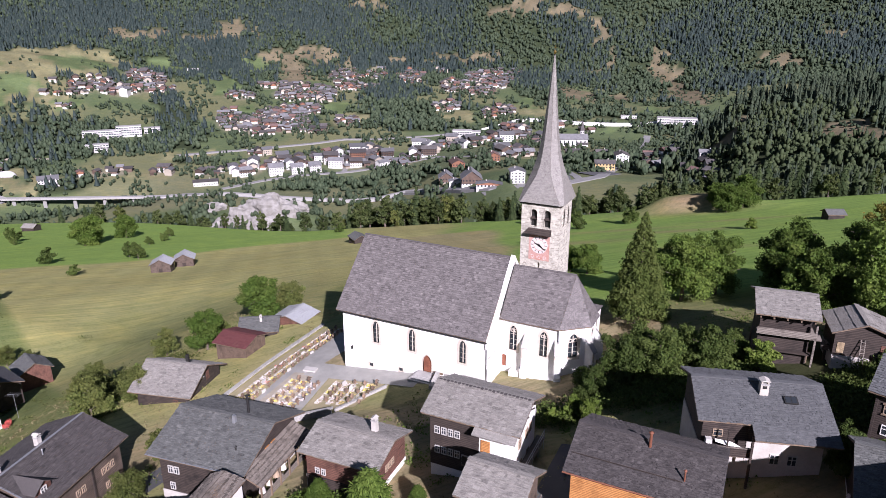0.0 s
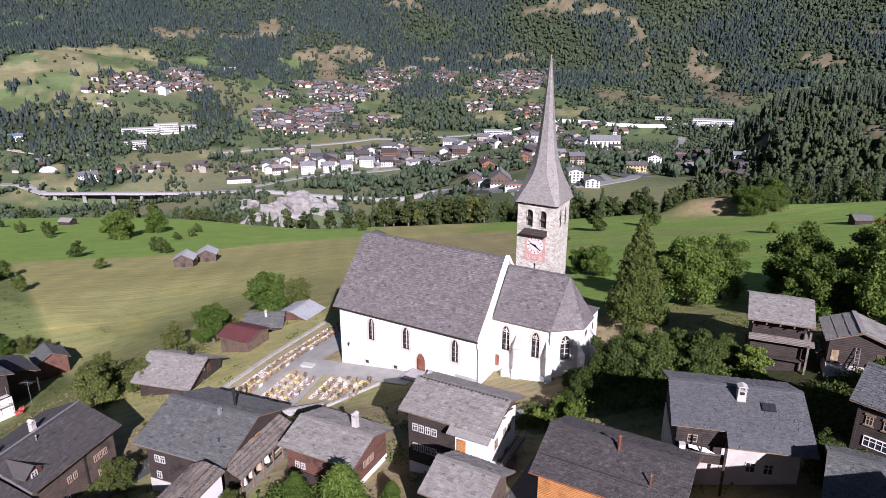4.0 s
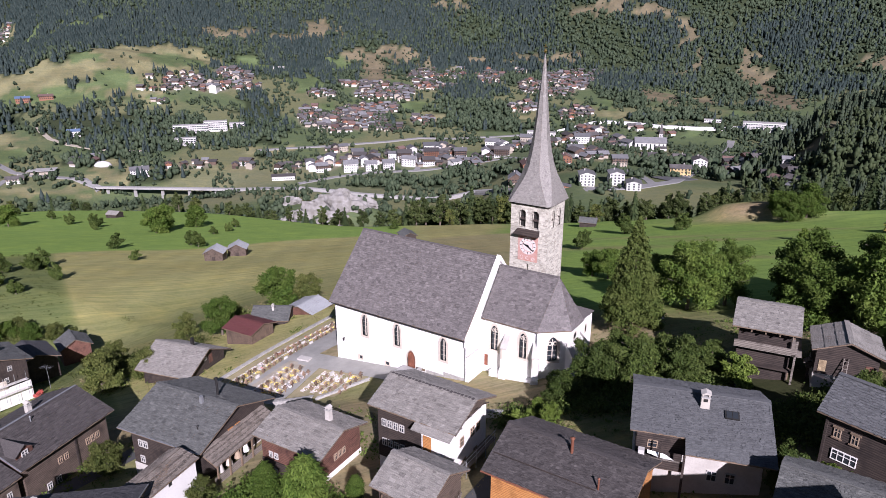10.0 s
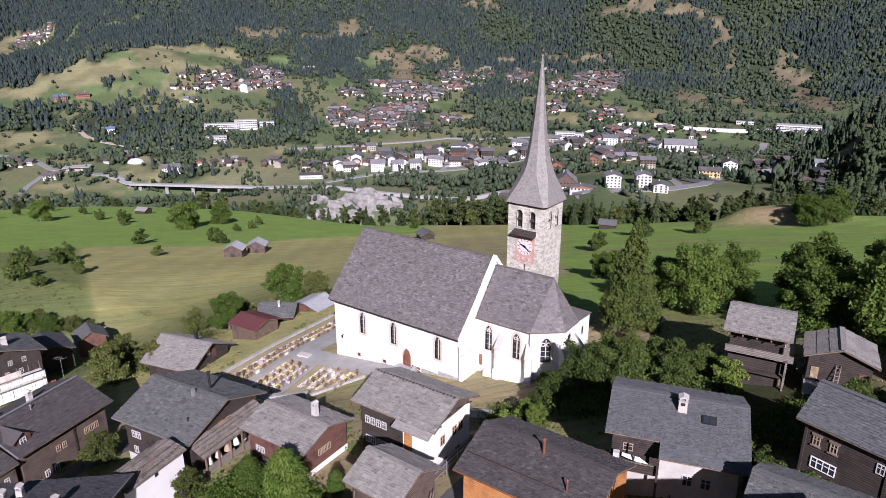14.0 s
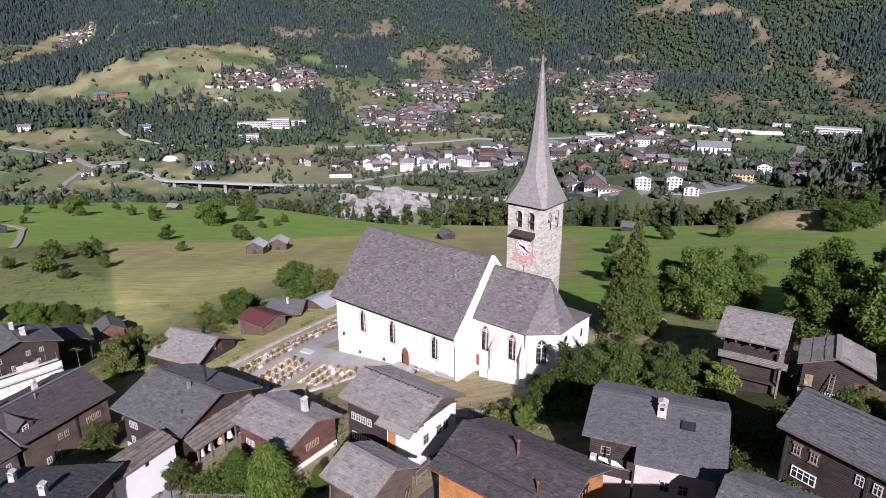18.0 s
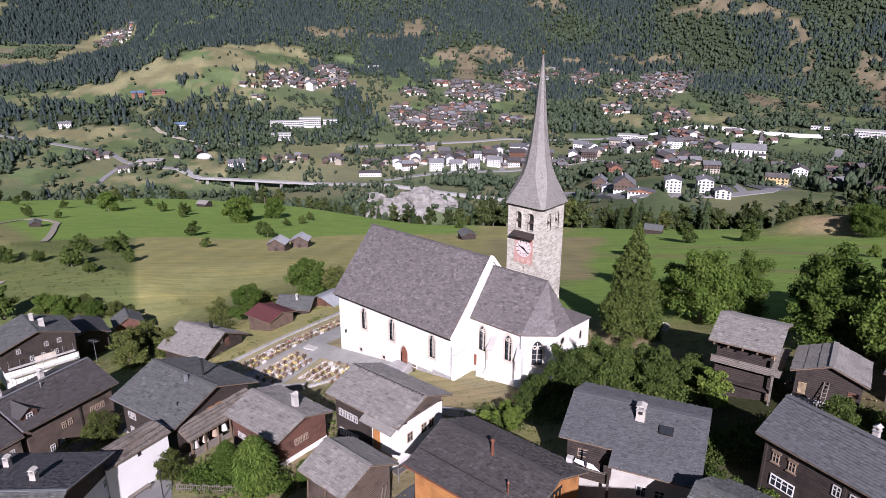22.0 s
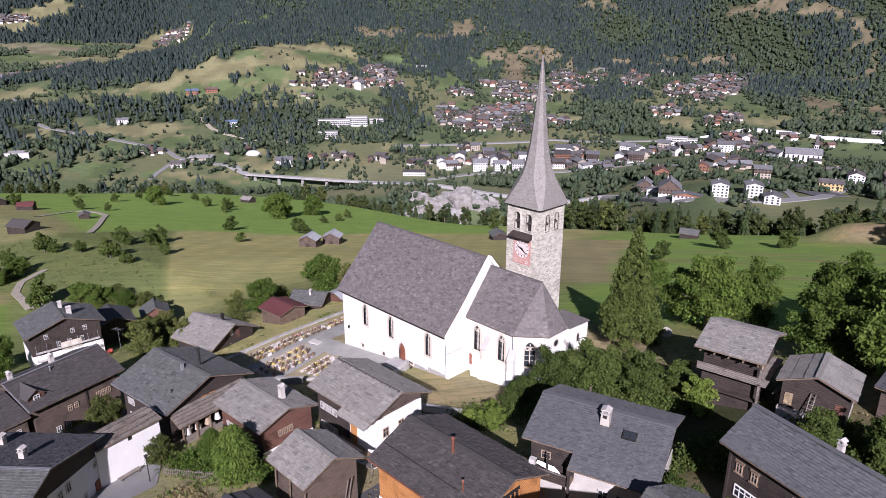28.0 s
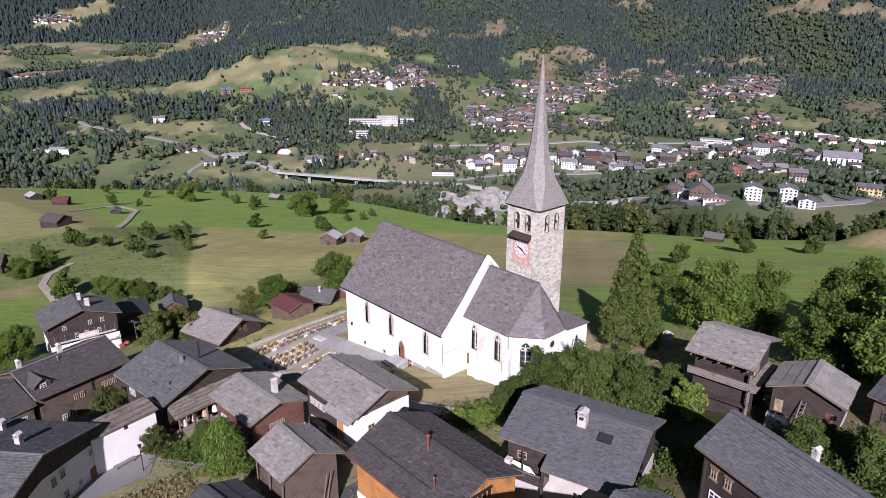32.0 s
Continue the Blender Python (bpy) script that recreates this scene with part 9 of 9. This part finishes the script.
for x, y, a in spots:
    x, y = x + rnd.uniform(-0.08, 0.08), y + rnd.uniform(-0.08, 0.08)
    copy_thing(rnd.choice([GRAVES[0], GRAVES[1], GRAVES[1], GRAVES[2], GRAVES[2], GRAVES[2], GRAVES[3], GRAVES[5], GRAVES[5]] * 2 + [GRAVES[4]]), pose(x, y, ground(x, y), 0, 0, a + rnd.uniform(-4, 4)) @ Matrix.Diagonal((1.12, 1.1, rnd.uniform(0.8, 1.1), 1)))
for o in GRAVES:
    retire(o)
# bench and stone by the nave, white boulder
bench = thing("bench", -6.9, -0.6, ground(-6.9, -0.6), 0, "plain wooden bench at the nave wall", "bench")
part("seat", Geo().box(-0.7, -0.2, 0.4, 0.7, 0.2, 0.46), "wood", bench)
part("backrest", Geo().box(-0.7, 0.2, 0.6, 0.7, 0.25, 0.9), "wood", bench)
for sx in (-0.6, 0.55):
    part("leg", Geo().box(sx, -0.18, -0.2, sx + 0.06, 0.22, 0.42), "iron", bench)
st = thing("entrance_step", -8.75, -1.0, ground(-8.75, -1), 0, "worn stone steps before the church door", "steps")
for k in range(3):
    part("step", Geo().box(-1.3 - 0.25 * k, -0.6 - 0.35 * k, -1.5, 1.3 + 0.25 * k, 1.0, 0.55 - 0.18 * k), "concrete", st)
bm = bmesh.new()
bmesh.ops.create_icosphere(bm, subdivisions=3, radius=0.8)
for v in bm.verts:
    v.co *= 1 + 0.3 * noise.noise(v.co * 1.6) + 0.1 * noise.noise(v.co * 5)
me = bpy.data.meshes.new("boulder")
bm.to_mesh(me)
bm.free()
me.materials.append(M["plaster_old"])
ob = new("boulder", me)
ob.matrix_basis = pose(17.0, 25.3, ground(17.0, 25.3) + 0.4)
tagged(ob, "whitish boulder on the grass", "rock")
# lane, bench, lamp and fence below the white house
laid("lane", [(-10.0, -41.0), (-4.5, -43.0), (-5.0, -36.0), (-10.6, -33.0)], "road_pale", "grey asphalt lane", "lane")
laid("lane", [(-30.0, -40.0), (-27.0, -41.0), (-25.0, -20.0), (-28.5, -20.0)], "asphalt", "grey asphalt lane between houses", "lane")
laid("lane", [(14.0, -26.0), (17.5, -26.0), (17.5, -14.0), (14.0, -14.0)], "asphalt", "grey lane beside the houses", "lane")
bench2 = thing("bench", -9.45, -37.0, ground(-9.45, -37.0), 102.2, "grey wooden bench against the white wall", "bench")
part("seat", Geo().box(-1.2, -0.25, 0.4, 1.2, 0.25, 0.48), "timber_grey", bench2)
for sx in (-1.0, 0.9):
    part("leg", Geo().box(sx, -0.2, -0.2, sx + 0.1, 0.2, 0.4), "timber_grey", bench2)
lamp = thing("street_lamp", -6.4, -36.1, ground(-6.4, -36.1) - 0.8, 0, "slim dark street lamp by the lane", "street lamp")
part("pole", Geo().tube((0, 0, -0.3), (0, 0, 3.6), 0.06, 0.05, 8), "iron", lamp)
part("lantern", Geo().tube((0, 0, 3.6), (0, 0, 3.95), 0.12, 0.2, 6).tube((0, 0, 3.95), (0, 0, 4.1), 0.24, 0.03, 6), "iron", lamp)
fence = thing("fence", 0, 0, 0, 0, "weathered grey wooden picket fence", "fence")
for i in range(34):
    x, y = -6.6 + 0.215 * i, -34.6 + 0.1 * i
    gz = ground(x, y)
    part("picket", Geo().box(x - 0.06, y - 0.02, gz - 0.3, x + 0.06, y + 0.02, gz + 0.85 + 0.12 * math.sin(7.3 * i)), "timber_grey", fence)
for z in (0.25, 0.7):
    part("fence_rail", Geo().bar((-6.6, -34.57, ground(-6.6, -34.6) + z), (0.5, -31.27, ground(0.5, -31.3) + z), 0.05, 0.08), "timber_grey", fence)
slab = thing("tomb_slab", -26.6, -2.4, ground(-26.6, -2.4), 12, "pale flat stone slab on the churchyard path", "tomb")
part("slab", Geo().box(-0.95, -0.55, 0.2, 0.95, 0.55, 0.42), "grave_stone", slab)
part("foot", Geo().box(-0.75, -0.4, -0.2, 0.75, 0.4, 0.2), "concrete", slab)
stub = thing("stair_wall", -6.6, -2.2, ground(-6.6, -2.2), 8, "rough pale stone cheek of the church stair", "wall")
part("cheek", Geo().add([(-0.3, -1.3, -1.2), (0.3, -1.3, -1.2), (0.3, 1.5, -1.2), (-0.3, 1.5, -1.2), (-0.28, -1.25, 0.5), (0.28, -1.25, 0.5), (0.26, 1.5, 1.15), (-0.26, 1.5, 1.15)], [(0, 1, 5, 4), (1, 2, 6, 5), (2, 3, 7, 6), (3, 0, 4, 7), (4, 5, 6, 7)]), "rubble", stub)
shrine = thing("wayside_shrine", 37.2, 8.2, ground(37.2, 8.2), 10, "small roofed wooden wayside post by the storehouse", "shrine")
part("post", Geo().box(-0.12, -0.12, -0.5, 0.12, 0.12, 1.9), "timber_dark", shrine)
part("niche", Geo().box(-0.3, -0.22, 1.3, 0.3, 0.14, 2.0), "timber_brown", shrine)
part("roof", Geo().sheet([(-0.55, -0.5, 1.95), (0, -0.5, 2.35), (0, 0.4, 2.35), (-0.55, 0.4, 1.95)], 0.05).sheet([(0, -0.5, 2.35), (0.55, -0.5, 1.95), (0.55, 0.4, 1.95), (0, 0.4, 2.35)], 0.05), "timber_grey", shrine)
ant = thing("roof_aerial", -80.0, -14.5, ground(-80.0, -14.5), 20, "bare metal television aerial on a pole", "aerial")
part("mast", Geo().tube((0, 0, -0.5), (0, 0, 4.6), 0.04, 0.03, 6), "zinc", ant)
part("boom", Geo().tube((-1.1, 0, 4.5), (1.1, 0, 4.5), 0.025, 0.025, 6), "zinc", ant)
for k in range(6):
    part("element", Geo().tube((-1.0 + 0.4 * k, -0.7, 4.5), (-1.0 + 0.4 * k, 0.7, 4.5), 0.015, 0.015, 5), "zinc", ant)
for x, y, m, lab in ((-78.5, -17.0, "flower_red", "red flower tub in the farm yard"), (-76.8, -18.4, "flower_red", "red flower tub in the farm yard"), (-11.2, -22.6, "flower_red", "tub of red geraniums by the house"), (-11.6, -21.4, "flower_red", "tub of red geraniums by the house"), (38.6, -18.0, "flower_white", "white flowering plant by the lane")):
    tub = thing("flower_tub", x, y, ground(x, y), 0, lab, "flower tub")
    part("tub", Geo().tube((0, 0, -0.3), (0, 0, 0.45), 0.3, 0.38, 10), "timber_brown", tub)
    part("blossom", quick_mesh("blossom", *leaf_cloud(np.random.default_rng(int(x * 7) % 97), [(0, 0, 0.65), (0.2, 0.1, 0.55), (-0.2, -0.1, 0.6)], [0.45, 0.3, 0.3], 260, 0.1)), m, tub)
